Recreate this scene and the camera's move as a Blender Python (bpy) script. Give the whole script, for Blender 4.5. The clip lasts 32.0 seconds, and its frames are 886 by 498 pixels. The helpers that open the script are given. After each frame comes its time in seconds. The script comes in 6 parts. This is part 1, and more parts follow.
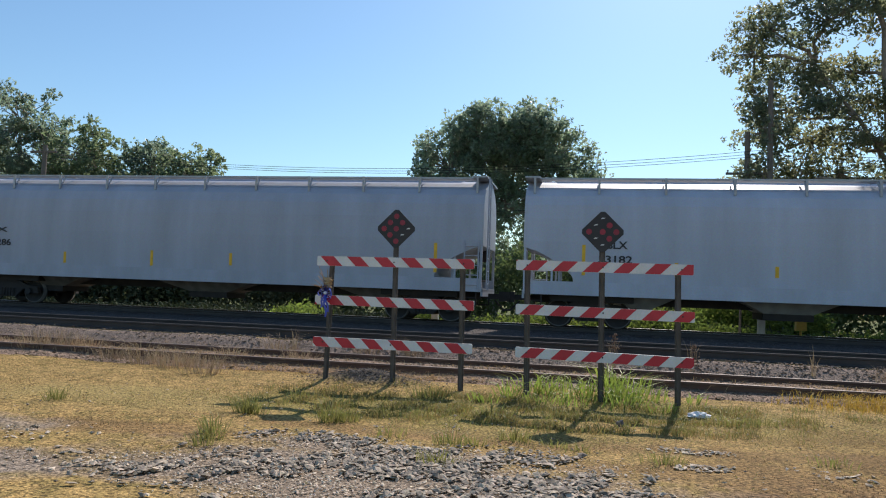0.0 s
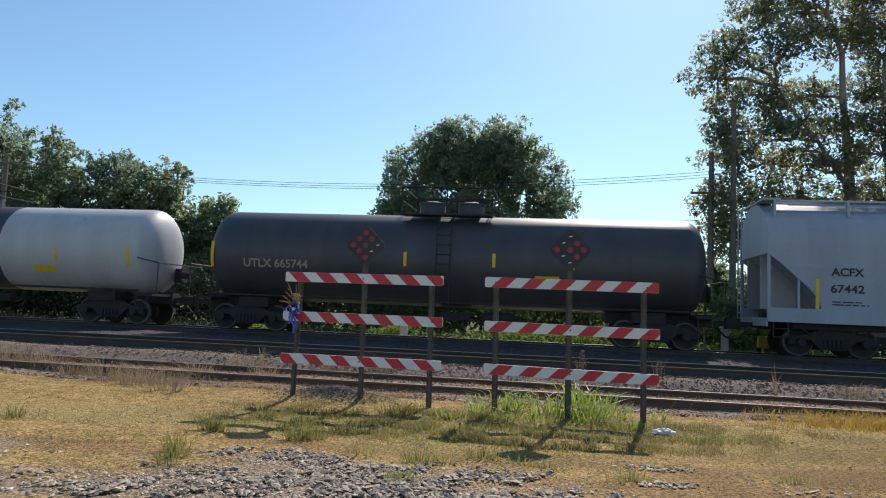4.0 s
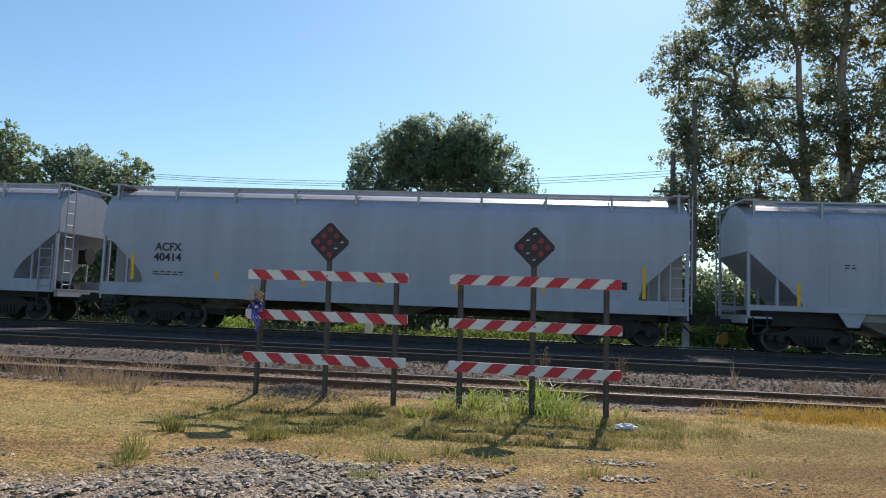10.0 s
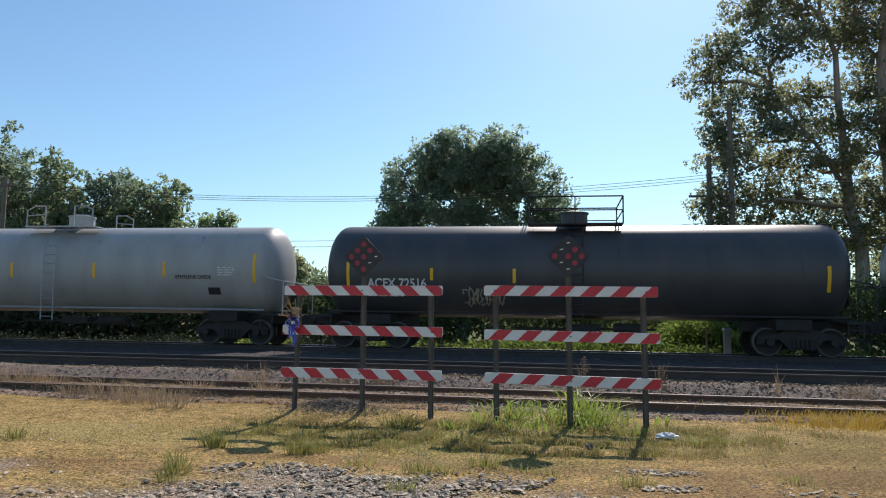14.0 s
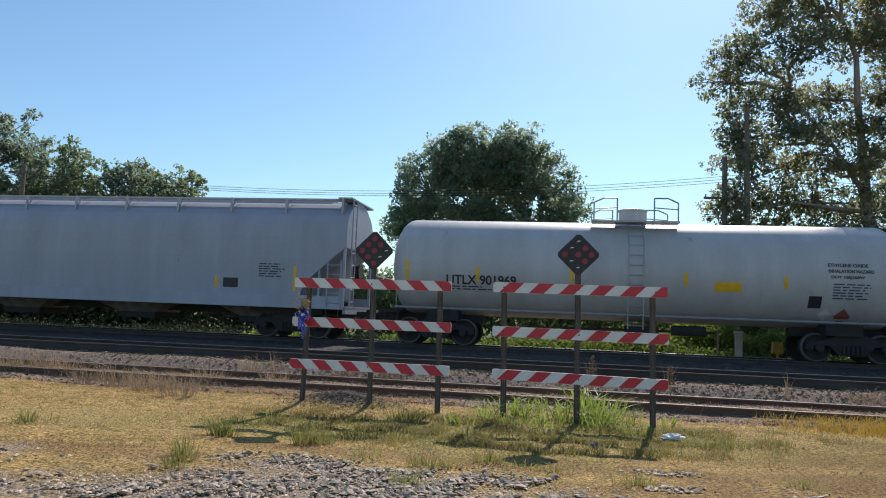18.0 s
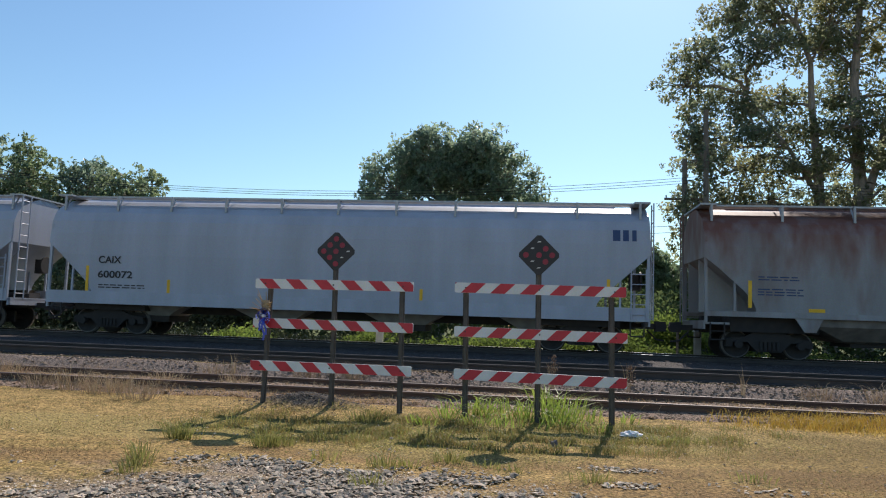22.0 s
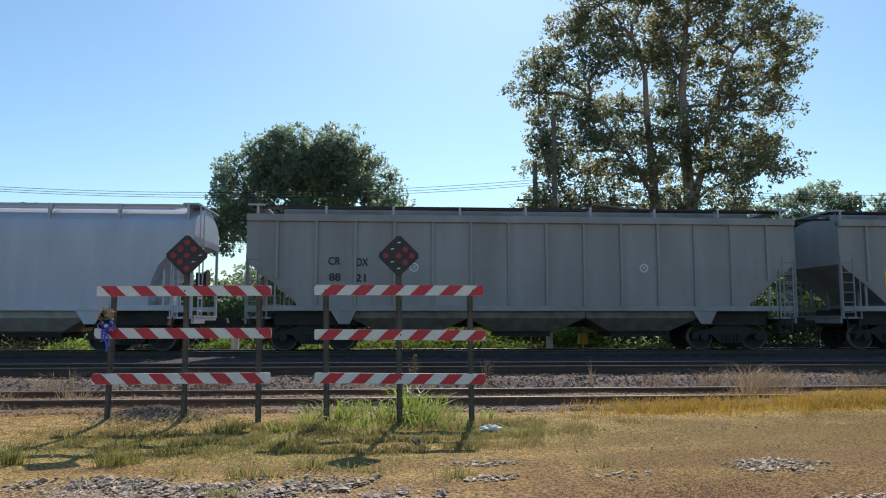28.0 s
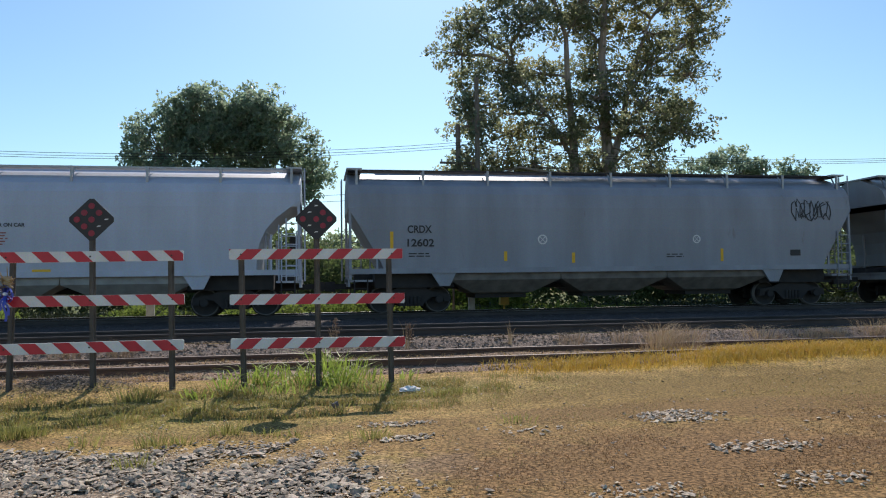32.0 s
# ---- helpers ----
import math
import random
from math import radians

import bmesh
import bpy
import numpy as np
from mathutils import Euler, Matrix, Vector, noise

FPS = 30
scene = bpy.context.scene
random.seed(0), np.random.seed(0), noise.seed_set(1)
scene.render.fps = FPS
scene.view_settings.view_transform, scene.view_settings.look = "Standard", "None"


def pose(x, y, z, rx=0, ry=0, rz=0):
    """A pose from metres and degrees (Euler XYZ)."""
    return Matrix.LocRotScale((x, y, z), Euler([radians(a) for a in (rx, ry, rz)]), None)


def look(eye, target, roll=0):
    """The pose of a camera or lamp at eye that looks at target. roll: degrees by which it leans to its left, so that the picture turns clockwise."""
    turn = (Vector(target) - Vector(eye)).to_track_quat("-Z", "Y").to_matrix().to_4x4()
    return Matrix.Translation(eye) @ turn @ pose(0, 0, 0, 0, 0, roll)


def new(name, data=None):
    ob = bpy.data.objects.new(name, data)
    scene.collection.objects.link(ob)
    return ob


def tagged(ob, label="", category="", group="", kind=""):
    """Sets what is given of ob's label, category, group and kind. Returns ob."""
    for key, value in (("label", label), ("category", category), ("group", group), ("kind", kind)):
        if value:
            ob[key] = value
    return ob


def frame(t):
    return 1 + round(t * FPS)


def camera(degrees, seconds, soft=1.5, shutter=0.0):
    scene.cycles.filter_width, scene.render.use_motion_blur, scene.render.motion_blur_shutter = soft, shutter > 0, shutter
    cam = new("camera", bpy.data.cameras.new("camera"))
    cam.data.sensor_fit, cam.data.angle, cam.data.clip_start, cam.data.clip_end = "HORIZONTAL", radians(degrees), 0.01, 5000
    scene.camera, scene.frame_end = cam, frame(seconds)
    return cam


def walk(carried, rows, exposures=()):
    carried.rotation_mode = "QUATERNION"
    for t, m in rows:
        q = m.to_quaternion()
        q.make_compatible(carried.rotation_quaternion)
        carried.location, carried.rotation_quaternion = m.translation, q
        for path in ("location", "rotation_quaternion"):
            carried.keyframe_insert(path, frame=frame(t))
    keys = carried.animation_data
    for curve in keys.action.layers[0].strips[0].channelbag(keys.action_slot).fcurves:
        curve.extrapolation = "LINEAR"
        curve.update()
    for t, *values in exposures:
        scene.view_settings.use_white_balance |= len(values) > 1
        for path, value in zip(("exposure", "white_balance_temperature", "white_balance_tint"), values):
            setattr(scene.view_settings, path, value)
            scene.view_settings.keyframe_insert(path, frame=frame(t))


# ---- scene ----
cam = camera(63.00, 32.0, soft=1.1)
PATH = [
    (0, (-0.074, 0.046, 1.501), (-0.464, 2.004, 1.620), 2.14),
    (0.5, (-0.083, 0.037, 1.514), (-0.482, 1.993, 1.636), 2.19),
    (1, (-0.082, 0.028, 1.504), (-0.462, 1.985, 1.660), 2.40),
    (1.5, (-0.071, 0.035, 1.512), (-0.424, 1.997, 1.674), 2.16),
    (2, (-0.074, 0.037, 1.515), (-0.418, 2.000, 1.679), 1.86),
    (2.5, (-0.073, 0.035, 1.517), (-0.411, 2.000, 1.681), 2.01),
    (3, (-0.063, 0.033, 1.518), (-0.393, 1.999, 1.684), 2.26),
    (3.5, (-0.069, 0.019, 1.519), (-0.382, 1.988, 1.687), 2.23),
    (5.5, (-0.071, -0.013, 1.495), (-0.358, 1.961, 1.648), 2.98),
    (6, (-0.079, -0.023, 1.495), (-0.342, 1.953, 1.654), 2.84),
    (6.5, (-0.075, -0.023, 1.506), (-0.330, 1.953, 1.680), 2.26),
    (7, (-0.067, -0.032, 1.496), (-0.315, 1.944, 1.674), 1.95),
    (7.5, (-0.066, -0.036, 1.502), (-0.309, 1.942, 1.676), 1.94),
    (8, (-0.059, -0.030, 1.504), (-0.310, 1.947, 1.676), 1.80),
    (8.5, (-0.058, -0.023, 1.501), (-0.310, 1.954, 1.665), 1.43),
    (9, (-0.053, 0.001, 1.498), (-0.291, 1.979, 1.666), 2.00),
    (9.5, (-0.048, 0.014, 1.510), (-0.261, 1.995, 1.684), 2.25),
    (10, (-0.059, 0.025, 1.510), (-0.272, 2.007, 1.673), 2.20),
    (10.5, (-0.053, 0.020, 1.500), (-0.263, 2.003, 1.656), 2.08),
    (11, (-0.055, 0.016, 1.500), (-0.270, 1.999, 1.654), 2.43),
    (11.5, (-0.046, 0.030, 1.507), (-0.267, 2.012, 1.658), 2.27),
    (12, (-0.050, 0.036, 1.512), (-0.266, 2.019, 1.656), 2.04),
    (12.5, (-0.042, 0.040, 1.518), (-0.277, 2.021, 1.670), 2.20),
    (13, (-0.047, 0.030, 1.515), (-0.323, 2.004, 1.680), 2.00),
    (13.5, (-0.038, 0.020, 1.509), (-0.347, 1.987, 1.704), 0.85),
    (15.5, (-0.004, 0.002, 1.500), (-0.311, 1.969, 1.689), 1.24),
    (16, (0.004, 0.001, 1.500), (-0.288, 1.971, 1.690), 1.26),
    (16.5, (0.009, 0.002, 1.503), (-0.309, 1.968, 1.681), 1.64),
    (17, (0.013, 0.005, 1.507), (-0.315, 1.969, 1.698), 2.04),
    (17.5, (0.015, -0.000, 1.494), (-0.325, 1.962, 1.677), 2.18),
    (18, (0.016, -0.002, 1.493), (-0.329, 1.960, 1.676), 2.25),
    (18.5, (0.020, 0.000, 1.498), (-0.327, 1.960, 1.689), 2.33),
    (19, (0.008, 0.002, 1.500), (-0.332, 1.963, 1.699), 2.25),
    (19.5, (0.003, 0.006, 1.499), (-0.350, 1.967, 1.666), 1.92),
    (20, (0.009, 0.004, 1.493), (-0.339, 1.966, 1.666), 2.18),
    (20.5, (0.008, 0.000, 1.490), (-0.346, 1.961, 1.662), 2.19),
    (21, (0.009, -0.002, 1.492), (-0.344, 1.959, 1.670), 2.45),
    (21.5, (0.029, -0.007, 1.491), (-0.306, 1.955, 1.684), 2.07),
    (22, (0.075, -0.022, 1.498), (-0.176, 1.953, 1.685), 1.96),
    (22.5, (0.075, -0.049, 1.478), (-0.055, 1.939, 1.654), 2.17),
    (23, (0.069, -0.051, 1.475), (-0.044, 1.938, 1.652), 2.28),
    (23.5, (0.071, -0.046, 1.479), (0.004, 1.946, 1.640), 2.04),
    (24, (0.077, -0.044, 1.490), (0.022, 1.950, 1.639), 2.09),
    (24.5, (0.076, -0.036, 1.492), (0.044, 1.956, 1.660), 1.84),
    (25, (0.082, -0.023, 1.504), (0.063, 1.969, 1.679), 2.12),
    (25.5, (0.057, -0.007, 1.504), (0.092, 1.986, 1.671), 1.94),
    (26, (0.061, 0.004, 1.511), (0.108, 1.996, 1.689), 1.66),
    (26.5, (0.077, 0.006, 1.498), (0.141, 1.994, 1.699), -0.18),
    (28.5, (0.054, -0.013, 1.490), (0.203, 1.972, 1.688), 0.28),
    (29, (0.075, 0.029, 1.516), (0.198, 2.013, 1.737), 1.19),
    (29.5, (0.070, 0.013, 1.501), (0.182, 1.998, 1.719), 1.96),
    (30, (0.070, 0.006, 1.496), (0.071, 1.994, 1.713), -0.05),
    (30.5, (0.066, -0.012, 1.471), (-0.053, 1.977, 1.650), -1.53),
    (31, (0.088, -0.013, 1.479), (-0.019, 1.980, 1.602), -1.14),
    (31.5, (0.132, -0.016, 1.497), (0.232, 1.977, 1.623), -1.02),
    (32, (0.153, -0.013, 1.493), (0.496, 1.955, 1.587), -0.77),
]
walk(cam, [(t, look(eye, target, roll)) for t, eye, target, roll in PATH], exposures=[(0, 0.17, 6430, 16), (32, 0.17, 6430, 16)])

# ---------------------------------------------------------------- light
EL, AZ = radians(40.0), radians(9.7)
world = bpy.data.worlds.new("clear_sky")
scene.world = world
world.use_nodes = True
_nt = world.node_tree
_sky = _nt.nodes.new("ShaderNodeTexSky")
_sky.sky_type = "NISHITA"
_sky.sun_disc = False
_sky.sun_elevation = EL
_sky.sun_rotation = AZ
_sky.air_density, _sky.dust_density, _sky.ozone_density = 1.15, 0.4, 1.0
_bg = _nt.nodes["Background"]
_bg.inputs["Strength"].default_value = 0.105
_tint = _nt.nodes.new("ShaderNodeMix")
_tint.data_type, _tint.blend_type = "RGBA", "MULTIPLY"
_tint.inputs[0].default_value = 1.0
_tint.inputs[7].default_value = (0.76, 1.0, 1.10, 1)
_nt.links.new(_sky.outputs[0], _tint.inputs[6])
_nt.links.new(_tint.outputs[2], _bg.inputs[0])
sun = new("sun", bpy.data.lights.new("sun", "SUN"))
sun.data.energy, sun.data.angle, sun.data.color = 4.6, radians(0.5), (1.0, 0.93, 0.82)
sun.matrix_world = look((math.sin(AZ) * math.cos(EL) * 90, math.cos(AZ) * math.cos(EL) * 90, math.sin(EL) * 90), (0, 0, 0))

# ---------------------------------------------------------------- materials
MATS = {}


def mat(name, a, b=None, rough=0.6, metal=0.0, scale=3.0, fine=40.0, bump=0.0, streak=None, rust=0.0, mix_lo=0.35, mix_hi=0.7, leaf=0.0, rand=0.0, spec=0.5, rust_top=0.0):
    """A painted or natural surface: two colours mixed at two scales, fine relief, optional streaks and rust."""
    if name in MATS:
        return MATS[name]
    m = bpy.data.materials.new(name)
    m.use_nodes = True
    nt = m.node_tree
    n, k = nt.nodes, nt.links
    p = n["Principled BSDF"]
    p.inputs["Roughness"].default_value = rough
    p.inputs["Metallic"].default_value = metal
    p.inputs["Specular IOR Level"].default_value = spec
    b = b or tuple(c * 0.8 for c in a)
    tc = n.new("ShaderNodeTexCoord")
    big = n.new("ShaderNodeTexNoise")
    big.inputs["Scale"].default_value, big.inputs["Detail"].default_value = scale, 6.0
    small = n.new("ShaderNodeTexNoise")
    small.inputs["Scale"].default_value, small.inputs["Detail"].default_value = fine, 4.0
    k.new(tc.outputs["Object"], big.inputs["Vector"])
    k.new(tc.outputs["Object"], small.inputs["Vector"])
    if streak:
        mp = n.new("ShaderNodeMapping")
        mp.inputs["Scale"].default_value = streak
        k.new(tc.outputs["Object"], mp.inputs["Vector"])
        k.new(mp.outputs[0], big.inputs["Vector"])
    ramp = n.new("ShaderNodeValToRGB")
    ramp.color_ramp.elements[0].position, ramp.color_ramp.elements[1].position = mix_lo, mix_hi
    ramp.color_ramp.elements[0].color, ramp.color_ramp.elements[1].color = (*a, 1), (*b, 1)
    k.new(big.outputs["Fac"], ramp.inputs[0])
    mul = n.new("ShaderNodeMix")
    mul.data_type, mul.blend_type = "RGBA", "MULTIPLY"
    mul.inputs[0].default_value = 0.35
    k.new(ramp.outputs[0], mul.inputs[6])
    k.new(small.outputs["Color"], mul.inputs[7])
    if streak:
        run = n.new("ShaderNodeTexNoise")
        run.inputs["Scale"].default_value, run.inputs["Detail"].default_value = 1.0, 7.0
        rp = n.new("ShaderNodeMapping")
        rp.inputs["Scale"].default_value = (2.6, 2.6, 0.16)
        k.new(tc.outputs["Object"], rp.inputs["Vector"])
        k.new(rp.outputs[0], run.inputs["Vector"])
        rg = n.new("ShaderNodeMapRange")
        rg.inputs[1].default_value, rg.inputs[2].default_value = 0.35, 0.65
        rg.inputs[3].default_value, rg.inputs[4].default_value = 0.955, 1.025
        k.new(run.outputs["Fac"], rg.inputs[0])
        ws = n.new("ShaderNodeVectorMath")
        ws.operation = "SCALE"
        k.new(mul.outputs[2], ws.inputs[0])
        k.new(rg.outputs[0], ws.inputs[3])
    gain = n.new("ShaderNodeMix")
    gain.data_type, gain.blend_type = "RGBA", "MULTIPLY"
    gain.inputs[0].default_value = 1.0
    gain.inputs[7].default_value = (1.2, 1.2, 1.2, 1)
    k.new(ws.outputs[0] if streak else mul.outputs[2], gain.inputs[6])
    out = gain.outputs[2]
    if rust:
        rn = n.new("ShaderNodeTexNoise")
        rn.inputs["Scale"].default_value, rn.inputs["Detail"].default_value = 1.6, 9.0
        rm = n.new("ShaderNodeMapping")
        rm.inputs["Scale"].default_value = (1.4, 1.4, 0.45)
        k.new(tc.outputs["Object"], rm.inputs[0])
        k.new(rm.outputs[0], rn.inputs["Vector"])
        rr = n.new("ShaderNodeValToRGB")
        rr.color_ramp.elements[0].position, rr.color_ramp.elements[1].position = 0.72 - rust * 0.3, 0.86 - rust * 0.25
        src = rn.outputs["Fac"]
        if rust_top:
            rr.color_ramp.elements[0].position, rr.color_ramp.elements[1].position = 0.40, 0.92
        if rust_top:
            sp = n.new("ShaderNodeSeparateXYZ")
            k.new(tc.outputs["Object"], sp.inputs[0])
            gr = n.new("ShaderNodeMapRange")
            gr.inputs[1].default_value, gr.inputs[2].default_value = 2.2, 4.2
            gr.inputs[3].default_value, gr.inputs[4].default_value = -0.12, rust_top
            k.new(sp.outputs[2], gr.inputs[0])
            sm = n.new("ShaderNodeMath")
            k.new(src, sm.inputs[0])
            k.new(gr.outputs[0], sm.inputs[1])
            src = sm.outputs[0]
        k.new(src, rr.inputs[0])
        mx = n.new("ShaderNodeMix")
        mx.data_type = "RGBA"
        k.new(rr.outputs[0], mx.inputs[0])
        k.new(out, mx.inputs[6])
        mx.inputs[7].default_value = (0.17, 0.065, 0.04, 1)
        out = mx.outputs[2]
    if rand:
        oi = n.new("ShaderNodeObjectInfo")
        geo = n.new("ShaderNodeNewGeometry")
        add = n.new("ShaderNodeMath")
        k.new(oi.outputs["Random"], add.inputs[0])
        k.new(geo.outputs["Random Per Island"], add.inputs[1])
        mr = n.new("ShaderNodeMapRange")
        mr.inputs[1].default_value, mr.inputs[2].default_value = 0.0, 2.0
        mr.inputs[3].default_value, mr.inputs[4].default_value = 1.0 - rand, 1.0 + rand
        k.new(add.outputs[0], mr.inputs[0])
        sc = n.new("ShaderNodeVectorMath")
        sc.operation = "SCALE"
        k.new(out, sc.inputs[0])
        k.new(mr.outputs[0], sc.inputs[3])
        out = sc.outputs[0]
    k.new(out, p.inputs["Base Color"])
    if bump:
        bp = n.new("ShaderNodeBump")
        bp.inputs["Strength"].default_value, bp.inputs["Distance"].default_value = bump, 0.02
        k.new(small.outputs["Fac"], bp.inputs["Height"])
        k.new(bp.outputs[0], p.inputs["Normal"])
    if leaf:
        tr = n.new("ShaderNodeBsdfTranslucent")
        k.new(out, tr.inputs[0])
        ms = n.new("ShaderNodeMixShader")
        ms.inputs[0].default_value = leaf
        k.new(p.outputs[0], ms.inputs[1])
        k.new(tr.outputs[0], ms.inputs[2])
        k.new(ms.outputs[0], n["Material Output"].inputs[0])
    MATS[name] = m
    return m


STEEL = mat("dark_steel", (0.035, 0.033, 0.033), (0.06, 0.05, 0.045), 0.7, 0.3, 3, 60, 0.15)
TRUCK = mat("truck_iron", (0.028, 0.026, 0.026), (0.042, 0.037, 0.034), 0.85, 0.0, 4, 60, 0.2)
TREAD = mat("worn_wheel_steel", (0.16, 0.148, 0.135), (0.11, 0.10, 0.092), 0.6, 0.3, 4, 30)
RAILTOP = mat("polished_rail", (0.62, 0.61, 0.59), (0.52, 0.50, 0.47), 0.34, 1.0, 2, 30)
RAILWORN = mat("worn_rail_head", (0.24, 0.165, 0.125), (0.15, 0.10, 0.075), 0.6, 0.1, 3, 40, 0.1)
# Darker rail side for the main and middle tracks.
RAILDARK = mat("oily_rail_side", (0.075, 0.062, 0.056), (0.05, 0.043, 0.04), 0.9, 0.0, 2, 40, 0.2)
RAILSIDE = mat("rusty_rail", (0.15, 0.085, 0.058), (0.09, 0.058, 0.046), 0.9, 0.0, 2, 40, 0.2)
TIE = mat("weathered_tie", (0.11, 0.085, 0.065), (0.06, 0.05, 0.042), 0.95, 0.0, 3, 30, 0.5, (2, 14, 14), rand=0.25)
YELLOW = mat("yellow_reflector", (0.92, 0.52, 0.02), (0.78, 0.43, 0.02), 0.45, 0, 6, 40)
WHITEINK = mat("white_lettering", (0.75, 0.75, 0.74), (0.62, 0.62, 0.61), 0.6, 0, 6, 30)
BLACKINK = mat("black_lettering", (0.035, 0.035, 0.037), (0.03, 0.03, 0.032), 0.6, 0, 6, 30)
BLUEINK = mat("blue_lettering", (0.03, 0.06, 0.16), (0.04, 0.07, 0.16), 0.6, 0, 6, 30)
TANINK = mat("faded_lettering", (0.42, 0.36, 0.26), (0.3, 0.26, 0.2), 0.7, 0, 6, 30)
GALV = mat("galvanised_steel", (0.42, 0.43, 0.44), (0.33, 0.34, 0.35), 0.5, 0.5, 4, 40)

# ---------------------------------------------------------------- mesh helpers
MESH = {}


def box(bm, x0, x1, y0, y1, z0, z1, top=None):
    """A box; top = (sx, sy) narrows its upper face about the centre."""
    cx, cy = (x0 + x1) / 2, (y0 + y1) / 2
    sx, sy = top or (1, 1)
    v = [bm.verts.new(c) for c in ((x0, y0, z0), (x1, y0, z0), (x1, y1, z0), (x0, y1, z0))]
    w = [bm.verts.new((cx + (c[0] - cx) * sx, cy + (c[1] - cy) * sy, z1)) for c in ((x0, y0), (x1, y0), (x1, y1), (x0, y1))]
    bm.faces.new(v[::-1]), bm.faces.new(w)
    for i in range(4):
        j = (i + 1) % 4
        bm.faces.new((v[i], v[j], w[j], w[i]))
    return bm


def rod(bm, p, q, r, seg=6, r2=None):
    """A round bar from p to q."""
    p, q = Vector(p), Vector(q)
    d = q - p
    if d.length < 1e-6:
        return bm
    u = d.orthogonal().normalized()
    w = d.normalized().cross(u)
    rings = []
    for c, rr in ((p, r), (q, r if r2 is None else r2)):
        rings.append([bm.verts.new(c + (u * math.cos(a) + w * math.sin(a)) * rr) for a in (2 * math.pi * i / seg for i in range(seg))])
    for i in range(seg):
        j = (i + 1) % seg
        bm.faces.new((rings[0][i], rings[0][j], rings[1][j], rings[1][i]))
    bm.faces.new(rings[0][::-1]), bm.faces.new(rings[1])
    return bm


def bar(bm, pts, r, seg=6):
    for p, q in zip(pts, pts[1:]):
        rod(bm, p, q, r, seg)
    return bm


def prism(bm, pts, y0, y1):
    """The outline pts (x, z) drawn out from y0 to y1."""
    a = [bm.verts.new((x, y0, z)) for x, z in pts]
    b = [bm.verts.new((x, y1, z)) for x, z in pts]
    bm.faces.new(a), bm.faces.new(b[::-1])
    for i in range(len(pts)):
        j = (i + 1) % len(pts)
        bm.faces.new((a[j], a[i], b[i], b[j]))
    return bm


def disc(bm, x, z, y0, y1, r, seg=24):
    prism(bm, [(x + r * math.cos(2 * math.pi * i / seg), z + r * math.sin(2 * math.pi * i / seg)) for i in range(seg)], y0, y1)
    return bm


def meshed(key, build, material, smooth=False, bevel=0.0):
    """The mesh of that key, built once."""
    if key not in MESH:
        bm = bmesh.new()
        build(bm)
        if bevel:
            bmesh.ops.bevel(bm, geom=bm.edges[:], offset=bevel, segments=2, affect="EDGES", profile=0.6)
        bmesh.ops.recalc_face_normals(bm, faces=bm.faces[:])
        me = bpy.data.meshes.new(key)
        bm.to_mesh(me)
        bm.free()
        for mm in material if isinstance(material, (list, tuple)) else (material,):
            me.materials.append(mm)
        if smooth:
            for f in me.polygons:
                f.use_smooth = True
        MESH[key] = me
    return MESH[key]


def put(name, me, parent=None, m=None, label=""):
    ob = new(name, me)
    if parent:
        ob.parent = parent
    if m is not None:
        ob.matrix_basis = m
    if label:
        ob["label"] = label
    return ob


def part(name, bm, material, parent, label="", smooth=False):
    """Links a bmesh as one mesh object under a thing or a part."""
    bmesh.ops.recalc_face_normals(bm, faces=bm.faces[:])
    me = bpy.data.meshes.new(name)
    bm.to_mesh(me)
    bm.free()
    me.materials.append(material)
    if smooth:
        for f in me.polygons:
            f.use_smooth = True
    return put(name, me, parent, None, label)


def thing(name, label, category, group="", m=None):
    ob = new(name)
    if m is not None:
        ob.matrix_basis = m
    return tagged(ob, label, category, group)


def raw(name, verts, faces, material, parent=None, smooth=False):
    me = bpy.data.meshes.new(name)
    me.from_pydata(verts, [], faces)
    me.materials.append(material)
    me.update()
    if smooth:
        for f in me.polygons:
            f.use_smooth = True
    return put(name, me, parent)


def letters(text, width, height, surf, material, parent, x, z, name="lettering", label="", bold=0.0):
    """Writing of that width and cap height on a car's near side; surf(z) is the side's y there."""
    cu = bpy.data.curves.new("font", "FONT")
    cu.body = text
    cu.offset = bold
    tmp = bpy.data.objects.new("font", cu)
    me = bpy.data.meshes.new_from_object(tmp)
    bpy.data.objects.remove(tmp)
    bpy.data.curves.remove(cu)
    xs, ys = [v.co.x for v in me.vertices], [v.co.y for v in me.vertices]
    x0, x1, y0, y1 = min(xs), max(xs), min(ys), max(ys)
    for v in me.vertices:
        px = x + (v.co.x - x0) / (x1 - x0) * width
        pz = z + ((v.co.y - y0) / (y1 - y0) - 0.5) * height
        v.co = (px, surf(pz) - 0.016, pz)
    me.materials.clear()
    me.materials.append(material)
    return put(name, me, parent, None, label)


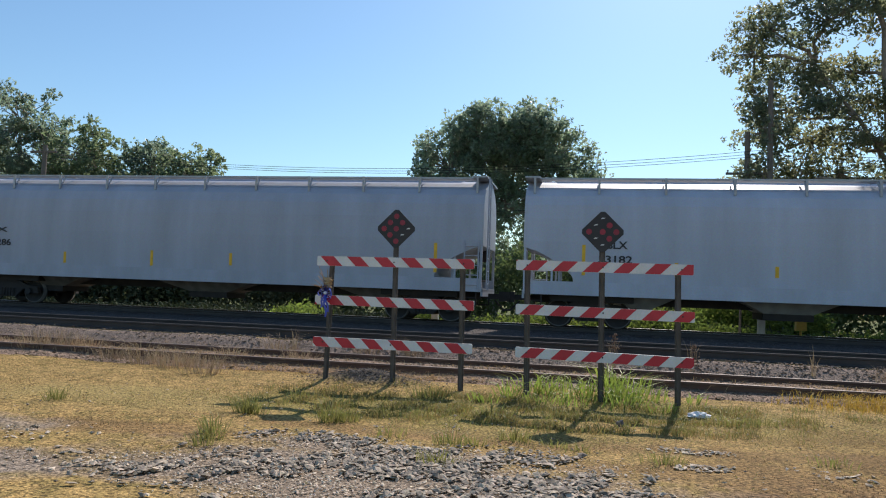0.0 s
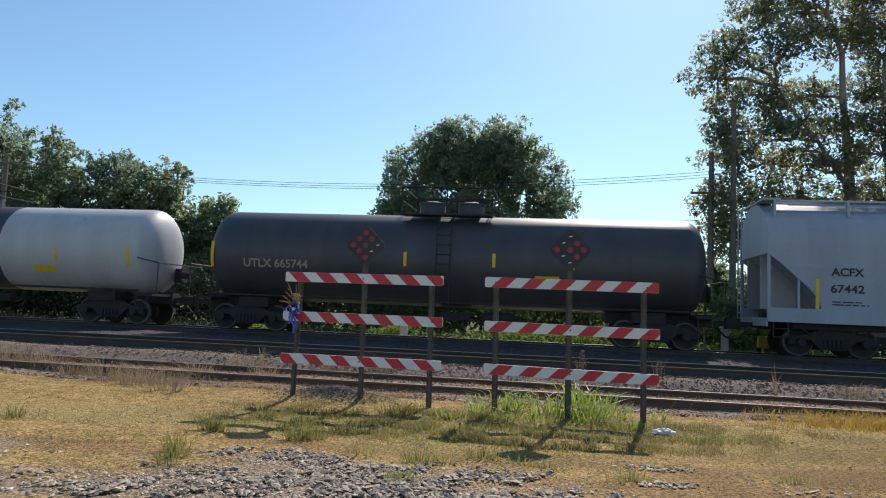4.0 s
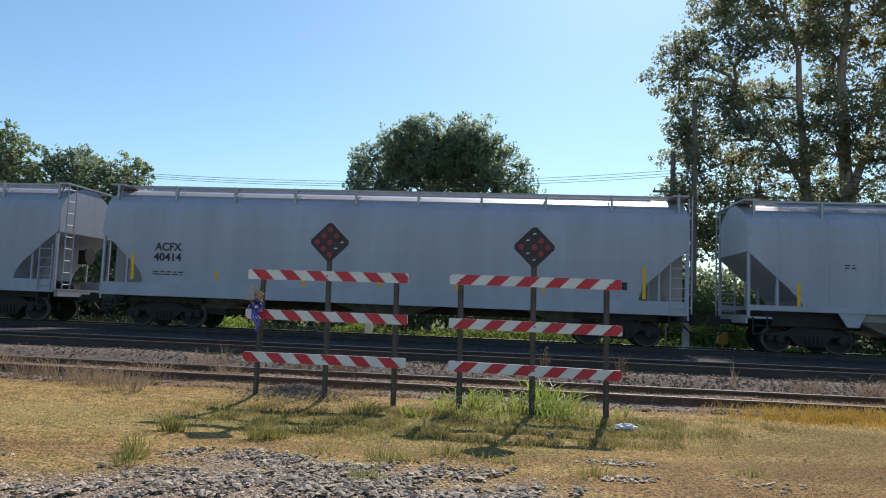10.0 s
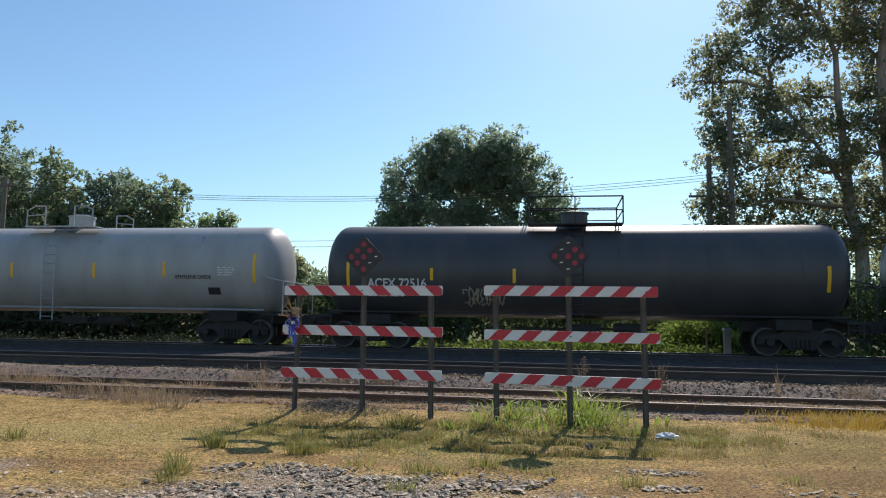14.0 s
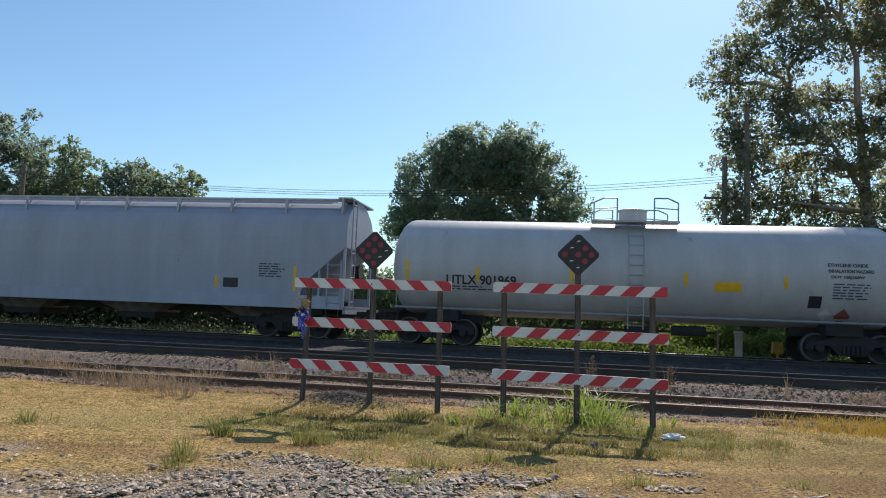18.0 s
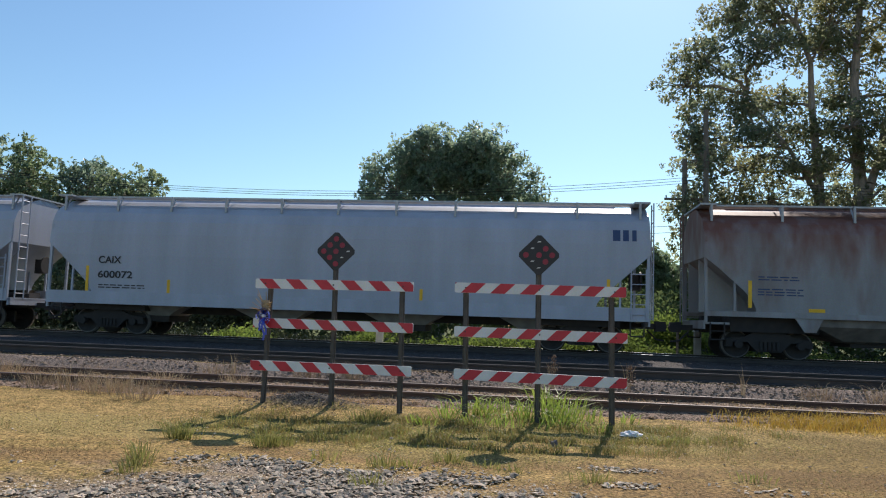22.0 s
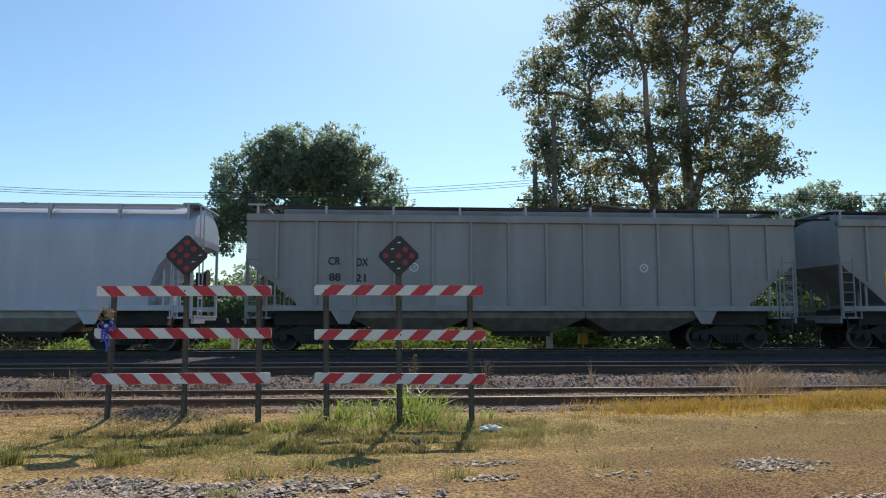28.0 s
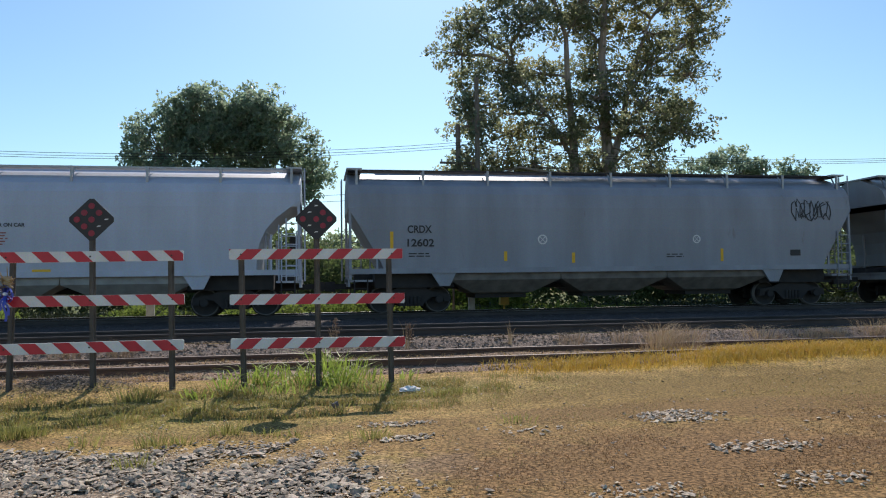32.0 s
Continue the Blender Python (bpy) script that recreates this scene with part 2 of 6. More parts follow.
def plate(name, x0, x1, z0, z1, surf, material, parent, label="", proud=0.006, steps=1):
    """A thin strip or panel on a car's near side, following its curve."""
    bm = bmesh.new()
    zs = [z0 + (z1 - z0) * i / steps for i in range(steps + 1)]
    rows = [[bm.verts.new((x, surf(zz) - o, zz)) for x in (x0, x1) for o in (proud, 0.0)] for zz in zs]
    for a, b in zip(rows, rows[1:]):
        bm.faces.new((a[0], a[2], b[2], b[0]))
        bm.faces.new((a[1], a[0], b[0], b[1]))
        bm.faces.new((a[2], a[3], b[3], b[2]))
    bm.faces.new((rows[0][0], rows[0][1], rows[0][3], rows[0][2]))
    bm.faces.new((rows[-1][0], rows[-1][1], rows[-1][3], rows[-1][2]))
    return part(name, bm, material, parent, label)


def data_lines(x, z, w, n, surf, material, parent, gap=0.08, h=0.034, seed=1):
    """Small stencilled lines too fine to read, as plain bars."""
    rnd = random.Random(seed)
    for i in range(n):
        bm = bmesh.new()
        za, end, at = z - i * gap - h, x + w * rnd.uniform(0.75, 1.0), x
        while at < end:
            to = min(end, at + rnd.uniform(0.1, 0.34))
            bm.faces.new([bm.verts.new((px, surf(pz) - 0.008, pz)) for px, pz in ((at, za), (to, za), (to, za + h), (at, za + h))])
            at = to + rnd.uniform(0.03, 0.07)
        tagged(part("stencil_line", bm, material, parent), kind="stuff")


def scribble(x, z, w, h, surf, material, parent, seed, r=0.02, loops=9):
    """Spray-painted loops."""
    rnd = random.Random(seed)
    path = []
    for i in range(loops):
        cx, a0 = x + w * (i + 0.5) / loops, rnd.uniform(0, 6)
        for j in range(9):
            a = a0 + j * rnd.uniform(0.5, 0.9)
            path.append(Vector((cx + math.cos(a) * w / loops * rnd.uniform(0.5, 0.95), 0, z + math.sin(a) * h * rnd.uniform(0.25, 0.55))))
    bm = bmesh.new()
    rows = []
    for i, p in enumerate(path):
        d = path[min(i + 1, len(path) - 1)] - path[max(i - 1, 0)]
        n = Vector((-d.z, 0, d.x)).normalized() * r
        rows.append([bm.verts.new((q.x, surf(q.z) - 0.007 - 0.0001 * i, q.z)) for q in (p - n, p + n)])
    for p, q in zip(rows, rows[1:]):
        bm.faces.new((p[0], p[1], q[1], q[0]))
    return part("graffiti", bm, material, parent, "spray-painted scribble")

# ---------------------------------------------------------------- ground and tracks
def ease(a, b, v):
    t = np.clip((v - a) / (b - a), 0, 1)
    return t * t * (3 - 2 * t)


def bumps(x, y, s, seed):
    """Cheap smooth unevenness from crossed waves."""
    r = np.random.RandomState(seed)
    out = 0
    for i in range(5):
        a, ph, f = r.uniform(0, 6.28), r.uniform(0, 6.28), s * r.uniform(0.6, 1.9)
        out = out + np.sin((x * np.cos(a) + y * np.sin(a)) * f + ph)
    return out / 5


def gz(x, y):
    """The height of the ground."""
    x, y = np.asarray(x, float), np.asarray(y, float)
    near = 1 - ease(14, 40, np.hypot(x, y - 6))
    z = 0.05 * ease(9.5, 10.8, y) + 0.04 * ease(11.2, 12.0, y) + 0.29 * ease(13.95, 14.8, y) - 0.25 * ease(25.2, 27.0, y)
    z = z + 0.04 * ease(9.6, 7.2, y)
    z = z + 0.025 * near * bumps(x, y, 1.3, 3) + 0.010 * near * bumps(x, y, 5.0, 4)
    z = z + 0.035 * np.exp(-(((x + 1.4) / 3.6) ** 2 + ((y - 9.0) / 1.5) ** 2)) * (bumps(x, y, 6.5, 14) + 0.6 * bumps(x, y, 13.0, 15))
    z = z + 0.22 * np.exp(-(((x + 3.35) / 0.75) ** 2 + ((y - 10.95) / 0.35) ** 2))
    z = z + 0.028 * ease(11.9, 12.1, y) * (1 - ease(13.75, 14.2, y))
    z = z + 0.12 * ease(3.5, 9, x) * ease(10.2, 11.6, y) * (1 - ease(11.9, 12.7, y))
    return z


def axis_steps(dense_a, dense_b, step, far):
    mid = list(np.arange(dense_a, dense_b + 1e-6, step))
    out, s, v = [], step * 1.6, dense_b
    while v < far:
        v += s
        s *= 1.35
        out.append(v)
    low, s, v = [], step * 1.6, dense_a
    while v > -far:
        v -= s
        s *= 1.35
        low.append(v)
    return np.array(low[::-1] + mid + out)


def grid_faces(nx, ny):
    i, j = np.meshgrid(np.arange(nx - 1), np.arange(ny - 1), indexing="ij")
    a = (i * ny + j).ravel()
    return np.stack([a, a + ny, a + ny + 1, a + 1], 1).tolist()


def blotched(name, base, dark, blots, scale=6.0, fine=32.0, bump=1.0):
    """Ground cover whose patches have centres, radii and colours of their own, with ragged edges."""
    m = bpy.data.materials.new(name)
    m.use_nodes = True
    nt = m.node_tree
    n, k = nt.nodes, nt.links
    p = n["Principled BSDF"]
    p.inputs["Roughness"].default_value = 0.95
    p.inputs["Specular IOR Level"].default_value = 0.15
    tc = n.new("ShaderNodeTexCoord")
    n1, n2, n3 = (n.new("ShaderNodeTexNoise") for _ in range(3))
    for nn, s, d in ((n1, scale, 5), (n2, fine, 5), (n3, 1.1, 6)):
        nn.inputs["Scale"].default_value, nn.inputs["Detail"].default_value = s, d
        k.new(tc.outputs["Object"], nn.inputs["Vector"])
    mx = n.new("ShaderNodeMix")
    mx.data_type = "RGBA"
    rp = n.new("ShaderNodeValToRGB")
    rp.color_ramp.elements[0].position, rp.color_ramp.elements[1].position = 0.38, 0.66
    k.new(n1.outputs["Fac"], rp.inputs[0])
    k.new(rp.outputs[0], mx.inputs[0])
    mx.inputs[6].default_value, mx.inputs[7].default_value = (*base, 1), (*dark, 1)
    out = mx.outputs[2]
    for (cx, cy, rx, ry), col, amount in blots:
        mp = n.new("ShaderNodeMapping")
        mp.vector_type = "TEXTURE"
        mp.inputs["Location"].default_value, mp.inputs["Scale"].default_value = (cx, cy, 0), (rx, ry, 1000)
        k.new(tc.outputs["Object"], mp.inputs[0])
        ln = n.new("ShaderNodeVectorMath")
        ln.operation = "LENGTH"
        k.new(mp.outputs[0], ln.inputs[0])
        ad = n.new("ShaderNodeMath")
        ad.operation = "MULTIPLY_ADD"
        ad.inputs[1].default_value = 1.5
        k.new(n3.outputs["Fac"], ad.inputs[0])
        k.new(ln.outputs["Value"], ad.inputs[2])
        ad2 = n.new("ShaderNodeMath")
        ad2.operation = "MULTIPLY_ADD"
        ad2.inputs[1].default_value = 0.7
        k.new(n1.outputs["Fac"], ad2.inputs[0])
        k.new(ad.outputs[0], ad2.inputs[2])
        mr = n.new("ShaderNodeMapRange")
        mr.inputs[1].default_value, mr.inputs[2].default_value = 2.25, 1.75
        mr.inputs[3].default_value, mr.inputs[4].default_value = 0.0, amount
        k.new(ad2.outputs[0], mr.inputs[0])
        m2 = n.new("ShaderNodeMix")
        m2.data_type = "RGBA"
        k.new(mr.outputs[0], m2.inputs[0])
        k.new(out, m2.inputs[6])
        m2.inputs[7].default_value = (*col, 1)
        out = m2.outputs[2]
    ml = n.new("ShaderNodeMix")
    ml.data_type, ml.blend_type = "RGBA", "OVERLAY"
    ml.inputs[0].default_value = 0.7
    k.new(out, ml.inputs[6])
    r2 = n.new("ShaderNodeValToRGB")
    r2.color_ramp.elements[0].position, r2.color_ramp.elements[1].position = 0.33, 0.67
    k.new(n2.outputs["Fac"], r2.inputs[0])
    k.new(r2.outputs[0], ml.inputs[7])
    k.new(ml.outputs[2], p.inputs["Base Color"])
    bp = n.new("ShaderNodeBump")
    bp.inputs["Strength"].default_value, bp.inputs["Distance"].default_value = bump, 0.03
    k.new(n2.outputs["Fac"], bp.inputs["Height"])
    k.new(bp.outputs[0], p.inputs["Normal"])
    return m


STRAW, OLIVE = (0.42, 0.272, 0.10), (0.235, 0.168, 0.056)
GREEN, BROWN, GOLD, GREY = (0.23, 0.185, 0.05), (0.20, 0.116, 0.05), (0.43, 0.28, 0.06), (0.28, 0.22, 0.165)
GROUND = blotched("dry_grass_ground", STRAW, OLIVE, [
    ((4.2, 9.3, 3.8, 1.2), (0.30, 0.225, 0.07), 0.75), ((-5.6, 8.6, 2.4, 1.0), (0.30, 0.235, 0.085), 0.6), ((-1.2, 7.5, 3.0, 0.35), BROWN, 0.6), ((2.2, 6.6, 3.0, 0.5), BROWN, 0.6),
    ((-2.2, 9.2, 2.4, 1.2), GREEN, 0.85), ((0.6, 10.2, 1.9, 0.9), GREEN, 0.85), ((1.8, 9.6, 1.0, 0.8), GREEN, 0.55), ((-0.8, 8.0, 1.6, 0.6), GREEN, 0.5),
    ((3.2, 5.6, 2.6, 0.9), BROWN, 0.85), ((6.5, 7.0, 2.0, 0.5), BROWN, 0.6), ((-4.6, 6.6, 1.4, 0.35), BROWN, 0.6),
    ((6.5, 8.4, 5.5, 2.0), (0.25, 0.162, 0.054), 0.85), ((7.5, 11.35, 4.6, 0.5), GOLD, 1.0), ((13.5, 11.7, 6, 0.6), GOLD, 0.95), ((7.5, 9.2, 5.5, 1.5), (0.20, 0.132, 0.043), 0.95), ((4.5, 7.6, 3.5, 0.7), (0.19, 0.115, 0.045), 0.85),
    ((-6.3, 6.4, 1.2, 0.45), GREY, 0.9), ((-4.9, 5.0, 1.1, 0.6), GREY, 1.0), ((-3.4, 11.0, 0.9, 0.45), (0.09, 0.08, 0.075), 0.9), ((7.3, 5.6, 2.6, 0.8), (0.19, 0.11, 0.06), 0.95), ((0, 60, 90, 34), (0.10, 0.12, 0.035), 1.0), ((-1.6, 5.6, 2.6, 1.0), (0.24, 0.185, 0.135), 0.95), ((-2.5, 6.6, 0.8, 0.3), (0.24, 0.185, 0.135), 0.9), ((5.6, 6.0, 4.2, 1.2), BROWN, 0.6), ((4.2, 4.9, 4.5, 0.9), BROWN, 0.8),
])
xs, ys = axis_steps(-14, 16, 0.2, 2500), axis_steps(3.0, 28.0, 0.16, 2500)
GX, GY = np.meshgrid(xs, ys, indexing="ij")
GZ = gz(GX, GY)
ground = raw("ground", np.stack([GX, GY, GZ], -1).reshape(-1, 3).tolist(), grid_faces(len(xs), len(ys)), GROUND, smooth=True)
tagged(ground, "flat lot of dry straw-coloured grass beside the tracks", "ground", kind="structure")

BALLAST = blotched("pale_ballast", (0.36, 0.25, 0.18), (0.18, 0.125, 0.09), [((-6, 12.4, 7, 0.5), (0.30, 0.21, 0.13), 0.6), ((5, 14.9, 30, 1.2), (0.25, 0.20, 0.165), 0.6)], 26.0, 55.0, 1.0)
DARKBALLAST = blotched("grey_ballast", (0.105, 0.09, 0.082), (0.06, 0.052, 0.05), [], 26.0, 55.0, 1.0)


def bed(name, y0, y1, material, label, lift):
    bx, by = axis_steps(-16, 18, 0.25, 700), np.linspace(y0, y1, int((y1 - y0) / 0.11) + 2)
    X, Y = np.meshgrid(bx, by, indexing="ij")
    rim = np.minimum(1, np.minimum(Y - y0, y1 - Y) / 0.25)
    Y2 = Y + (1 - rim) * 0.18 * bumps(X, Y * 0, 2.2, 9)
    Z = gz(X, Y2) + lift * rim - 0.02 * (1 - rim) + 0.012 * rim * bumps(X, Y, 9, 5)
    ob = raw(name, np.stack([X, Y2, Z], -1).reshape(-1, 3).tolist(), grid_faces(len(bx), len(by)), material, smooth=True)
    return tagged(ob, label, "ballast", kind="structure")


bed("ballast_siding", 11.35, 14.9, BALLAST, "sunlit pale ballast with dead weeds round the siding", 0.012)
bed("ballast_main", 14.75, 25.6, DARKBALLAST, "grey crushed-stone ballast under the through tracks", 0.02)


def rail_mesh(bm, half, h):
    w, head = 0.07, 0.036
    prof = [(-w, 0), (w, 0), (w, 0.014), (0.012, 0.035), (0.010, h - 0.045), (head, h - 0.036), (head, h - 0.006), (head - 0.006, h), (-head + 0.006, h), (-head, h - 0.006), (-head, h - 0.036), (-0.010, h - 0.045), (-0.012, 0.035), (-w, 0.014)]
    rings = [[bm.verts.new((x, y, z)) for y, z in prof] for x in (-half, half)]
    for i in range(len(prof)):
        j = (i + 1) % len(prof)
        f = bm.faces.new((rings[0][i], rings[0][j], rings[1][j], rings[1][i]))
        f.material_index = 1 if i in (6, 7, 8) else 0
    bm.faces.new(rings[0]), bm.faces.new(rings[1][::-1])


def track(name, yc, top, h, label, side, head=None):
    t = thing(name, label, "railway track", "railway tracks", pose(0, yc, top - h))
    t["kind"] = "structure"
    me = meshed("rail" + side.name + (head or side).name, lambda bm: rail_mesh(bm, 620, h), [side, head or side])
    for s in (-0.755, 0.755):
        put("rail", me, t, pose(0, s, 0))
    return t


MAIN_Y, MAIN_Z = 23.75, 0.56
tracks = [track("track_main", MAIN_Y, MAIN_Z, 0.17, "steel rails of the track that the train runs on", RAILDARK, RAILTOP),
          track("track_middle", 15.77, 0.56, 0.17, "dark oily rails of the track beside the train", RAILDARK),
          track("track_siding", 12.88, 0.235, 0.15, "half-buried rusty siding rails in weedy ballast", RAILSIDE, RAILWORN)]

# ---------------------------------------------------------------- rolling stock
def wheel_mesh(bm):
    prof = [(0.0, -0.06), (0.12, -0.065), (0.16, -0.02), (0.34, -0.02), (0.38, -0.07), (0.415, -0.07), (0.425, 0.045), (0.455, 0.055), (0.455, 0.075), (0.38, 0.08), (0.34, 0.03), (0.12, 0.05), (0.0, 0.05)]
    seg = 24
    rings = []
    for r, y in prof:
        rings.append([bm.verts.new((r * math.cos(2 * math.pi * i / seg), y, r * math.sin(2 * math.pi * i / seg))) for i in range(seg)] if r else [bm.verts.new((0, y, 0))])
    for q, (a, b) in enumerate(zip(rings, rings[1:])):
        for i in range(seg):
            j = (i + 1) % seg
            if len(a) == 1:
                f = bm.faces.new((a[0], b[j], b[i]))
            elif len(b) == 1:
                f = bm.faces.new((a[i], a[j], b[0]))
            else:
                f = bm.faces.new((a[i], a[j], b[j], b[i]))
            f.material_index = 1 if q in (4, 5) else 0


def side_frame_mesh(bm):
    prism(bm, [(-1.25, 0.36), (-1.22, 0.58), (-0.72, 0.66), (-0.42, 0.80), (0.42, 0.80), (0.72, 0.66), (1.22, 0.58), (1.25, 0.36), (1.05, 0.36), (1.02, 0.50), (0.62, 0.50), (0.34, 0.22), (-0.34, 0.22), (-0.62, 0.50), (-1.02, 0.50), (-1.05, 0.36)], -0.07, 0.07)
    for s in (-1, 1):
        disc(bm, 0.89 * s, 0.43, -0.16, 0.0, 0.12, 12)
    for i in range(-2, 3):
        rod(bm, (i * 0.12, -0.09, 0.27), (i * 0.12, -0.09, 0.52), 0.05, 8)


def bolster_mesh(bm):
    box(bm, -0.2, 0.2, -1.05, 1.05, 0.45, 0.74)
    for s in (-0.89, 0.89):
        rod(bm, (s, -0.75, 0.43), (s, 0.75, 0.43), 0.075, 8)
    # Long plate added to block the view through, so the truck reads dark.
    box(bm, -1.15, 1.15, -0.06, 0.06, 0.26, 0.62)
    for s in (-1, 1):
        box(bm, s * 0.3 - 0.09, s * 0.3 + 0.09, -0.95, 0.95, 0.22, 0.40)


def truck(parent, x):
    t = put("truck", meshed("bolster", bolster_mesh, TRUCK), parent, pose(x, 0, 0), "grimy cast-iron wheel truck")
    for s in (-1, 1):
        put("side_frame", meshed("side_frame", side_frame_mesh, TRUCK), t, pose(0, 1.0 * s, 0, 0, 0, 0 if s < 0 else 180))
        for a in (-0.89, 0.89):
            put("wheel", meshed("wheel", wheel_mesh, [TRUCK, TREAD], True), t, pose(a, 0.755 * s, 0.428, 0, 0, 0 if s < 0 else 180))
    return t


def coupler_mesh(bm):
    box(bm, -0.55, 0.35, -0.08, 0.08, 0.78, 0.95)
    prism(bm, [(0.3, 0.70), (0.62, 0.72), (0.66, 0.86), (0.62, 1.02), (0.3, 1.03)], -0.16, 0.12)
    bar(bm, [(0.1, 0.28, 0.75), (0.4, 0.3, 0.45), (0.66, 0.3, 0.42)], 0.03)


def couplers(parent, half):
    for s in (-1, 1):
        put("coupler", meshed("coupler", coupler_mesh, TRUCK), parent, pose(s * half, 0, 0, 0, 0, 0 if s > 0 else 180))


def ladder(name, parent, m, z0, z1, w, n, material):
    """An upright ladder: stiles and rungs one by one."""
    stile = meshed("stile%.2f_%.2f%s" % (z0, z1, material.name), lambda bm: rod(bm, (0, 0, z0), (0, 0, z1), 0.024, 5), material)
    root = put(name, stile, parent, m @ pose(-w / 2, 0, 0))
    put("stile", stile, root, pose(w, 0, 0))
    rung = meshed("rung%.2f%s" % (w, material.name), lambda bm: rod(bm, (0, 0, 0), (w, 0, 0), 0.016, 5), material)
    for i in range(n):
        put("rung", rung, root, pose(0, 0, z0 + (z1 - z0) * (i + 0.5) / n))


def step_mesh(bm):
    bar(bm, [(-0.2, 0, 1.05), (-0.2, 0, 0.55), (0.2, 0, 0.55), (0.2, 0, 1.05)], 0.022, 5)
    rod(bm, (-0.2, 0, 0.8), (0.2, 0, 0.8), 0.016, 5)


OPENINGS = {  # outlines of the open ends: distance from the end, height
    "round": [(0.0, 2.98), (0.4, 2.66), (0.8, 2.3), (1.15, 1.98), (1.36, 1.72), (1.45, 1.52), (1.47, 1.36)],
    "small": [(0.0, 2.42), (0.4, 2.3), (0.8, 2.1), (1.15, 1.9), (1.42, 1.66), (1.5, 1.5), (1.52, 1.36)],
    "slant": [(0.0, 2.98), (0.4, 2.62), (0.8, 2.25), (1.2, 1.88), (1.5, 1.58), (1.6, 1.36)],
    "mid": [(0.0, 2.75), (0.4, 2.42), (0.8, 2.1), (1.2, 1.76), (1.5, 1.48), (1.55, 1.36)],
    "tall": [(0.0, 3.3), (0.5, 2.9), (1.0, 2.45), (1.5, 1.98), (1.95, 1.55), (2.12, 1.36)],
    "steep": [(0.0, 3.25), (0.28, 2.8), (0.55, 2.35), (0.8, 1.92), (0.98, 1.6), (1.08, 1.36)],
    "arch": [(0.0, 3.5), (0.35, 3.24), (0.72, 2.95), (1.02, 2.6), (1.2, 2.2), (1.28, 1.8), (1.3, 1.36)],
}
SIDE = 1.58


def hopper_body(bm, L, opening, low=0.0, square=False):
    h = L / 2 - 0.08
    half = [(SIDE - 0.02, 1.36), (SIDE, 1.9), (SIDE + 0.02, 2.6), (SIDE, 3.3), (SIDE - 0.06, 3.72), (SIDE - 0.2, 4.02), (SIDE - 0.42, 4.22), (0.62, 4.49), (0.32, 4.60), (0.31, 4.62), (0.0, 4.66)]
    if square:
        half[4:] = [(SIDE, 3.95), (SIDE - 0.04, 4.18), (SIDE - 0.3, 4.28), (0.62, 4.38), (0.32, 4.41), (0.31, 4.42), (0.0, 4.43)]
    half = [(y, z if z < 3.9 else z - low * min(1, (z - 3.9) / 0.4)) for y, z in half]
    prof = [(-y, z) for y, z in half] + [(y, z) for y, z in half[::-1][1:]]
    st = [(-h + d, z) for d, z in OPENINGS[opening]]
    st += [(-h + 3.5, 1.36)] + [(x, 1.36) for x in np.linspace(-h + 5, h - 5, 5)] + [(h - 3.5, 1.36)]
    st += [(h - d, z) for d, z in OPENINGS[opening][::-1]]
    rings = []
    for x, low in st:
        ring = []
        for y, z in prof:
            ring.append(bm.verts.new((x, y, max(z, low) if z < 3.3 else z)))
        rings.append(ring)
    n = len(prof)
    for a, b in zip(rings, rings[1:]):
        for i in range(n):
            j = (i + 1) % n
            q = [a[i], a[j], b[j], b[i]]
            if (q[0].co - q[1].co).length < 1e-5 and (q[2].co - q[3].co).length < 1e-5:
                continue
            bm.faces.new(q)
    bm.faces.new(rings[0]), bm.faces.new(rings[-1][::-1])
    bmesh.ops.remove_doubles(bm, verts=bm.verts[:], dist=1e-4)


def outlet_mesh(bm, w):
    a = [bm.verts.new((x, y, 1.4)) for x, y in ((-w, -1.45), (w, -1.45), (w, 1.45), (-w, 1.45))]
    b = [bm.verts.new((x, y, 0.62)) for x, y in ((-0.6, -0.65), (0.6, -0.65), (0.6, 0.65), (-0.6, 0.65))]
    for i in range(4):
        j = (i + 1) % 4
        bm.faces.new((b[i], b[j], a[j], a[i]))
    bm.faces.new(a), bm.faces.new(b[::-1])


def bay_mesh(bm, w):
    """One hopper bay: its four walls slope in to the outlet."""
    rings = [[bm.verts.new((x, y, z)) for x, y in ((-a, -b), (a, -b), (a, b), (-a, b))] for a, b, z in ((w, 1.44, 1.38), (w * 0.99, 1.43, 1.02), (w * 0.55, 1.0, 0.62), (w * 0.42, 0.8, 0.56))]
    for p, q in zip(rings, rings[1:]):
        for i in range(4):
            j = (i + 1) % 4
            bm.faces.new((q[i], q[j], p[j], p[i]))
    bm.faces.new(rings[0]), bm.faces.new(rings[-1][::-1])


def bracket_mesh(bm):
    prism(bm, [(-0.035, 4.6), (0.035, 4.6), (0.035, 4.1), (-0.035, 4.1)], -1.33, -1.28)
    bar(bm, [(0, -1.30, 4.14), (0, -1.02, 4.60), (0, -0.5, 4.60)], 0.028, 5)


def smooth_side(z):
    pts = [(1.0, -SIDE), (1.36, -SIDE + 0.02), (1.9, -SIDE), (2.6, -SIDE - 0.02), (3.3, -SIDE), (3.72, -SIDE + 0.06), (4.02, -SIDE + 0.2)]
    return float(np.interp(z, [p[0] for p in pts], [p[1] for p in pts])) - 0.002


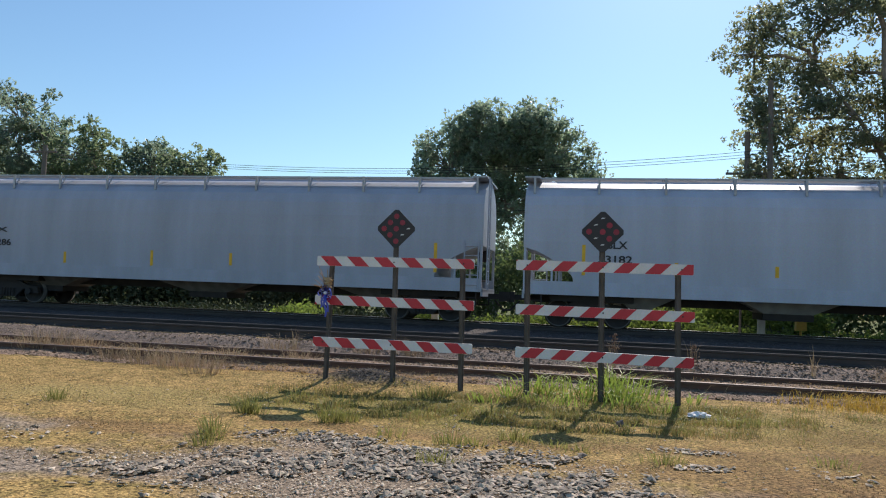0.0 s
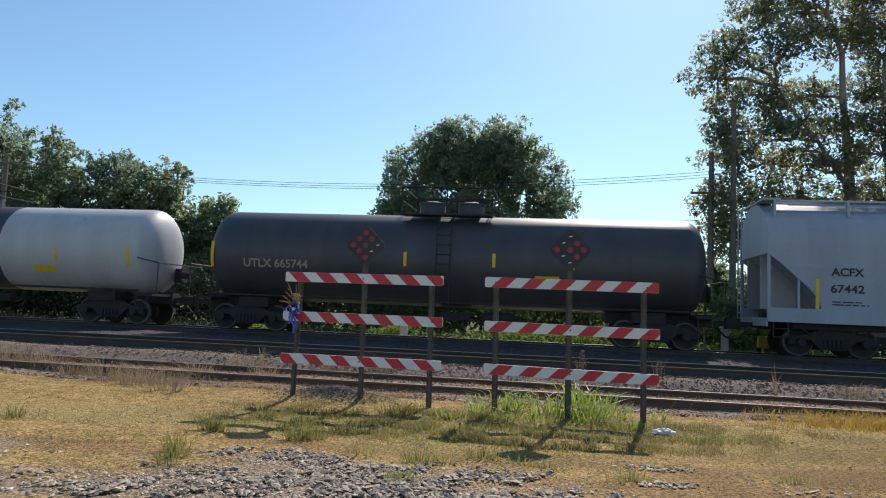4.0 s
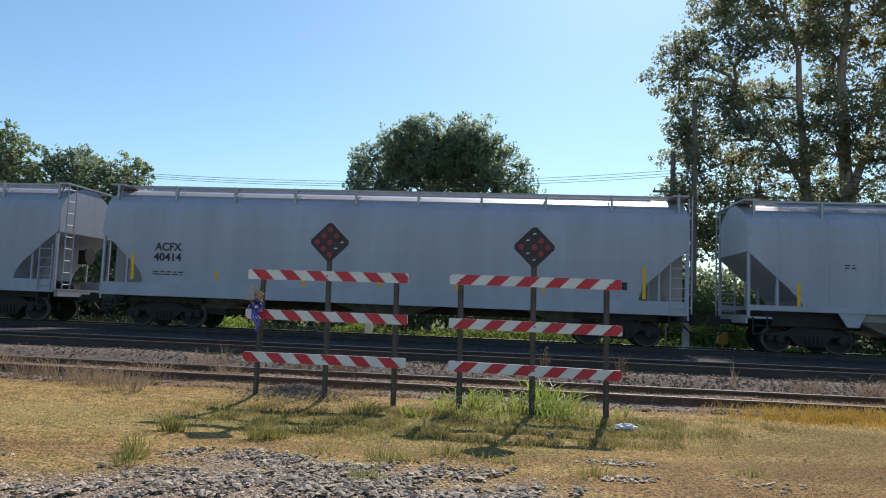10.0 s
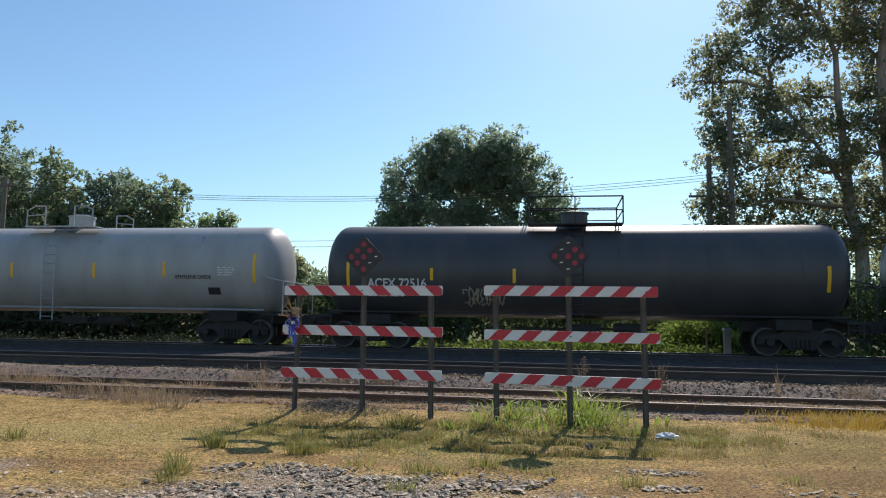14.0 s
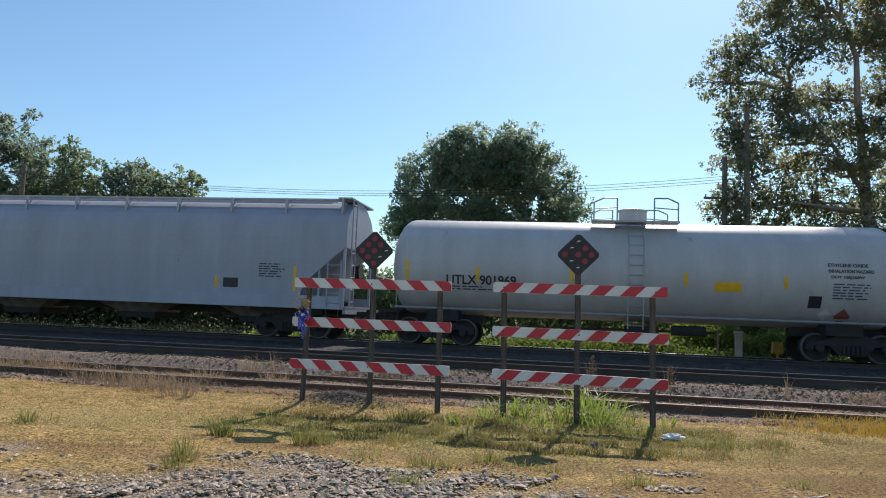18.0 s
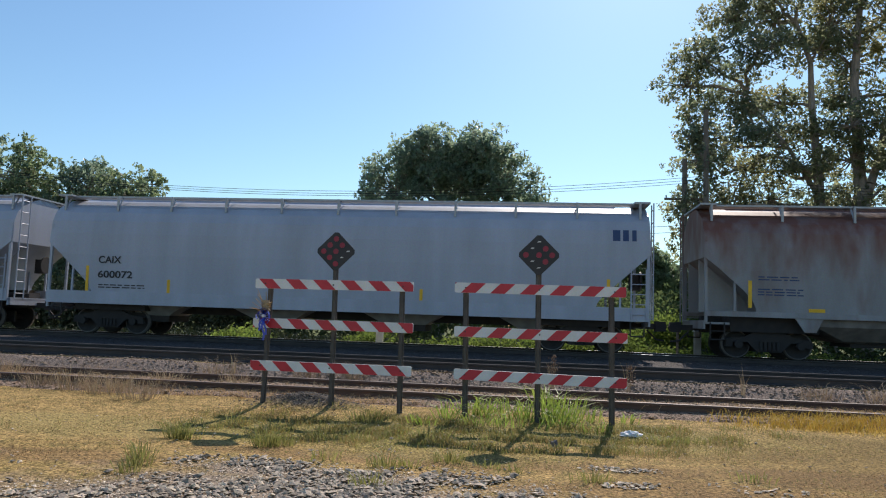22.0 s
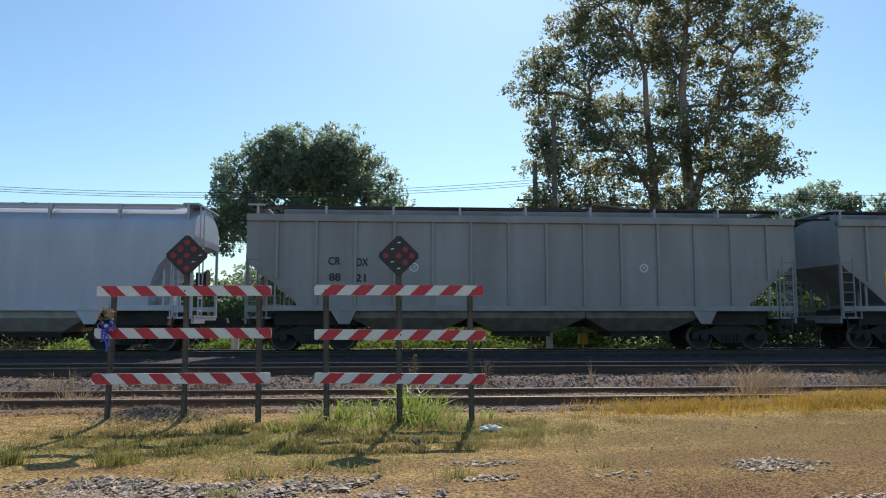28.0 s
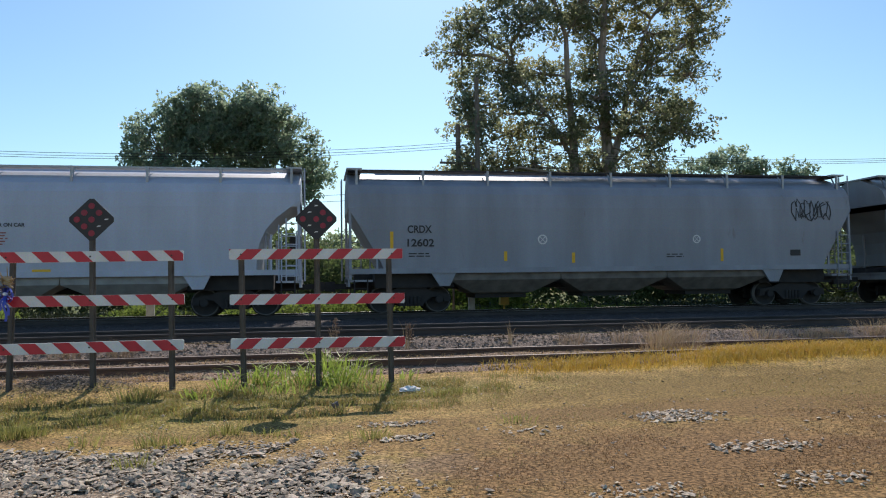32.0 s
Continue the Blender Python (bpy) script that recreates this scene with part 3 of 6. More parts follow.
def rib_mesh(bm, depth, half, z0, square=False):
    """An upright stiffener that follows the curve of the side."""
    zs = [z0] + [z for z in (1.9, 2.6, 3.3, 3.72, 4.0) if z > z0 + 0.05]
    rows = [[bm.verts.new((x, (smooth_side(min(z, 3.3)) if square else smooth_side(z)) - d, z)) for x, d in ((-half, -0.02), (-half * 0.8, depth), (half * 0.8, depth), (half, -0.02))] for z in zs]
    for p, q in zip(rows, rows[1:]):
        for i in range(4):
            j = (i + 1) % 4
            bm.faces.new((p[i], p[j], q[j], q[i]))
    bm.faces.new(rows[0][::-1]), bm.faces.new(rows[-1])


def hopper(L, paint, under, label, opening="round", ribs=0, rib_depth=0.07, rib_paint=None, outlets=3, board=GALV, belly=False, low=0.0):
    """A covered hopper car, its base on the railhead under its middle."""
    car = thing("hopper_car", label, "hopper car", "freight cars of the train")
    h = L / 2
    key = "%.2f_%s_%s%d" % (L, paint.name, opening, belly)
    put("body", meshed("body" + key, lambda bm: hopper_body(bm, L, opening, low, ribs > 0 and rib_depth > 0.02), paint), car)
    sill = meshed("sill" + key, lambda bm: box(bm, -h + 0.1, h - 0.1, -0.06, 0.06, 1.24 if belly else 0.99, 1.40), paint)
    for s in (-1, 1):
        put("side_sill", sill, car, pose(0, s * (SIDE - 0.045), 0))
        put("end_platform", meshed("platform" + paint.name, lambda bm: (box(bm, -0.75, 0.0, -1.5, 1.5, 1.0, 1.06), box(bm, -0.06, 0.0, -1.5, 1.5, 0.85, 1.1)), paint), car, pose(s * (h - 0.06), 0, 0, 0, 0, 0 if s > 0 else 180))
        put("running_board", meshed("board%.2f" % L, lambda bm: box(bm, -h + 0.1, h - 0.1, -0.22, 0.22, 4.58, 4.635), board), car, pose(0, s * 0.86, -low))
        put("cross_walk", meshed("crosswalk", lambda bm: box(bm, -0.24, 0.24, -1.3, 1.3, 4.59, 4.645), board), car, pose(s * (h - 0.28), 0, 0.004 - low))
        for e in (-1, 1):
            put("slope_sheet_post", meshed("slope_post" + paint.name, lambda bm: box(bm, -0.035, 0.035, -0.035, 0.035, 1.06, 2.6), paint), car, pose(s * (h - 1.15), e * 0.85, 0))
            put("corner_post", meshed("corner" + paint.name, lambda bm: box(bm, -0.04, 0.04, -0.04, 0.04, 1.06, 3.6), paint), car, pose(s * (h - 0.13), e * (SIDE - 0.06), 0))
            put("brace_post", meshed("brace" + paint.name, lambda bm: box(bm, -0.03, 0.03, -0.03, 0.03, 1.36, 2.45), paint), car, pose(s * (h - 0.95), e * (SIDE - 0.07), 0))
            put("stirrup_step", meshed("step", step_mesh, STEEL), car, pose(s * (h - 0.45), e * (SIDE - 0.02), 0))
        ladder("side_ladder", car, pose(s * (h - 0.42), -s * (SIDE + 0.05), 0), 1.05, 2.55, 0.44, 5, paint)
        ladder("end_ladder", car, pose(s * (h + 0.04), -s * 1.15, 0, 0, 0, 90), 1.05, 4.6 - low, 0.42, 9, paint)
        if opening in ("arch", "tall", "mid"):
            ladder("corner_ladder", car, pose(s * (h - 0.3), -(SIDE + 0.03), 0), 1.05, 2.95, 0.4, 6, paint)
            put("grab_post", meshed("grab" + paint.name, lambda bm: rod(bm, (0, 0, 1.06), (0, 0, 2.75), 0.022, 6), paint), car, pose(s * (h - 0.72), -SIDE, 0))
        truck(car, s * (h - 2.05))
    couplers(car, h)
    put("brake_wheel", meshed("brake_wheel", lambda bm: (disc(bm, 0, 2.3, -0.03, 0.03, 0.3, 16), box(bm, -0.1, 0.1, 0.0, 0.35, 2.0, 2.5)), STEEL), car, pose(h - 0.12, 0.3, 0, 0, 0, 90))
    # Centre sill, plus two wide boxes added to darken the space above the trucks.
    put("centre_sill", meshed("csill%.2f" % L, lambda bm: (box(bm, -h + 0.3, h - 0.3, -0.2, 0.2, 0.74, 1.25), box(bm, -h + 0.9, -h + 3.4, -1.2, 1.2, 0.8, 1.3), box(bm, h - 3.4, h - 0.9, -1.2, 1.2, 0.8, 1.3)), TRUCK), car)
    put("roof_hatch", meshed("hatch%.2f" % L, lambda bm: box(bm, -h + 1.0, h - 1.0, -0.28, 0.28, 4.36, 4.7), paint), car, pose(0, 0, -low))
    nb = int(L / 1.75)
    for i in range(nb):
        x = -h + 0.35 + (L - 0.7) * i / (nb - 1)
        put("board_bracket", meshed("bracket", bracket_mesh, board), car, pose(x, 0, -low))
    span = L - 6.6
    if belly:
        w = (h - 3.2) / 3
        for i in (-1, 0, 1):
            put("hopper_bay", meshed("bay%.2f%s" % (L, under.name), lambda bm: bay_mesh(bm, w), under), car, pose(i * 2 * w, 0, 0), "grimy sloped hopper bay")
            # Dark truck iron on the gates stands in for shade under the car.
            put("outlet_gate", meshed("bay_gate", lambda bm: box(bm, -0.85, 0.85, -0.75, 0.75, 0.44, 0.57), TRUCK), car, pose(i * 2 * w, 0, 0))
        for s in (-1, 1):
            put("bolster_gusset", meshed("gusset" + paint.name, lambda bm: prism(bm, [(-0.42, 1.25), (0.36, 1.25), (0.16, 0.84), (-0.16, 0.84)], -1.56, -1.5), paint), car, pose(s * (h - 3.05), 0, 0))
    for i in range(0 if belly else outlets):
        put("hopper_outlet", meshed("outlet%s%.2f" % (under.name, L / outlets), lambda bm: outlet_mesh(bm, 0.47 * span / (outlets - 1)), under), car, pose(-span / 2 + span * i / (outlets - 1), 0, 0), "sloped discharge chute")
        # Gate coloured dark like the trucks, for the shade below the chutes.
        put("outlet_gate", meshed("gate", lambda bm: box(bm, -0.7, 0.7, -0.7, 0.7, 0.46, 0.66), TRUCK), car, pose(-span / 2 + span * i / (outlets - 1), 0, 0))
    if opening == "round":
        # Dull upright plates added to fill the openings, for the shaded slope sheets.
        op = OPENINGS["round"]
        web = meshed("web", lambda bm: prism(bm, [(-d, z + 0.02) for d, z in op] + [(0.0, 1.36)], -0.75, -0.7), DULL)
        for s in (-1, 1):
            put("shear_plate", web, car, pose(s * (h - 0.1), 0, 0, 0, 0, 0 if s > 0 else 180))
        webb = meshed("webb", lambda bm: prism(bm, [(d, z + 0.02) for d, z in op] + [(0.0, 1.36)], -0.75, -0.7), DULL)
        put("shear_plate", webb, car, pose(-(h - 0.1), 0, 0))
    if ribs:
        car["ribbed"] = 1
        wide = 0.05 if rib_depth > 0.02 else 0.018
        rib = meshed("rib%.3f%s" % (rib_depth, paint.name), lambda bm: rib_mesh(bm, rib_depth, wide, 1.4, wide > 0.03), rib_paint or paint)
        short = meshed("ribs%.3f%s%s" % (rib_depth, paint.name, opening), lambda bm: rib_mesh(bm, rib_depth, wide, 2.75 if opening == "tall" else 2.2, wide > 0.03), rib_paint or paint)
        if wide > 0.03:
            chord = meshed("chord%.2f%s%.2f" % (L, paint.name, low), lambda bm: box(bm, -h + 0.08, h - 0.08, -SIDE - 0.1, -SIDE + 0.12, 4.0 - low * 0.3, 4.28 - low), paint)
            for e in (0, 180):
                put("top_chord", chord, car, pose(0, 0, 0, 0, 0, e))
        for s in (-1, 1):
            for i in range(ribs):
                x = -h + 1.0 + (L - 2.0) * i / (ribs - 1)
                put("side_rib", short if h - abs(x) < 2.0 else rib, car, pose(x, 0, 0, 0, 0, 0 if s < 0 else 180))
    return car


TANK_R, TANK_Z = 1.50, 2.53


def shell_side(r=TANK_R, zc=TANK_Z):
    return lambda z: -math.sqrt(max(0.02, r * r - (z - zc) ** 2))


def shell_mesh(bm, L, r, zc, band=None, seg=40):
    """A tank with dished heads; faces of the band get the second material."""
    h = L / 2
    st = [(-h + r * 0.42 * (1 - math.sin(a)), r * math.cos(a) ** 0.8 if a < 1.57 else 0.02) for a in np.linspace(1.55, 0, 9)]
    body = list(np.linspace(-h + r * 0.42, h - r * 0.42, 9))[1:-1]
    if band:
        body = sorted([x for x in body if min(abs(x - band[0]), abs(x - band[1])) > 0.3] + list(band))
    full = st + [(x, r) for x in body] + [(-x, rr) for x, rr in st[::-1]]
    rings = [[bm.verts.new((x, rr * math.sin(2 * math.pi * i / seg), zc + rr * math.cos(2 * math.pi * i / seg))) for i in range(seg)] for x, rr in full]
    for q, (a, b) in enumerate(zip(rings, rings[1:])):
        xm = (full[q][0] + full[q + 1][0]) / 2
        for i in range(seg):
            j = (i + 1) % seg
            f = bm.faces.new((a[i], a[j], b[j], b[i]))
            f.smooth = True
            if band and band[0] - 0.01 < xm < band[1] + 0.01:
                f.material_index = 1
    bm.faces.new(rings[0]), bm.faces.new(rings[-1][::-1])


def tank(L, paint, label, rail=STEEL, band=None, band_mat=None, r=TANK_R, domes=1, platform="cage", under=TRUCK, ladder=True, px=0.0, dome=0.38):
    """A tank car, its base on the railhead under its middle."""
    car = thing("tank_car", label, "tank car", "freight cars of the train")
    car["radius"] = r
    h, zt = L / 2, TANK_Z + r
    me = meshed("shell%.2f_%.2f_%s_%s" % (L, r, paint.name, band), lambda bm: shell_mesh(bm, L, r, TANK_Z, band), [paint, band_mat or paint], True)
    put("tank_shell", me, car)
    for x in np.linspace(-h + 1.6, h - 1.6, 6 if L > 13 else 4):
        put("weld_seam", meshed("seam%.2f%s" % (r, paint.name), lambda bm: [rod(bm, (0, (r + 0.004) * math.sin(a), TANK_Z + (r + 0.004) * math.cos(a)), (0, (r + 0.004) * math.sin(a + 0.2), TANK_Z + (r + 0.004) * math.cos(a + 0.2)), 0.006, 4) for a in np.arange(0, 6.28, 0.2)], band_mat if band and band[0] < x < band[1] else paint), car, pose(float(x), 0, 0))
    for s in (-1, 1):
        put("stub_sill", meshed("stub" + under.name, lambda bm: (box(bm, -2.9, 0.35, -0.22, 0.22, 0.72, 1.12), box(bm, -2.2, -1.2, -1.2, 1.2, 0.78, 1.1), box(bm, -0.35, 0.3, -1.45, 1.45, 0.98, 1.06)), under), car, pose(s * (h - 0.1), 0, 0, 0, 0, 0 if s > 0 else 180))
        put("side_rail", meshed("pipe%.2f%s" % (L, rail.name), lambda bm: rod(bm, (-h + 0.3, 0, 0), (h - 0.3, 0, 0), 0.035, 6), rail), car, pose(0, s * 1.42, 1.16))
        put("end_handrail", meshed("endrail" + rail.name, lambda bm: bar(bm, [(0.25, -1.45, 1.05), (0.25, -1.45, 2.1), (-0.5, -1.5, 2.25), (0.25, -1.45, 2.1), (0.25, 1.45, 2.1), (0.25, 1.45, 1.05)], 0.022, 5), rail), car, pose(s * (h + 0.1), 0, 0, 0, 0, 0 if s > 0 else 180))
        put("stirrup_step", meshed("step", step_mesh, STEEL), car, pose(s * (h - 0.2), -1.42, 0))
        truck(car, s * (h - 1.55))
    couplers(car, h + 0.35)
    put("brake_wheel", meshed("brake_wheel", lambda bm: (disc(bm, 0, 2.3, -0.03, 0.03, 0.3, 16), box(bm, -0.1, 0.1, 0.0, 0.35, 2.0, 2.5)), STEEL), car, pose(h + 0.25, 0.5, -0.5, 0, 0, 90))
    put("brake_rigging", meshed("rigging", lambda bm: (box(bm, -0.5, 0.5, -0.5, 0.1, 0.62, 0.85), rod(bm, (-2.2, -0.2, 0.7), (2.2, -0.2, 0.72), 0.04, 6), rod(bm, (0.9, -0.35, 0.75), (1.9, -0.35, 0.75), 0.16, 10)), under), car, pose(0.3, 0, 0))
    pl = 2.9 if platform == "cage" else 2.6
    for s in (-1, 1):
        put("platform_walk", meshed("walk%.1f%s%.2f" % (pl, rail.name, r), lambda bm: box(bm, -pl / 2, pl / 2, -0.3, 0.3, zt - 0.10, zt - 0.05), rail), car, pose(px, s * 0.95, 0))
    railing(car, "cage%s%s%.2f" % (platform, rail.name, r), pl, zt, platform, rail, px)
    if domes:
        for i in range(domes):
            x = px if domes == 1 else px + (i - 0.5) * 1.3
            put("manway", meshed("manway%s%.2f_%.2f" % ((band_mat or paint).name, r, dome), lambda bm: (rod(bm, (0, 0, zt - 0.2), (0, 0, zt + dome), 0.43, 20), rod(bm, (0, 0, zt + dome), (0, 0, zt + dome + 0.05), 0.47, 20), rod(bm, (0, 0, zt + dome + 0.05), (0, 0, zt + dome + 0.11), 0.44, 20, 0.2)), band_mat or paint, False), car, pose(x, 0, 0))
    if ladder:
        curved_ladder(car, rail, r, px)
    return car


def railing(car, key, pl, zt, kind, rail, px):
    """Pipe railing round a manway: its rails and posts one by one."""
    a, b, top = -pl / 2, pl / 2, zt + (0.78 if kind == "cage" else 0.64)
    bits = []
    for s in (-1, 1):
        y = s * 1.22
        if kind == "cage":
            bits += [("handrail", [(a, y, zt - 0.08), (a, y, top), (b, y, top), (b, y, zt - 0.08)], 0.024), ("mid_rail", [(a, y, zt + 0.35), (b, y, zt + 0.35)], 0.02), ("post", [(0, y, zt - 0.08), (0, y, top)], 0.02)]
        else:
            for e in (-1, 1):
                bits += [("handrail", [(e * 0.55, y, zt - 0.08), (e * 0.55, y, top), (e * 0.95, y, top), (e * 1.25, y, zt + 0.5), (e * 1.25, y, zt - 0.08)], 0.024), ("mid_rail", [(e * 0.55, y, zt + 0.35), (e * 1.25, y, zt + 0.3)], 0.018)]
    if kind == "cage":
        for e in (a, b):
            bits += [("end_rail", [(e, -1.22, top), (e, 1.22, top)], 0.024), ("end_rail", [(e, -1.22, zt + 0.35), (e, 1.22, zt + 0.35)], 0.02)]
    root = None
    for k, (name, pts, rad) in enumerate(bits):
        me = meshed("%s%d" % (key, k), lambda bm: bar(bm, pts, rad, 5), rail)
        if root is None:
            root = put("platform_railing", me, car, pose(px, 0, 0), "pipe safety railing round the manway")
        else:
            put(name, me, root)


def curved_ladder(car, rail, r, px):
    path = [(-1.0, TANK_Z + r - 0.1), (-r - 0.08, TANK_Z + 0.75), (-r - 0.12, TANK_Z - 0.3), (-r - 0.05, 0.75)]
    stile = meshed("tstile%s%.2f" % (rail.name, r), lambda bm: bar(bm, [(0, y, z) for y, z in path], 0.022, 5), rail)
    root = put("side_ladder", stile, car, pose(px - 0.22, 0, 0))
    put("stile", stile, root, pose(0.44, 0, 0))
    rung = meshed("trung" + rail.name, lambda bm: rod(bm, (0, 0, 0), (0.44, 0, 0), 0.014, 5), rail)
    for i in range(11):
        z = 0.85 + i * 0.3
        y = float(np.interp(z, [p[1] for p in path[::-1]], [p[0] for p in path[::-1]]))
        put("rung", rung, root, pose(0, y, z))

def paint(name, a, b, rust=0.0, rough=0.5, streak=(0.5, 0.5, 0.12), scale=2.2):
    return mat(name, a, b, rough, 0.0, scale, 26, 0.04, streak, rust)


PALE = paint("pale_grey_paint", (0.439, 0.465, 0.532), (0.372, 0.390, 0.441))
CLEAN = paint("clean_pale_paint", (0.511, 0.540, 0.613), (0.444, 0.465, 0.521))
GREYP = paint("light_grey_paint", (0.391, 0.420, 0.484), (0.333, 0.355, 0.403), 0.06)
WORN = paint("weathered_grey_paint", (0.318, 0.335, 0.376), (0.246, 0.255, 0.279), 0.12)
DULL = paint("dull_grey_paint", (0.33, 0.33, 0.33), (0.25, 0.245, 0.24), 0.12)
DIRTY = paint("dirty_white_paint", (0.52, 0.50, 0.47), (0.38, 0.35, 0.31), 0.4)
BLACKP = paint("black_paint", (0.022, 0.025, 0.034), (0.034, 0.036, 0.042), 0.0, 0.33)
BLACKQ = paint("dusty_black_paint", (0.036, 0.038, 0.045), (0.055, 0.053, 0.053), 0.2, 0.46)
CHAR = paint("charcoal_paint", (0.05, 0.052, 0.06), (0.075, 0.073, 0.075), 0.1, 0.5)
# Rust-stained rib colour, darkened also for the shadow edges of the ribs.
STAINED = paint("rust_stained_rib_paint", (0.36, 0.32, 0.28), (0.22, 0.17, 0.13), 0.7)
WHITEP = paint("white_tank_paint", (0.55, 0.54, 0.54), (0.46, 0.45, 0.44), 0.05)
GREYT = paint("grey_tank_paint", (0.42, 0.42, 0.41), (0.33, 0.325, 0.31), 0.1)
CHUTE = mat("dusty_chute", (0.22, 0.20, 0.175), (0.13, 0.115, 0.10), 0.85, 0.0, 3, 40, 0.1)
CHUTEP = mat("pale_chute", (0.38, 0.375, 0.36), (0.27, 0.262, 0.245), 0.8, 0.0, 3, 40, 0.1)
RUSTY = mat("rust_stained_paint", (0.33, 0.335, 0.345), (0.24, 0.235, 0.23), 0.6, 0.0, 2.2, 26, 0.04, (0.5, 0.5, 0.12), 0.3, rust_top=0.42)

# The line of cars: kind, the two ends along the train in metres, and how each is finished.
HOPPER_GREY = "light grey covered hopper car rolling on the far track"
CARS = [
    ("h", -22.6, -3.15, dict(paint=PALE, under=CHUTE, opening="small", label=HOPPER_GREY)),
    ("h", -2.05, 18.23, dict(paint=CLEAN, under=CHUTEP, opening="small", label="pale grey covered hopper car with tan chutes", outlets=4)),
    ("t", 19.45, 35.55, dict(paint=BLACKP, r=1.45, label="glossy black tank car with white lettering and a graffiti tag")),
    ("t", 36.85, 52.9, dict(paint=WHITEP, label="dirty white tank car with a wide black middle band", band=(-2.3, 2.4), band_mat=CHAR, domes=2)),
    ("t", 54.75, 70.9, dict(paint=CHAR, label="charcoal tank car with two tall manways", domes=2)),
    ("h", 72.3, 91.22, dict(paint=GREYP, under=CHUTEP, label="light grey hopper car with rounded end openings")),
    ("t", 92.69, 104.2, dict(paint=BLACKP, label="short black tank car with yellow markers", platform="loop", dome=0.58, r=1.43)),
    ("t", 105.64, 117.39, dict(paint=BLACKP, label="short black tank car with a yellow placard", platform="loop", dome=0.58, r=1.43)),
    ("t", 118.88, 130.27, dict(paint=BLACKQ, label="short black tank car with rows of white stencils", platform="loop", dome=0.58, r=1.43)),
    ("h", 131.56, 152.0, dict(paint=GREYP, under=CHUTEP, label="light grey hopper car with yellow sill markers", outlets=4)),
    ("h", 153.4, 172.1, dict(paint=PALE, under=CHUTE, label="pale grey hopper car with teardrop end openings")),
    ("h", 173.6, 193.75, dict(paint=PALE, under=CHUTEP, label="pale grey flat-sided hopper car with faint seams", opening="slant", belly=True, low=0.06, ribs=14, rib_depth=0.008, rib_paint=GREYP)),
    ("t", 195.4, 208.1, dict(paint=BLACKQ, label="rust-stained black tank car", domes=1, dome=0.3, r=1.34, platform="loop", px=-0.2)),
    ("t", 209.35, 225.28, dict(paint=GREYT, label="grey tank car with a stained manway", rail=GALV, platform="loop")),
    ("t", 226.84, 243.0, dict(paint=CHAR, label="dark grey tank car with a chalk graffiti tag")),
    ("t", 244.33, 258.5, dict(paint=BLACKP, label="black tank car with yellow lettering")),
    ("t", 260.0, 274.15, dict(paint=BLACKP, label="black tank car with yellow placards")),
    ("h", 275.5, 295.6, dict(paint=GREYP, under=CHUTE, label="light grey hopper car with a boxed reporting mark", outlets=4)),
    ("t", 296.86, 312.2, dict(paint=WHITEP, label="white tank car with hazard placards", rail=GALV, platform="loop", r=1.56)),
    ("h", 313.56, 332.4, dict(paint=GREYP, under=CHUTEP, label="light grey hopper car with a mesh roof walk", outlets=4)),
    ("h", 333.6, 353.6, dict(paint=PALE, under=CHUTE, label="pale grey hopper car with orange markers", outlets=4)),
    ("h", 354.85, 374.5, dict(paint=PALE, under=CHUTEP, label="pale grey hopper car with a dark corner emblem", opening="slant", outlets=4)),
    ("h", 375.9, 394.9, dict(paint=RUSTY, under=CHUTE, belly=True, label="heavily rust-stained grey hopper car")),
    ("t", 396.05, 412.05, dict(paint=BLACKP, label="black tank car with worn white lettering")),
    ("h", 413.55, 430.8, dict(paint=DIRTY, under=CHUTE, belly=True, label="dirty white ribbed hopper car streaked with rust", opening="tall", low=0.28, ribs=20, board=DULL, rib_paint=STAINED)),
    ("h", 432.3, 449.5, dict(paint=CLEAN, under=CHUTEP, belly=True, low=0.1, label="pale grey hopper car with arched end openings", opening="arch")),
    ("h", 451.0, 468.2, dict(paint=CLEAN, under=CHUTEP, belly=True, low=0.1, label="pale grey hopper car with arched end openings", opening="arch")),
    ("h", 469.6, 487.0, dict(paint=DULL, under=CHUTE, belly=True, low=0.1, label="dull grey ribbed hopper car", opening="mid", ribs=14, board=STEEL)),
    ("h", 488.33, 505.9, dict(paint=DULL, under=CHUTE, belly=True, low=0.1, label="dull grey ribbed hopper car with yellow markers", opening="mid", ribs=14, board=STEEL)),
    ("h", 507.27, 524.6, dict(paint=WORN, under=CHUTE, belly=True, low=0.1, label="weathered grey hopper car with graffiti along its sill", opening="arch")),
    ("h", 525.97, 543.4, dict(paint=CLEAN, under=CHUTEP, belly=True, low=0.1, label="pale grey hopper car with arched end openings", opening="arch")),
    ("h", 544.68, 562.1, dict(paint=WORN, under=CHUTE, belly=True, low=0.1, label="weathered grey hopper car with a sprayed tag", opening="steep", board=STEEL)),
    ("h", 563.4, 581.0, dict(paint=DULL, under=CHUTE, belly=True, low=0.1, label="dull dark grey hopper car", opening="arch", board=STEEL)),
]
TRAIN = []
for kind, a, b, opts in CARS:
    car = hopper(b - a, **opts) if kind == "h" else tank(b - a, **opts)
    TRAIN.append((car, (a + b) / 2, b - a))

CHALK = mat("faint_chalk_paint", (0.26, 0.27, 0.29), (0.16, 0.165, 0.18), 0.7, 0, 6, 30)
REDINK = mat("red_lettering", (0.36, 0.10, 0.08), (0.28, 0.09, 0.07), 0.6, 0, 6, 30)


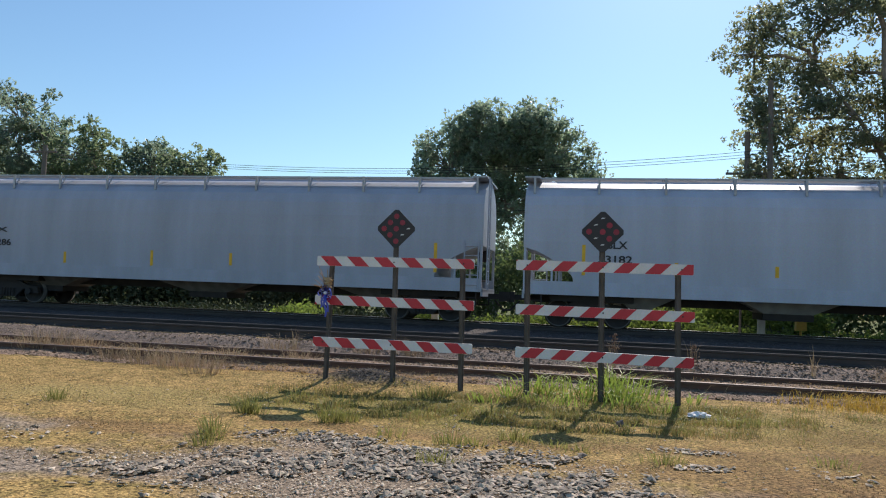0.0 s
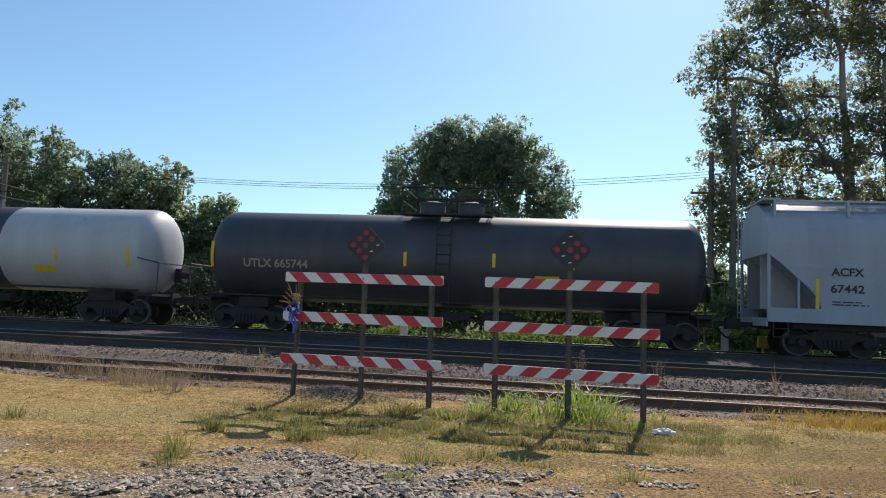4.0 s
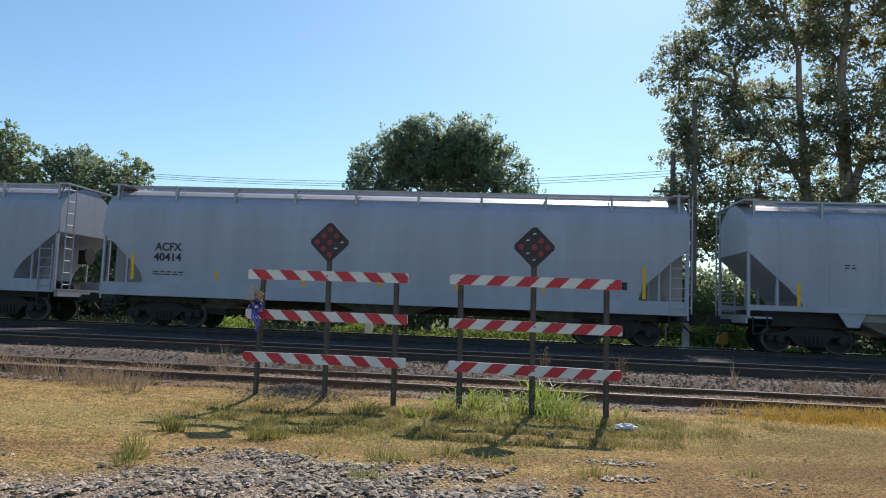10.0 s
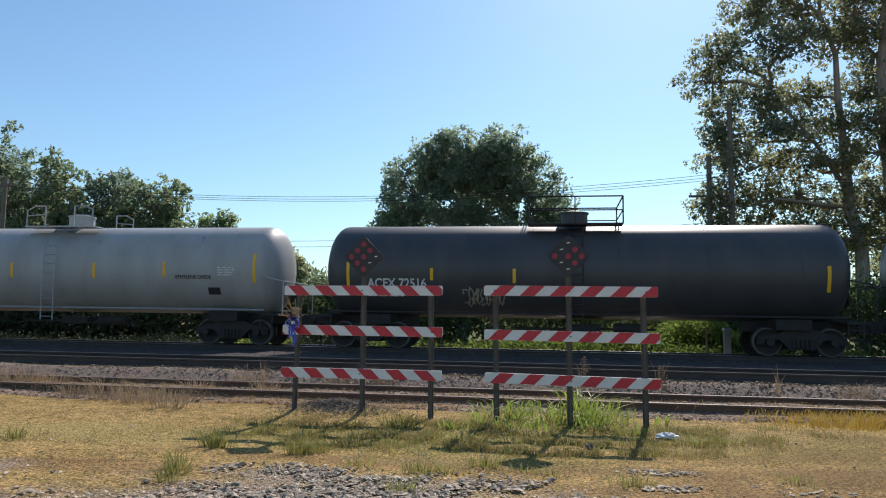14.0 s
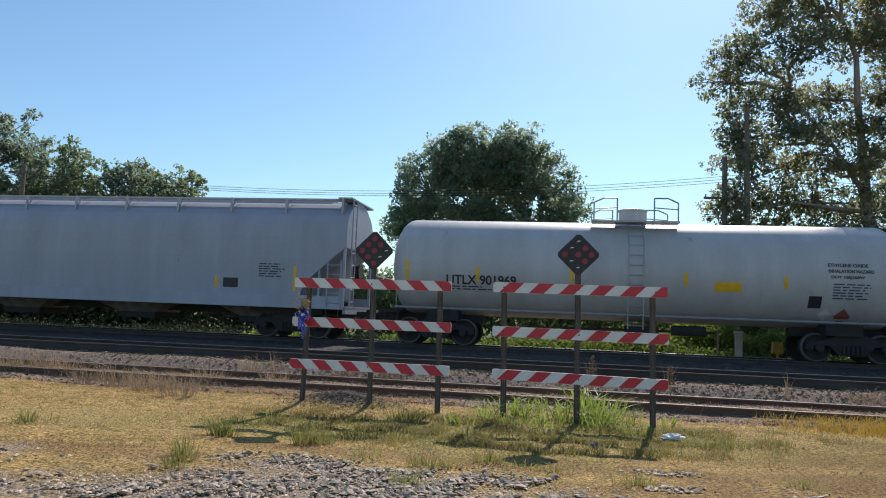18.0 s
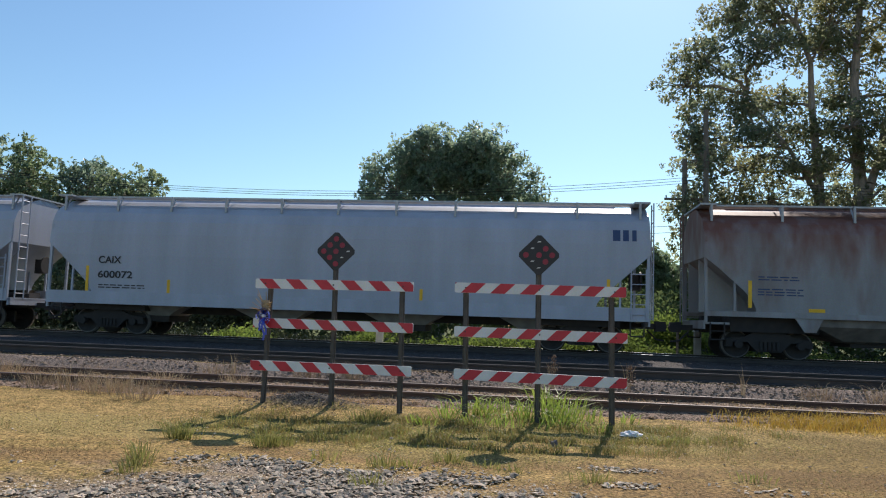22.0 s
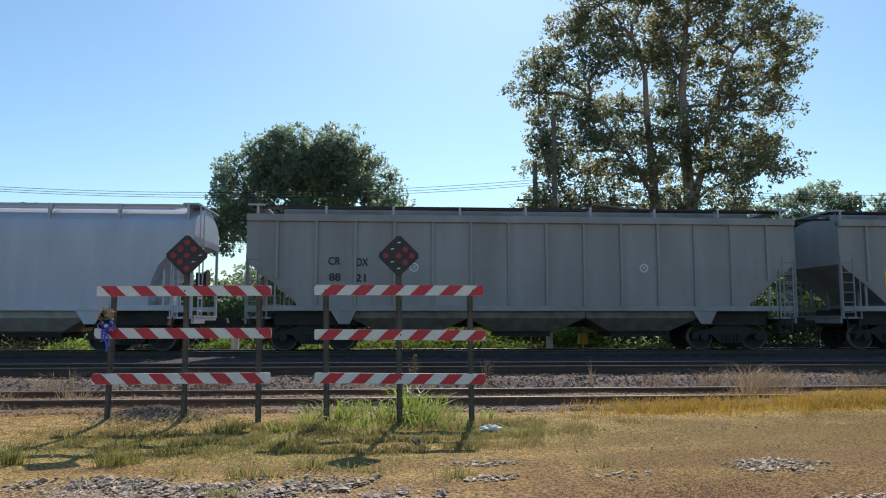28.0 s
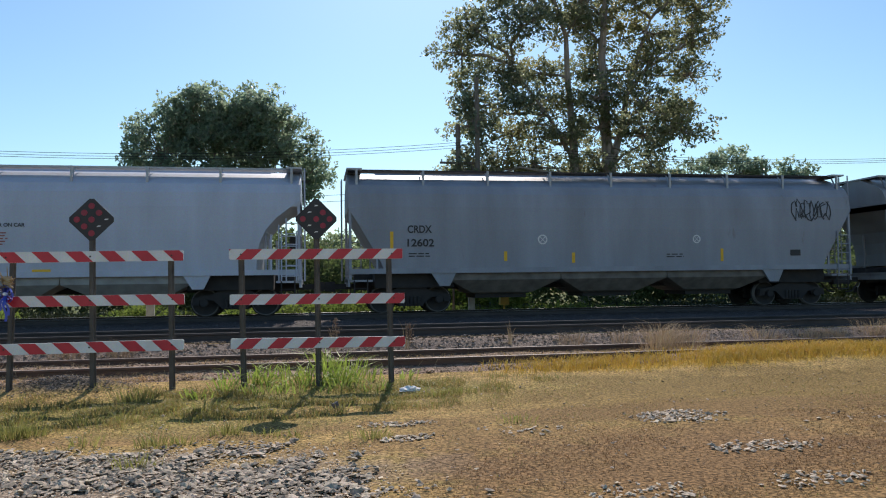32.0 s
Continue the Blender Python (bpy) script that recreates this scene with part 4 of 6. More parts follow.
def finish(n, texts=(), lines=(), strips=(), panels=(), frames=(), bars=(), tags=(), diamonds=(), rings=()):
    """Lettering, reflectors and placards on the near side of car n of the train."""
    car, _, L = TRAIN[n - 1]
    is_tank = car.name.startswith("tank")
    surf = shell_side(car["radius"]) if is_tank else smooth_side
    if car.get("ribbed"):
        surf = lambda z: smooth_side(z) - 0.004
    for s, x, z, w, h, m in texts:
        letters(s, w, h, surf, m, car, x, z, "reporting_mark", "stencilled lettering", 0.022)
    for i, (x, z, w, k, m) in enumerate(lines):
        data_lines(x, z, w, k, surf, m, car, seed=n * 10 + i)
    for x, a, b in strips:
        plate("reflector_strip", x - 0.05, x + 0.05, a, b, surf, YELLOW, car, steps=4 if is_tank else 2)
    for a, b, c, d, m in panels:
        plate("placard", a, b, c, d, surf, m, car, steps=3 if is_tank else 1)
    for a, b, c, d, m in frames:
        for q in ((a, b, d - 0.035, d), (a, b, c, c + 0.035), (a, a + 0.035, c + 0.036, d - 0.036), (b - 0.035, b, c + 0.036, d - 0.036)):
            plate("stencil_border", *q, surf, m, car)
    for a, b, z in bars:
        plate("sill_reflector", a, b, z - 0.05, z + 0.05, surf, YELLOW, car, proud=0.012)
    for i, (x, z, w, h, m) in enumerate(tags):
        scribble(x, z, w, h, surf, m, car, n * 7 + i)
    for x, z, r, m in diamonds:
        bm = bmesh.new()
        vs = [bm.verts.new((x + u * r, surf(z + v * r) - o, z + v * r)) for o in (0.02, 0.0) for u, v in ((-1, 0), (0, -1), (1, 0), (0, 1))]
        bm.faces.new(vs[:4])
        for i in range(4):
            bm.faces.new((vs[i], vs[(i + 1) % 4], vs[4 + (i + 1) % 4], vs[4 + i]))
        part("hazard_placard", bm, m, car)
    for x, z, r, m in rings:
        bm = bmesh.new()
        seg = 18
        ro = [bm.verts.new((x + r * math.cos(6.2832 * i / seg), surf(z) - 0.008, z + r * math.sin(6.2832 * i / seg))) for i in range(seg)]
        ri = [bm.verts.new((x + r * 0.72 * math.cos(6.2832 * i / seg), surf(z) - 0.008, z + r * 0.72 * math.sin(6.2832 * i / seg))) for i in range(seg)]
        for i in range(seg):
            j = (i + 1) % seg
            bm.faces.new((ro[i], ro[j], ri[j], ri[i]))
        for a in (0.8, 2.35):
            u, v = math.cos(a) * r * 0.7, math.sin(a) * r * 0.7
            bm.faces.new([bm.verts.new((x + p, surf(z) - 0.008, z + q)) for p, q in ((-u - v * 0.1, -v + u * 0.1), (-u + v * 0.1, -v - u * 0.1), (u + v * 0.1, v - u * 0.1), (u - v * 0.1, v + u * 0.1))])
        part("inspection_mark", bm, m, car)


finish(1, texts=[('JX', -8.02, 2.56, 0.66, 0.23, BLACKINK), ('286', -7.79, 2.14, 0.58, 0.23, BLACKINK)], strips=[(-5.02, 1.47, 1.86), (-1.67, 1.47, 1.99), (1.23, 1.56, 1.97), (8.16, 1.55, 2.47)])
finish(2, texts=[('MBLX', -7.86, 2.53, 0.89, 0.23, BLACKINK), ('53182', -7.82, 2.1, 0.99, 0.23, BLACKINK)], lines=[(-7.8, 1.83, 0.95, 2, BLACKINK), (0.58, 1.87, 0.67, 2, BLACKINK)], strips=[(-8.25, 1.6, 2.52), (-5.57, 1.65, 2.05), (-2.81, 1.7, 2.02), (5.62, 1.72, 2.06), (8.26, 1.81, 2.49)])
finish(3, texts=[('TILX 261513', -6.15, 2.11, 2.03, 0.3, WHITEINK)], lines=[(-6.14, 1.83, 1.88, 2, WHITEINK), (5.91, 2.53, 0.97, 6, WHITEINK), (0.21, 1.47, 1.71, 3, WHITEINK)], strips=[(-7.29, 1.54, 2.39), (-4.07, 1.94, 2.4), (-1.2, 1.97, 2.4), (1.59, 1.96, 2.42), (4.41, 1.98, 2.43), (7.27, 1.92, 2.46)], panels=[(2.81, 3.61, 2.06, 2.36, YELLOW)], tags=[(-4.35, 1.8, 1.3, 0.69, CHALK)])
finish(4, texts=[('TILX 200156', -6.24, 2.01, 1.99, 0.3, BLACKINK)], lines=[(-6.23, 1.77, 1.67, 2, BLACKINK)], strips=[(-7.29, 1.85, 2.63), (2.01, 2.01, 2.48), (4.58, 2.02, 2.48), (7.25, 1.95, 2.56), (-3.87, 1.85, 2.42), (-0.92, 1.99, 2.46), (2.01, 2.02, 2.44)], panels=[(3.71, 4.49, 1.69, 1.88, YELLOW)])
finish(5, texts=[('UTLX 665744', -6.58, 2.21, 2.17, 0.28, TANINK)], strips=[(-7.68, 2.05, 2.88), (-1.22, 2.25, 2.7), (1.58, 2.3, 2.73), (3.99, 2.3, 2.73)], panels=[(2.84, 3.59, 1.83, 2.08, YELLOW)])
finish(6, texts=[('ACFX', -7.66, 2.48, 0.88, 0.24, BLACKINK), ('67442', -7.67, 2.0, 0.9, 0.24, BLACKINK)], lines=[(-7.63, 1.64, 1.04, 2, BLACKINK)], strips=[(-8.02, 1.36, 2.27), (-5.43, 1.38, 1.81), (-2.52, 1.43, 1.86), (-0.06, 1.47, 1.89), (7.81, 1.97, 2.37)], panels=[(7.04, 7.49, 1.7, 1.9, BLACKINK)])
finish(7, texts=[('FPAX 151089', -4.17, 2.2, 2.04, 0.28, WHITEINK)], strips=[(-5.09, 2.07, 2.83), (-2.02, 2.2, 2.68), (0.67, 2.22, 2.71), (4.9, 2.05, 2.95)], panels=[(1.29, 1.8, 2.15, 2.58, YELLOW), (-0.19, 0.3, 1.17, 1.54, YELLOW)], lines=[(3.7, 2.61, 1.11, 5, WHITEINK), (-1.79, 1.86, 1.15, 3, WHITEINK)])
finish(8, texts=[('FPAX 151185', -4.13, 2.18, 2.05, 0.28, WHITEINK)], lines=[(-4.11, 1.87, 2.04, 2, WHITEINK), (3.76, 2.64, 1.11, 5, WHITEINK)], strips=[(-5.11, 2.02, 2.92), (-1.92, 2.23, 2.68), (0.53, 2.21, 2.65), (2.27, 2.26, 2.7), (4.97, 2.03, 2.72)], panels=[(1.51, 2.32, 2.11, 2.55, YELLOW), (-0.18, 0.43, 1.14, 1.48, YELLOW)])
finish(9, texts=[('FPAX 141054', -4.66, 2.08, 2.37, 0.28, WHITEINK)], lines=[(-4.68, 1.8, 1.71, 2, WHITEINK), (-2.0, 2.45, 0.79, 6, WHITEINK), (-0.94, 2.39, 0.91, 5, WHITEINK), (1.47, 2.44, 0.69, 4, WHITEINK), (3.76, 2.67, 0.99, 6, WHITEINK)], strips=[(-4.86, 1.61, 2.43), (-2.17, 1.99, 2.45), (0.03, 2.01, 2.46), (2.53, 2.02, 2.46), (4.92, 1.99, 2.52)])
finish(10, texts=[('AMCX', -7.87, 2.59, 0.92, 0.24, BLACKINK), ('109175', -7.92, 2.18, 1.03, 0.24, BLACKINK)], lines=[(-7.92, 1.75, 0.88, 2, BLACKINK), (5.04, 2.68, 1.25, 6, BLUEINK), (3.22, 1.21, 0.57, 1, BLACKINK)], bars=[(-6.02, -5.47, 1.02), (-3.09, -2.56, 1.02), (5.71, 6.15, 1.07), (8.9, 9.49, 1.04)])
finish(11, texts=[('ACFX', -7.45, 2.58, 0.9, 0.26, BLACKINK), ('40414', -7.48, 2.25, 0.93, 0.26, BLACKINK)], lines=[(-7.49, 1.79, 1.05, 2, BLACKINK), (-8.39, 1.05, 1.37, 1, BLACKINK)], strips=[(-8.18, 1.5, 2.32), (-5.35, 1.56, 1.86), (7.96, 1.45, 2.42), (-2.49, 1.46, 1.65), (-0.06, 1.52, 1.74), (2.33, 1.52, 1.73), (4.98, 1.51, 1.68)], panels=[(7.16, 7.46, 1.7, 1.93, BLACKINK)])
finish(12, panels=[(6.0, 6.49, 1.43, 1.68, BLACKINK)], strips=[(-8.54, 1.35, 2.07), (8.41, 1.28, 2.09), (5.86, 1.19, 1.72), (-3.29, 1.24, 1.59)], lines=[(-7.27, 2.65, 0.32, 2, BLACKINK)])
finish(13, texts=[('GAPX 9070', -4.56, 1.98, 1.5, 0.28, TANINK)], strips=[(-5.99, 1.97, 2.77), (-3.79, 1.9, 2.34), (-1.71, 1.98, 2.36), (0.9, 1.98, 2.35), (3.18, 1.91, 2.37), (5.66, 1.87, 2.78)], lines=[(3.99, 2.68, 1.13, 5, WHITEINK)], panels=[(3.3, 3.67, 1.76, 1.97, WHITEINK), (1.34, 2.13, 1.7, 1.94, YELLOW)])
finish(14, texts=[('TILX 401742', -6.15, 2.22, 2.0, 0.28, BLACKINK), ('ETHYLENE OXIDE', 4.57, 2.22, 1.25, 0.12, BLACKINK)], lines=[(-6.1, 1.97, 1.78, 2, BLACKINK), (6.05, 2.55, 0.61, 4, WHITEINK)], strips=[(-7.1, 2.0, 2.87), (-4.0, 2.12, 2.66), (-1.49, 2.16, 2.68), (1.6, 2.16, 2.67), (4.16, 2.21, 2.72), (7.31, 2.04, 2.98)], panels=[(5.67, 6.09, 1.65, 1.88, BLACKINK)])
finish(15, texts=[('ACFX 72516', -6.51, 2.07, 1.91, 0.3, WHITEINK)], lines=[(-6.51, 1.77, 1.51, 2, WHITEINK)], strips=[(-7.13, 1.97, 2.73), (-4.43, 2.16, 2.54), (-1.85, 2.09, 2.53), (7.2, 1.89, 2.65)], tags=[(-3.42, 1.67, 1.24, 0.59, TANINK)])
finish(16, texts=[('UTLX 679788', -5.15, 2.15, 2.17, 0.28, TANINK)], strips=[(-6.06, 1.97, 2.88), (-2.79, 2.2, 2.65), (-0.64, 2.23, 2.65), (6.21, 2.08, 2.92)], panels=[(1.87, 2.43, 2.28, 2.64, YELLOW)], lines=[(4.84, 2.68, 1.09, 6, WHITEINK)], diamonds=[(5.56, 1.48, 0.19, WHITEINK)])
finish(17, texts=[('UTLX 660859', -5.45, 2.02, 2.09, 0.28, TANINK)], strips=[(-6.18, 1.88, 2.37), (-3.21, 1.93, 2.34), (-1.45, 1.96, 2.36), (1.22, 2.0, 2.38), (2.99, 2.02, 2.36), (6.15, 1.54, 2.41)], panels=[(1.82, 2.61, 2.0, 2.28, YELLOW), (4.79, 5.77, 2.05, 2.51, YELLOW)], diamonds=[(5.5, 1.43, 0.19, WHITEINK)])
finish(18, texts=[('ECUX', -8.16, 2.62, 0.92, 0.24, BLACKINK), ('880074', -8.16, 2.18, 1.32, 0.24, BLACKINK)], frames=[(-8.29, -6.67, 2.02, 2.81, BLACKINK)], strips=[(-8.43, 1.99, 2.34), (-5.47, 1.4, 1.66), (-2.81, 1.48, 1.88), (5.59, 1.58, 1.94), (8.3, 1.54, 2.34)], panels=[(5.83, 6.35, 1.59, 1.9, BLACKINK)], lines=[(7.06, 2.4, 0.93, 6, BLACKINK)])
finish(19, texts=[('UTLX 901969', -5.73, 2.07, 2.17, 0.3, BLACKINK), ('ETHYLENE OXIDE', 5.33, 2.8, 1.06, 0.1, BLACKINK), ('INHALATION HAZARD', 5.34, 2.63, 1.2, 0.1, BLACKINK), ('DOT 105J300W', 5.41, 2.45, 0.89, 0.1, BLACKINK)], lines=[(-5.59, 1.88, 1.28, 2, BLACKINK), (5.48, 2.27, 1.02, 6, BLUEINK)], strips=[(-6.98, 2.01, 2.67), (-4.76, 2.04, 2.46), (-1.88, 2.08, 2.47), (1.44, 2.06, 2.47), (4.21, 2.07, 2.43)], panels=[(2.25, 3.0, 1.95, 2.22, YELLOW), (4.86, 5.21, 1.56, 1.9, BLACKINK)], diamonds=[(5.36, 1.38, 0.19, WHITEINK), (5.85, 1.34, 0.23, REDINK)])
finish(20, texts=[('ECUX', -7.97, 2.49, 0.84, 0.24, BLUEINK), ('857253', -7.95, 2.01, 1.16, 0.24, BLUEINK)], strips=[(-8.07, 1.36, 2.33), (-5.17, 1.34, 1.68), (-2.03, 1.36, 1.67), (0.84, 1.36, 1.83), (3.46, 1.36, 1.84), (5.31, 1.4, 1.84)], lines=[(-6.69, 2.29, 0.28, 4, BLACKINK)])
finish(21, texts=[('XOMX', -7.75, 2.72, 0.94, 0.24, BLACKINK), ('710545', -7.75, 2.26, 1.07, 0.24, BLACKINK)], lines=[(-7.71, 1.87, 1.04, 3, BLACKINK), (7.14, 2.64, 0.49, 3, BLACKINK)], strips=[(-8.19, 1.51, 2.43), (-5.17, 1.57, 1.99), (-2.63, 1.66, 1.98), (0.37, 1.58, 1.98), (8.49, 2.04, 2.5)])
finish(22, texts=[('CAIX', -7.94, 2.44, 0.8, 0.24, BLACKINK), ('600072', -7.94, 1.96, 1.21, 0.24, BLACKINK)], lines=[(-7.91, 1.63, 1.75, 2, BLACKINK)], strips=[(-8.32, 1.39, 2.23), (-5.47, 1.38, 1.84), (2.83, 1.42, 1.77), (8.52, 1.89, 2.23)], panels=[(8.64, 8.86, 3.4, 3.74, BLUEINK), (8.94, 9.11, 3.4, 3.74, BLUEINK), (9.21, 9.34, 3.4, 3.74, BLUEINK)])
finish(23, lines=[(-7.9, 2.44, 1.18, 2, BLUEINK), (-7.91, 2.08, 1.31, 3, BLUEINK)], strips=[(-8.13, 1.51, 2.31), (7.93, 1.47, 2.36)], bars=[(-6.5, -6.05, 1.48), (-3.41, -2.97, 1.47), (-0.23, 0.24, 1.5), (3.56, 4.07, 1.49)], panels=[(6.71, 7.12, 1.56, 1.82, BLACKINK)])
finish(24, texts=[('HPLX 411012', -6.21, 2.11, 1.59, 0.3, WHITEINK)], strips=[(-7.19, 2.03, 2.47), (-4.0, 2.07, 2.49), (-1.14, 2.03, 2.5), (1.83, 2.05, 2.52), (4.73, 2.06, 2.5), (7.21, 1.63, 2.5)], lines=[(2.02, 2.53, 0.64, 3, WHITEINK)], panels=[(5.45, 5.88, 1.62, 1.88, WHITEINK)])
finish(25, panels=[(-0.4, 0.29, 2.04, 2.44, BLUEINK), (-0.4, 0.29, 2.444, 2.89, WHITEINK), (4.05, 4.52, 1.78, 2.08, BLUEINK), (4.91, 5.33, 1.74, 2.07, BLACKINK), (-7.02, -6.64, 2.14, 2.62, BLUEINK), (-6.5, -6.1, 2.14, 2.62, BLUEINK), (-5.7, -5.12, 1.98, 2.28, CHALK), (-4.9, -4.3, 1.98, 2.28, CHALK), (-4.0, -3.35, 2.1, 2.55, CHALK)], strips=[(7.15, 1.6, 2.47), (-4.2, 1.62, 2.06), (-1.5, 1.62, 2.06), (1.45, 1.62, 2.06)], lines=[(-0.3, 2.3, 0.5, 2, WHITEINK)], diamonds=[(-0.05, 2.67, 0.15, BLUEINK)])
finish(26, texts=[('DO NOT HAMMER ON CAR', -0.62, 2.7, 1.75, 0.11, BLACKINK), ('SHQX', -6.58, 2.81, 0.91, 0.24, BLACKINK), ('40111', -6.59, 2.36, 0.73, 0.24, BLACKINK)], lines=[(-0.56, 2.56, 0.85, 5, REDINK), (3.4, 2.86, 1.37, 7, BLUEINK), (4.07, 1.78, 1.35, 2, REDINK), (-5.16, 1.76, 1.12, 2, REDINK)], bars=[(6.18, 7.06, 1.39), (-4.03, -3.27, 1.42), (-1.79, -1.1, 1.4), (-7.19, -6.59, 1.36)])
finish(27, texts=[('DO NOT HAMMER ON CAR', -0.84, 2.72, 1.83, 0.11, BLACKINK), ('SHQX', -6.53, 2.81, 0.93, 0.24, BLACKINK), ('40097', -6.54, 2.36, 1.09, 0.24, BLACKINK)], lines=[(-6.55, 1.92, 0.91, 2, BLACKINK), (-5.38, 1.8, 1.55, 2, REDINK), (-0.46, 2.52, 0.97, 4, REDINK), (-0.73, 1.79, 1.43, 2, REDINK)], bars=[(-7.14, -6.26, 1.45), (-3.95, -3.52, 1.43), (-1.58, -1.15, 1.42), (1.13, 1.57, 1.42)])
finish(28, texts=[('CR', -6.15, 2.75, 0.38, 0.24, BLACKINK), ('DX', -5.3, 2.72, 0.37, 0.24, BLACKINK), ('88', -6.12, 2.26, 0.35, 0.24, BLACKINK), ('21', -5.32, 2.24, 0.31, 0.24, BLACKINK)], rings=[(-3.54, 2.57, 0.14, WHITEINK), (3.68, 2.58, 0.14, WHITEINK)])
finish(29, texts=[('CR', -6.28, 2.75, 0.42, 0.24, BLACKINK), ('DX', -5.45, 2.74, 0.36, 0.24, BLACKINK), ('89', -6.25, 2.34, 0.38, 0.24, BLACKINK), ('21', -5.41, 2.33, 0.27, 0.24, BLACKINK)], strips=[(-7.19, 2.06, 2.54), (-1.46, 1.67, 2.11), (1.37, 1.65, 2.09), (4.07, 1.53, 2.1), (7.27, 1.6, 2.49)], panels=[(5.09, 5.52, 1.78, 2.03, BLACKINK)], rings=[(2.77, 2.37, 0.14, WHITEINK)])
finish(30, texts=[('SHPX', -6.87, 2.9, 0.92, 0.24, BLACKINK), ('454942', -6.89, 2.44, 1.36, 0.24, BLACKINK)], lines=[(-0.93, 3.03, 1.78, 1, REDINK), (-0.55, 2.81, 1.13, 5, REDINK)], tags=[(2.51, 1.88, 2.42, 0.66, BLUEINK)], panels=[(5.94, 6.41, 1.74, 2.02, WHITEINK)], bars=[(-3.99, -3.38, 1.47), (0.76, 1.36, 1.44)])
finish(31, texts=[('DO NOT HAMMER ON CAR', -0.82, 2.74, 1.79, 0.11, BLACKINK), ('SHQX', -6.53, 2.82, 0.94, 0.24, BLUEINK), ('40113', -6.54, 2.37, 0.85, 0.24, BLUEINK)], lines=[(-0.45, 2.53, 1.05, 5, REDINK), (-5.28, 1.79, 1.36, 2, REDINK)], bars=[(-7.21, -6.4, 1.35), (-3.93, -3.51, 1.5), (-1.58, -1.11, 1.43), (1.16, 1.65, 1.42)])
finish(32, texts=[('CRDX', -6.82, 2.61, 0.76, 0.24, BLACKINK), ('12602', -6.83, 2.19, 0.84, 0.24, BLACKINK)], lines=[(-6.79, 1.87, 0.74, 2, BLACKINK), (1.76, 1.8, 0.7, 2, BLACKINK)], rings=[(-2.48, 2.28, 0.16, WHITEINK), (2.84, 2.28, 0.14, WHITEINK)], panels=[(6.28, 6.66, 1.71, 1.91, BLACKINK)], strips=[(-3.7, 1.6, 1.91), (-1.45, 1.53, 1.86), (3.75, 1.54, 1.96), (-7.31, 1.84, 2.54)], tags=[(6.4, 3.26, 1.42, 0.76, BLACKINK)])

# Distance that the train has gone, by time.
GONE = [(0, 0.0), (1, 16.6), (2, 33.23), (3, 49.9), (4.25, 70.77), (5.5, 91.63), (7, 116.69), (8, 133.44), (9, 150.22), (10, 167.06), (11, 183.92), (12, 200.8), (13, 217.68), (14.25, 238.87), (15.5, 260.04), (17, 285.53), (18, 302.55), (19, 319.59), (20, 336.66), (21, 353.75), (22, 370.89), (23, 388.03), (24, 405.14), (25, 422.33), (26, 439.58), (27.25, 461.22), (28.5, 482.86), (30, 508.91), (31, 526.28), (32, 543.66)]


def motions():
    """The train rolls to the left."""
    for car, s, _ in TRAIN:
        walk(car, [(t, pose(s - p, MAIN_Y, MAIN_Z)) for t, p in GONE])


# ---------------------------------------------------------------- barricades
RED = mat("red_sheeting", (0.55, 0.02, 0.04), (0.46, 0.017, 0.035), 0.4, 0, 5, 60)
WHITEB = mat("white_sheeting", (0.74, 0.74, 0.74), (0.64, 0.64, 0.63), 0.45, 0, 4, 50)
POST = mat("weathered_post", (0.12, 0.105, 0.09), (0.07, 0.062, 0.054), 0.75, 0.2, 5, 60, 0.2)
SIGNB = mat("black_sign_sheet", (0.018, 0.016, 0.02), (0.03, 0.026, 0.03), 0.5, 0, 4, 40)
REDDOT = mat("red_reflector", (0.30, 0.006, 0.03), (0.23, 0.005, 0.026), 0.35, 0, 6, 40)


def board(parent, x0, x1, za, zb, slope, phase, hgt=0.148):
    """A striped rail from (x0, za) to (x1, zb): its upper edge."""
    bm = bmesh.new()
    prism(bm, [(x0 + 0.015, za - hgt), (x1 - 0.015, zb - hgt), (x1, zb - hgt + 0.015), (x1, zb - 0.015), (x1 - 0.015, zb), (x0 + 0.015, za), (x0, za - 0.015), (x0, za - hgt + 0.015)], -0.014, 0.014)
    b = part("striped_rail", bm, WHITEB, parent)
    b.location = (0, -0.065, 0)
    pitch, wd = 0.4265, 0.2133
    k = -2
    while x0 + phase + k * pitch < x1:
        s = x0 + phase + k * pitch
        lo, hi = (s + slope * -hgt, s)
        outline = []
        for u, v in ((lo, 0), (lo + wd, 0), (hi + wd, 1), (hi, 1)):
            outline.append((u, v))
        pts = clip_stripe(outline, x0, x1)
        if pts:
            bm = bmesh.new()
            f = []
            for u, v in pts:
                top = za + (zb - za) * (u - x0) / (x1 - x0)
                f.append((u, top - hgt + v * hgt * 0.985 + 0.001))
            prism(bm, f, -0.0165, -0.0142)
            st = part("red_stripe", bm, RED, b)
        k += 1
    for x in (x0 + 0.16, (x0 + x1) / 2, x1 - 0.16):
        put("bolt", meshed("bolt", lambda bm: disc(bm, 0, 0, -0.024, -0.0168, 0.012, 8), STEEL), b, pose(x, 0, za + (zb - za) * (x - x0) / (x1 - x0) - hgt / 2))
    return b


